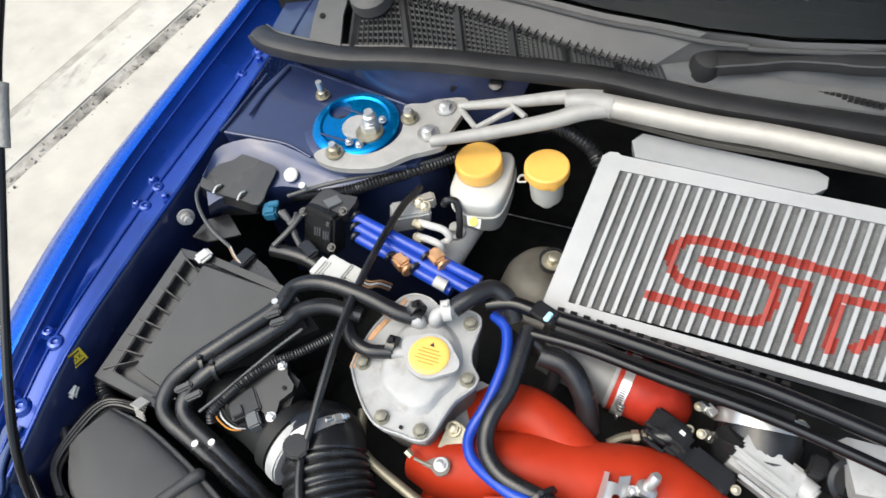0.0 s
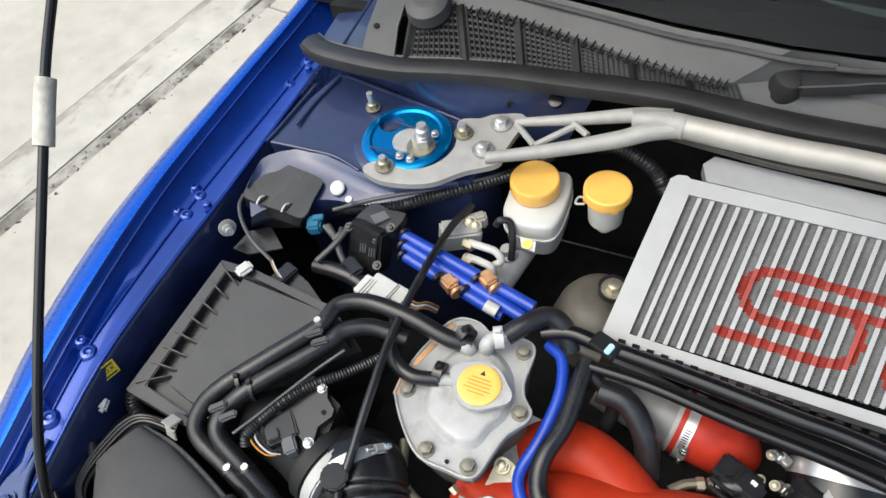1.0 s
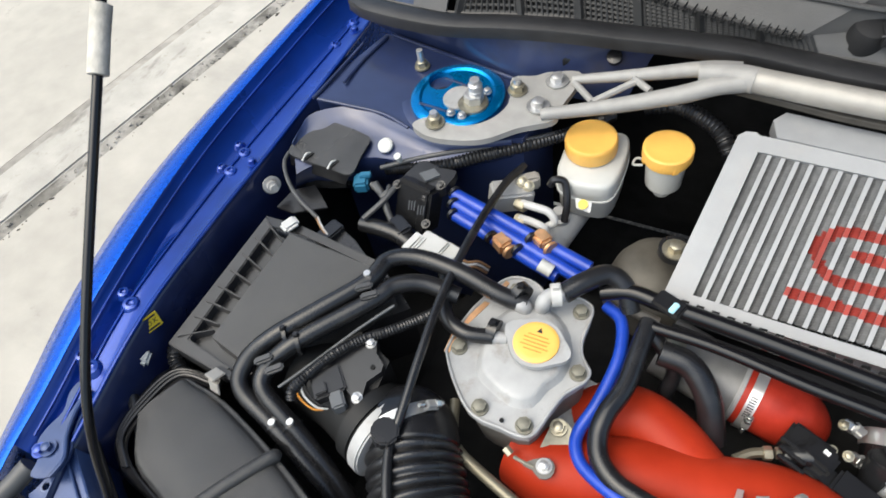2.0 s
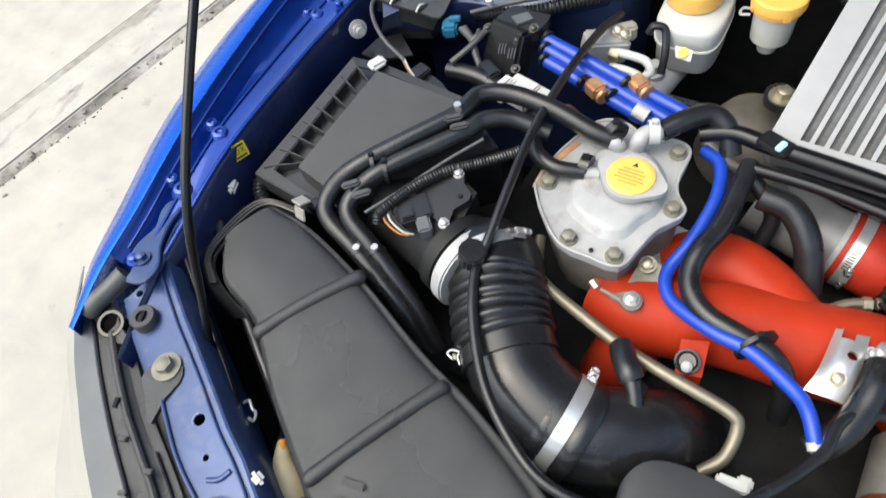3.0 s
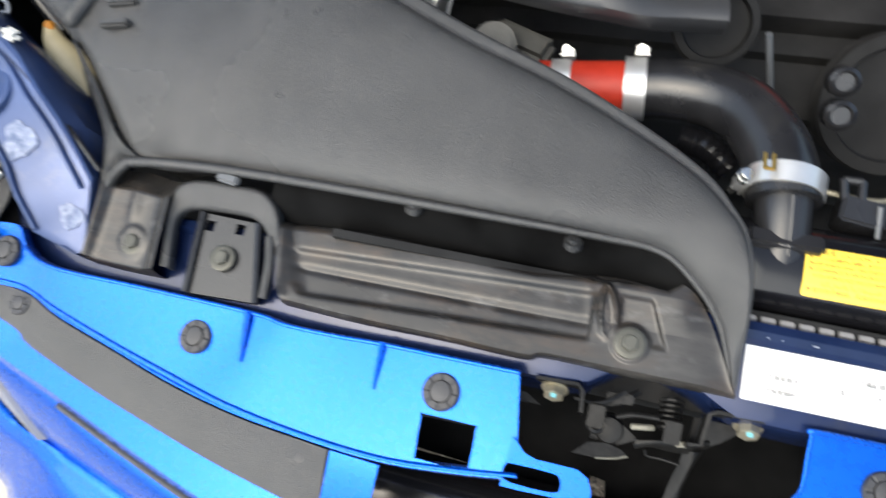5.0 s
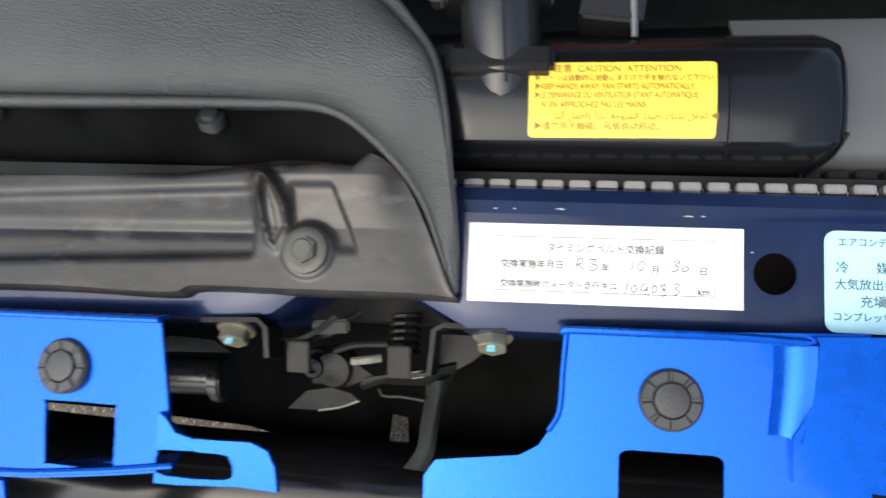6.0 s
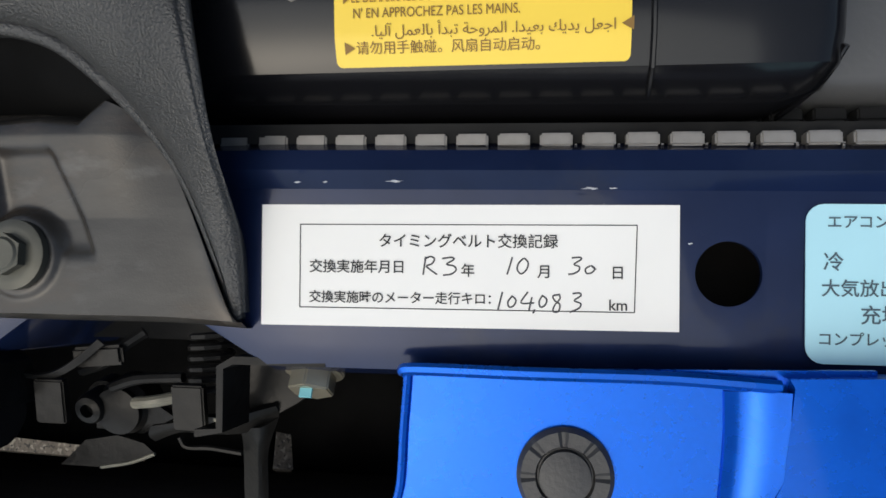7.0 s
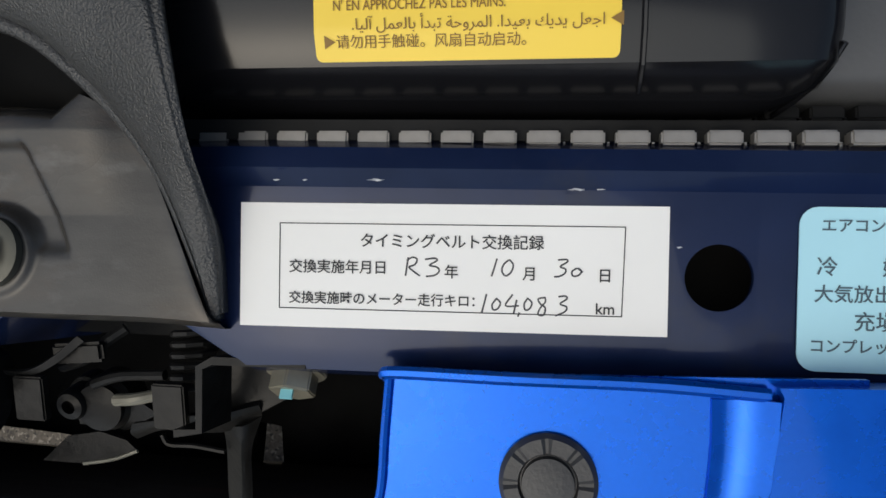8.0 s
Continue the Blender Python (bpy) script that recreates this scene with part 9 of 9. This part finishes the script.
for p in ((0.043, 0.183, 0.700), (0.042, 0.159, 0.700)):
    part("engine_stud", lathe(p, [(0.0095, -0.01), (0.0095, 0.004), (0.007, 0.006), (0.0055, 0.004)], (0, -0.6, 0.8), 18), SATIN, eng)

# bonnet latch
latch = thing("bonnet_latch", "dark steel bonnet latch with two zinc bolts", "latch")
# steel base darkened to hold the shade lying over the latch
LATCH = mat("shade_dark_steel", (0.0065, 0.0064, 0.0062), 0.42, 0.05, 0.5, 120, 0.2, 300, spec=0.18, rvary=0.25)
TEALPAINT = mat("bolt_mark_paint", (0.2, 0.5, 0.55), 0.5)
for p in ((-0.098, -0.043, 0.703), (0.009, -0.041, 0.703)):
    bm = cyl(p, 0.0062, 0.007, (0, -0.75, 0.35), 6)
    cyl(p, 0.008, 0.002, (0, -0.75, 0.35), 20, bm=bm)
    b = part("bolt", bm, ZINC, latch, "zinc hexagon bolt with a blue paint mark", bevel=0.0004)
    q = V(p) + Vector((0.0, -0.0052, 0.0062))
    part("paint_mark", box(tuple(q), (0.0032, 0.004, 0.0008), (-25, 0, 0)), TEALPAINT, b)
def strip(name, pts, width, t=0.002, axis=(0, 0, 1), material=None):
    """A bent flat steel strip along a line."""
    bm, rings = bmesh.new(), []
    a = V(axis).normalized()
    line = [V(q) for q in pts]
    for i, q in enumerate(line):
        d = (line[min(i + 1, len(line) - 1)] - line[max(i - 1, 0)]).normalized()
        n = d.cross(a).normalized() * t / 2
        w = a * width / 2
        rings.append([bm.verts.new(q + e) for e in (n + w, n - w, -n - w, -n + w)])
    for r, u in zip(rings, rings[1:]):
        for k in range(4):
            bm.faces.new((r[k], r[(k + 1) % 4], u[(k + 1) % 4], u[k]))
    bm.faces.new(rings[0][::-1])
    bm.faces.new(rings[-1])
    return part(name, bm, material or LATCH, latch, bevel=0.0004)


strip("left_bracket", [(-0.109, -0.041, 0.706), (-0.085, -0.040, 0.706), (-0.082, -0.043, 0.704), (-0.081, -0.055, 0.702)], 0.016)
strip("right_bracket", [(0.015, -0.039, 0.705), (-0.009, -0.039, 0.706), (-0.013, -0.041, 0.705), (-0.015, -0.058, 0.700), (-0.022, -0.059, 0.700)], 0.016)
part("left_tab", box((-0.072, -0.054, 0.698), (0.0095, 0.013, 0.003), (12, 0, 0)), LATCH, latch, bevel=0.0005)
part("right_tab", box((-0.029, -0.054, 0.698), (0.0095, 0.013, 0.003), (12, 0, 0)), LATCH, latch, bevel=0.0005)
part("lever", box((-0.060, -0.041, 0.695), (0.016, 0.006, 0.003), (10, 0, 5)), LATCH, latch, bevel=0.001)
part("pivot", lathe((-0.071, -0.055, 0.670), [(0.0062, 0), (0.0062, 0.006), (0.005, 0.0065), (0.005, 0.013), (0.0042, 0.0145), (0.0022, 0.015), (0.0022, 0.012)], (0, -0.3, 1), 20), LATCH, latch)
part("pivot_plate", prism([(-0.072, -0.056, 0.680), (-0.056, -0.054, 0.680), (-0.045, -0.061, 0.678), (-0.057, -0.067, 0.676), (-0.073, -0.066, 0.676)], 0.003), LATCH, latch, bevel=0.0008)
part("pin", tube([(-0.051, -0.055, 0.690), (-0.044, -0.054, 0.692), (-0.039, -0.053, 0.690)], 0.0018, 10), DULLBOLT, latch, "shiny worn pin")
part("link", tube([(-0.069, -0.046, 0.690), (-0.060, -0.043, 0.692), (-0.054, -0.038, 0.692), (-0.049, -0.034, 0.690)], 0.0018, 8), LATCH, latch)
part("link", tube([(-0.060, -0.051, 0.688), (-0.050, -0.048, 0.690), (-0.036, -0.047, 0.690)], 0.0016, 8), LATCH, latch)
coil0 = V((-0.030, -0.034, 0.685))
coil = [tuple(coil0 + Vector((0.006 * math.cos(k * 0.7), -0.00035 * k, 0.006 * math.sin(k * 0.7)))) for k in range(52)]
part("return_spring", tube(coil, 0.0011, 6, 1), LATCH, latch, "coil return spring")
part("safety_hook", prism([(-0.082, -0.077, 0.680), (-0.074, -0.069, 0.680), (-0.063, -0.067, 0.680), (-0.054, -0.069, 0.680), (-0.050, -0.072, 0.680), (-0.058, -0.075, 0.680), (-0.068, -0.077, 0.680)], 0.002), LATCH, latch, bevel=0.0006)
part("hook_edge", tube([(-0.068, -0.077, 0.680), (-0.058, -0.075, 0.680), (-0.050, -0.072, 0.680)], 0.0006, 6), DULLBOLT, latch)
part("bracket_web", prism([(-0.017, -0.042, 0.690), (0.010, -0.042, 0.690), (0.010, -0.044, 0.689), (-0.001, -0.053, 0.688), (-0.010, -0.058, 0.687), (-0.019, -0.057, 0.688)], 0.002), LATCH, latch, bevel=0.0004)
part("bracket_foot", thicken(patch([[(-0.047, -0.062, 0.688), (-0.037, -0.060, 0.690), (-0.027, -0.058, 0.691), (-0.018, -0.057, 0.691), (-0.007, -0.054, 0.690)], [(-0.048, -0.065, 0.687), (-0.038, -0.062, 0.689), (-0.028, -0.061, 0.689), (-0.018, -0.060, 0.689), (-0.007, -0.056, 0.688)], [(-0.047, -0.067, 0.685), (-0.039, -0.064, 0.685), (-0.029, -0.064, 0.685), (-0.018, -0.063, 0.685), (-0.008, -0.058, 0.685)]], 4, 3), 0.0015), LATCH, latch)
part("bracket_wear", thicken(sheet([(-0.025, -0.058, 0.692), (-0.020, -0.057, 0.692)], [(-0.025, -0.061, 0.691), (-0.020, -0.060, 0.691)]), 0.0006), DULLBOLT, latch, "bright worn edge")
part("centre_brace", thicken(patch([[(-0.020, -0.061, 0.685), (-0.021, -0.069, 0.680), (-0.024, -0.082, 0.672), (-0.026, -0.092, 0.667), (-0.033, -0.102, 0.660)], [(-0.013, -0.061, 0.687), (-0.015, -0.069, 0.683), (-0.018, -0.082, 0.675), (-0.021, -0.092, 0.669), (-0.026, -0.102, 0.663)], [(-0.008, -0.058, 0.685), (-0.013, -0.069, 0.680), (-0.016, -0.082, 0.672), (-0.018, -0.093, 0.667), (-0.022, -0.103, 0.660)]], 4, 3), 0.002), LATCH, latch)
part("brace_lip", tube([(-0.041, -0.066, 0.682), (-0.039, -0.069, 0.681), (-0.031, -0.069, 0.681), (-0.021, -0.070, 0.681)], 0.0008, 6), LATCH, latch)
part("cable_arm", prism([(-0.150, -0.053, 0.690), (-0.134, -0.048, 0.692), (-0.114, -0.049, 0.692), (-0.106, -0.054, 0.690), (-0.139, -0.055, 0.690)], 0.004), LATCH, latch, bevel=0.001)
part("upper_link", thicken(patch([[(-0.086, -0.046, 0.699), (-0.074, -0.0465, 0.700), (-0.066, -0.043, 0.700), (-0.058, -0.036, 0.699)], [(-0.086, -0.0475, 0.698), (-0.0735, -0.048, 0.699), (-0.065, -0.0445, 0.699), (-0.0565, -0.0375, 0.698)]], 4, 2), 0.001), LATCH, latch)
part("pivot_drum", lathe((-0.0625, -0.058, 0.676), [(0.009, -0.006), (0.009, 0.002), (0.0075, 0.004), (0.0075, 0.006), (0.004, 0.0065)], (0, -0.25, 1), 28), LATCH, latch)
horn = thing("latch_hose", "black rubber pipe behind the bumper edge", "hose")
part("pipe", tube([(-0.226, -0.068, 0.660), (-0.173, -0.067, 0.660), (-0.128, -0.066, 0.660)], 0.009, 16), RUBBER, horn)
part("pipe_ring", cyl((-0.127, -0.067, 0.660), 0.0115, 0.006, (1, 0, 0), 20), RUBBER, horn, bevel=0.001)
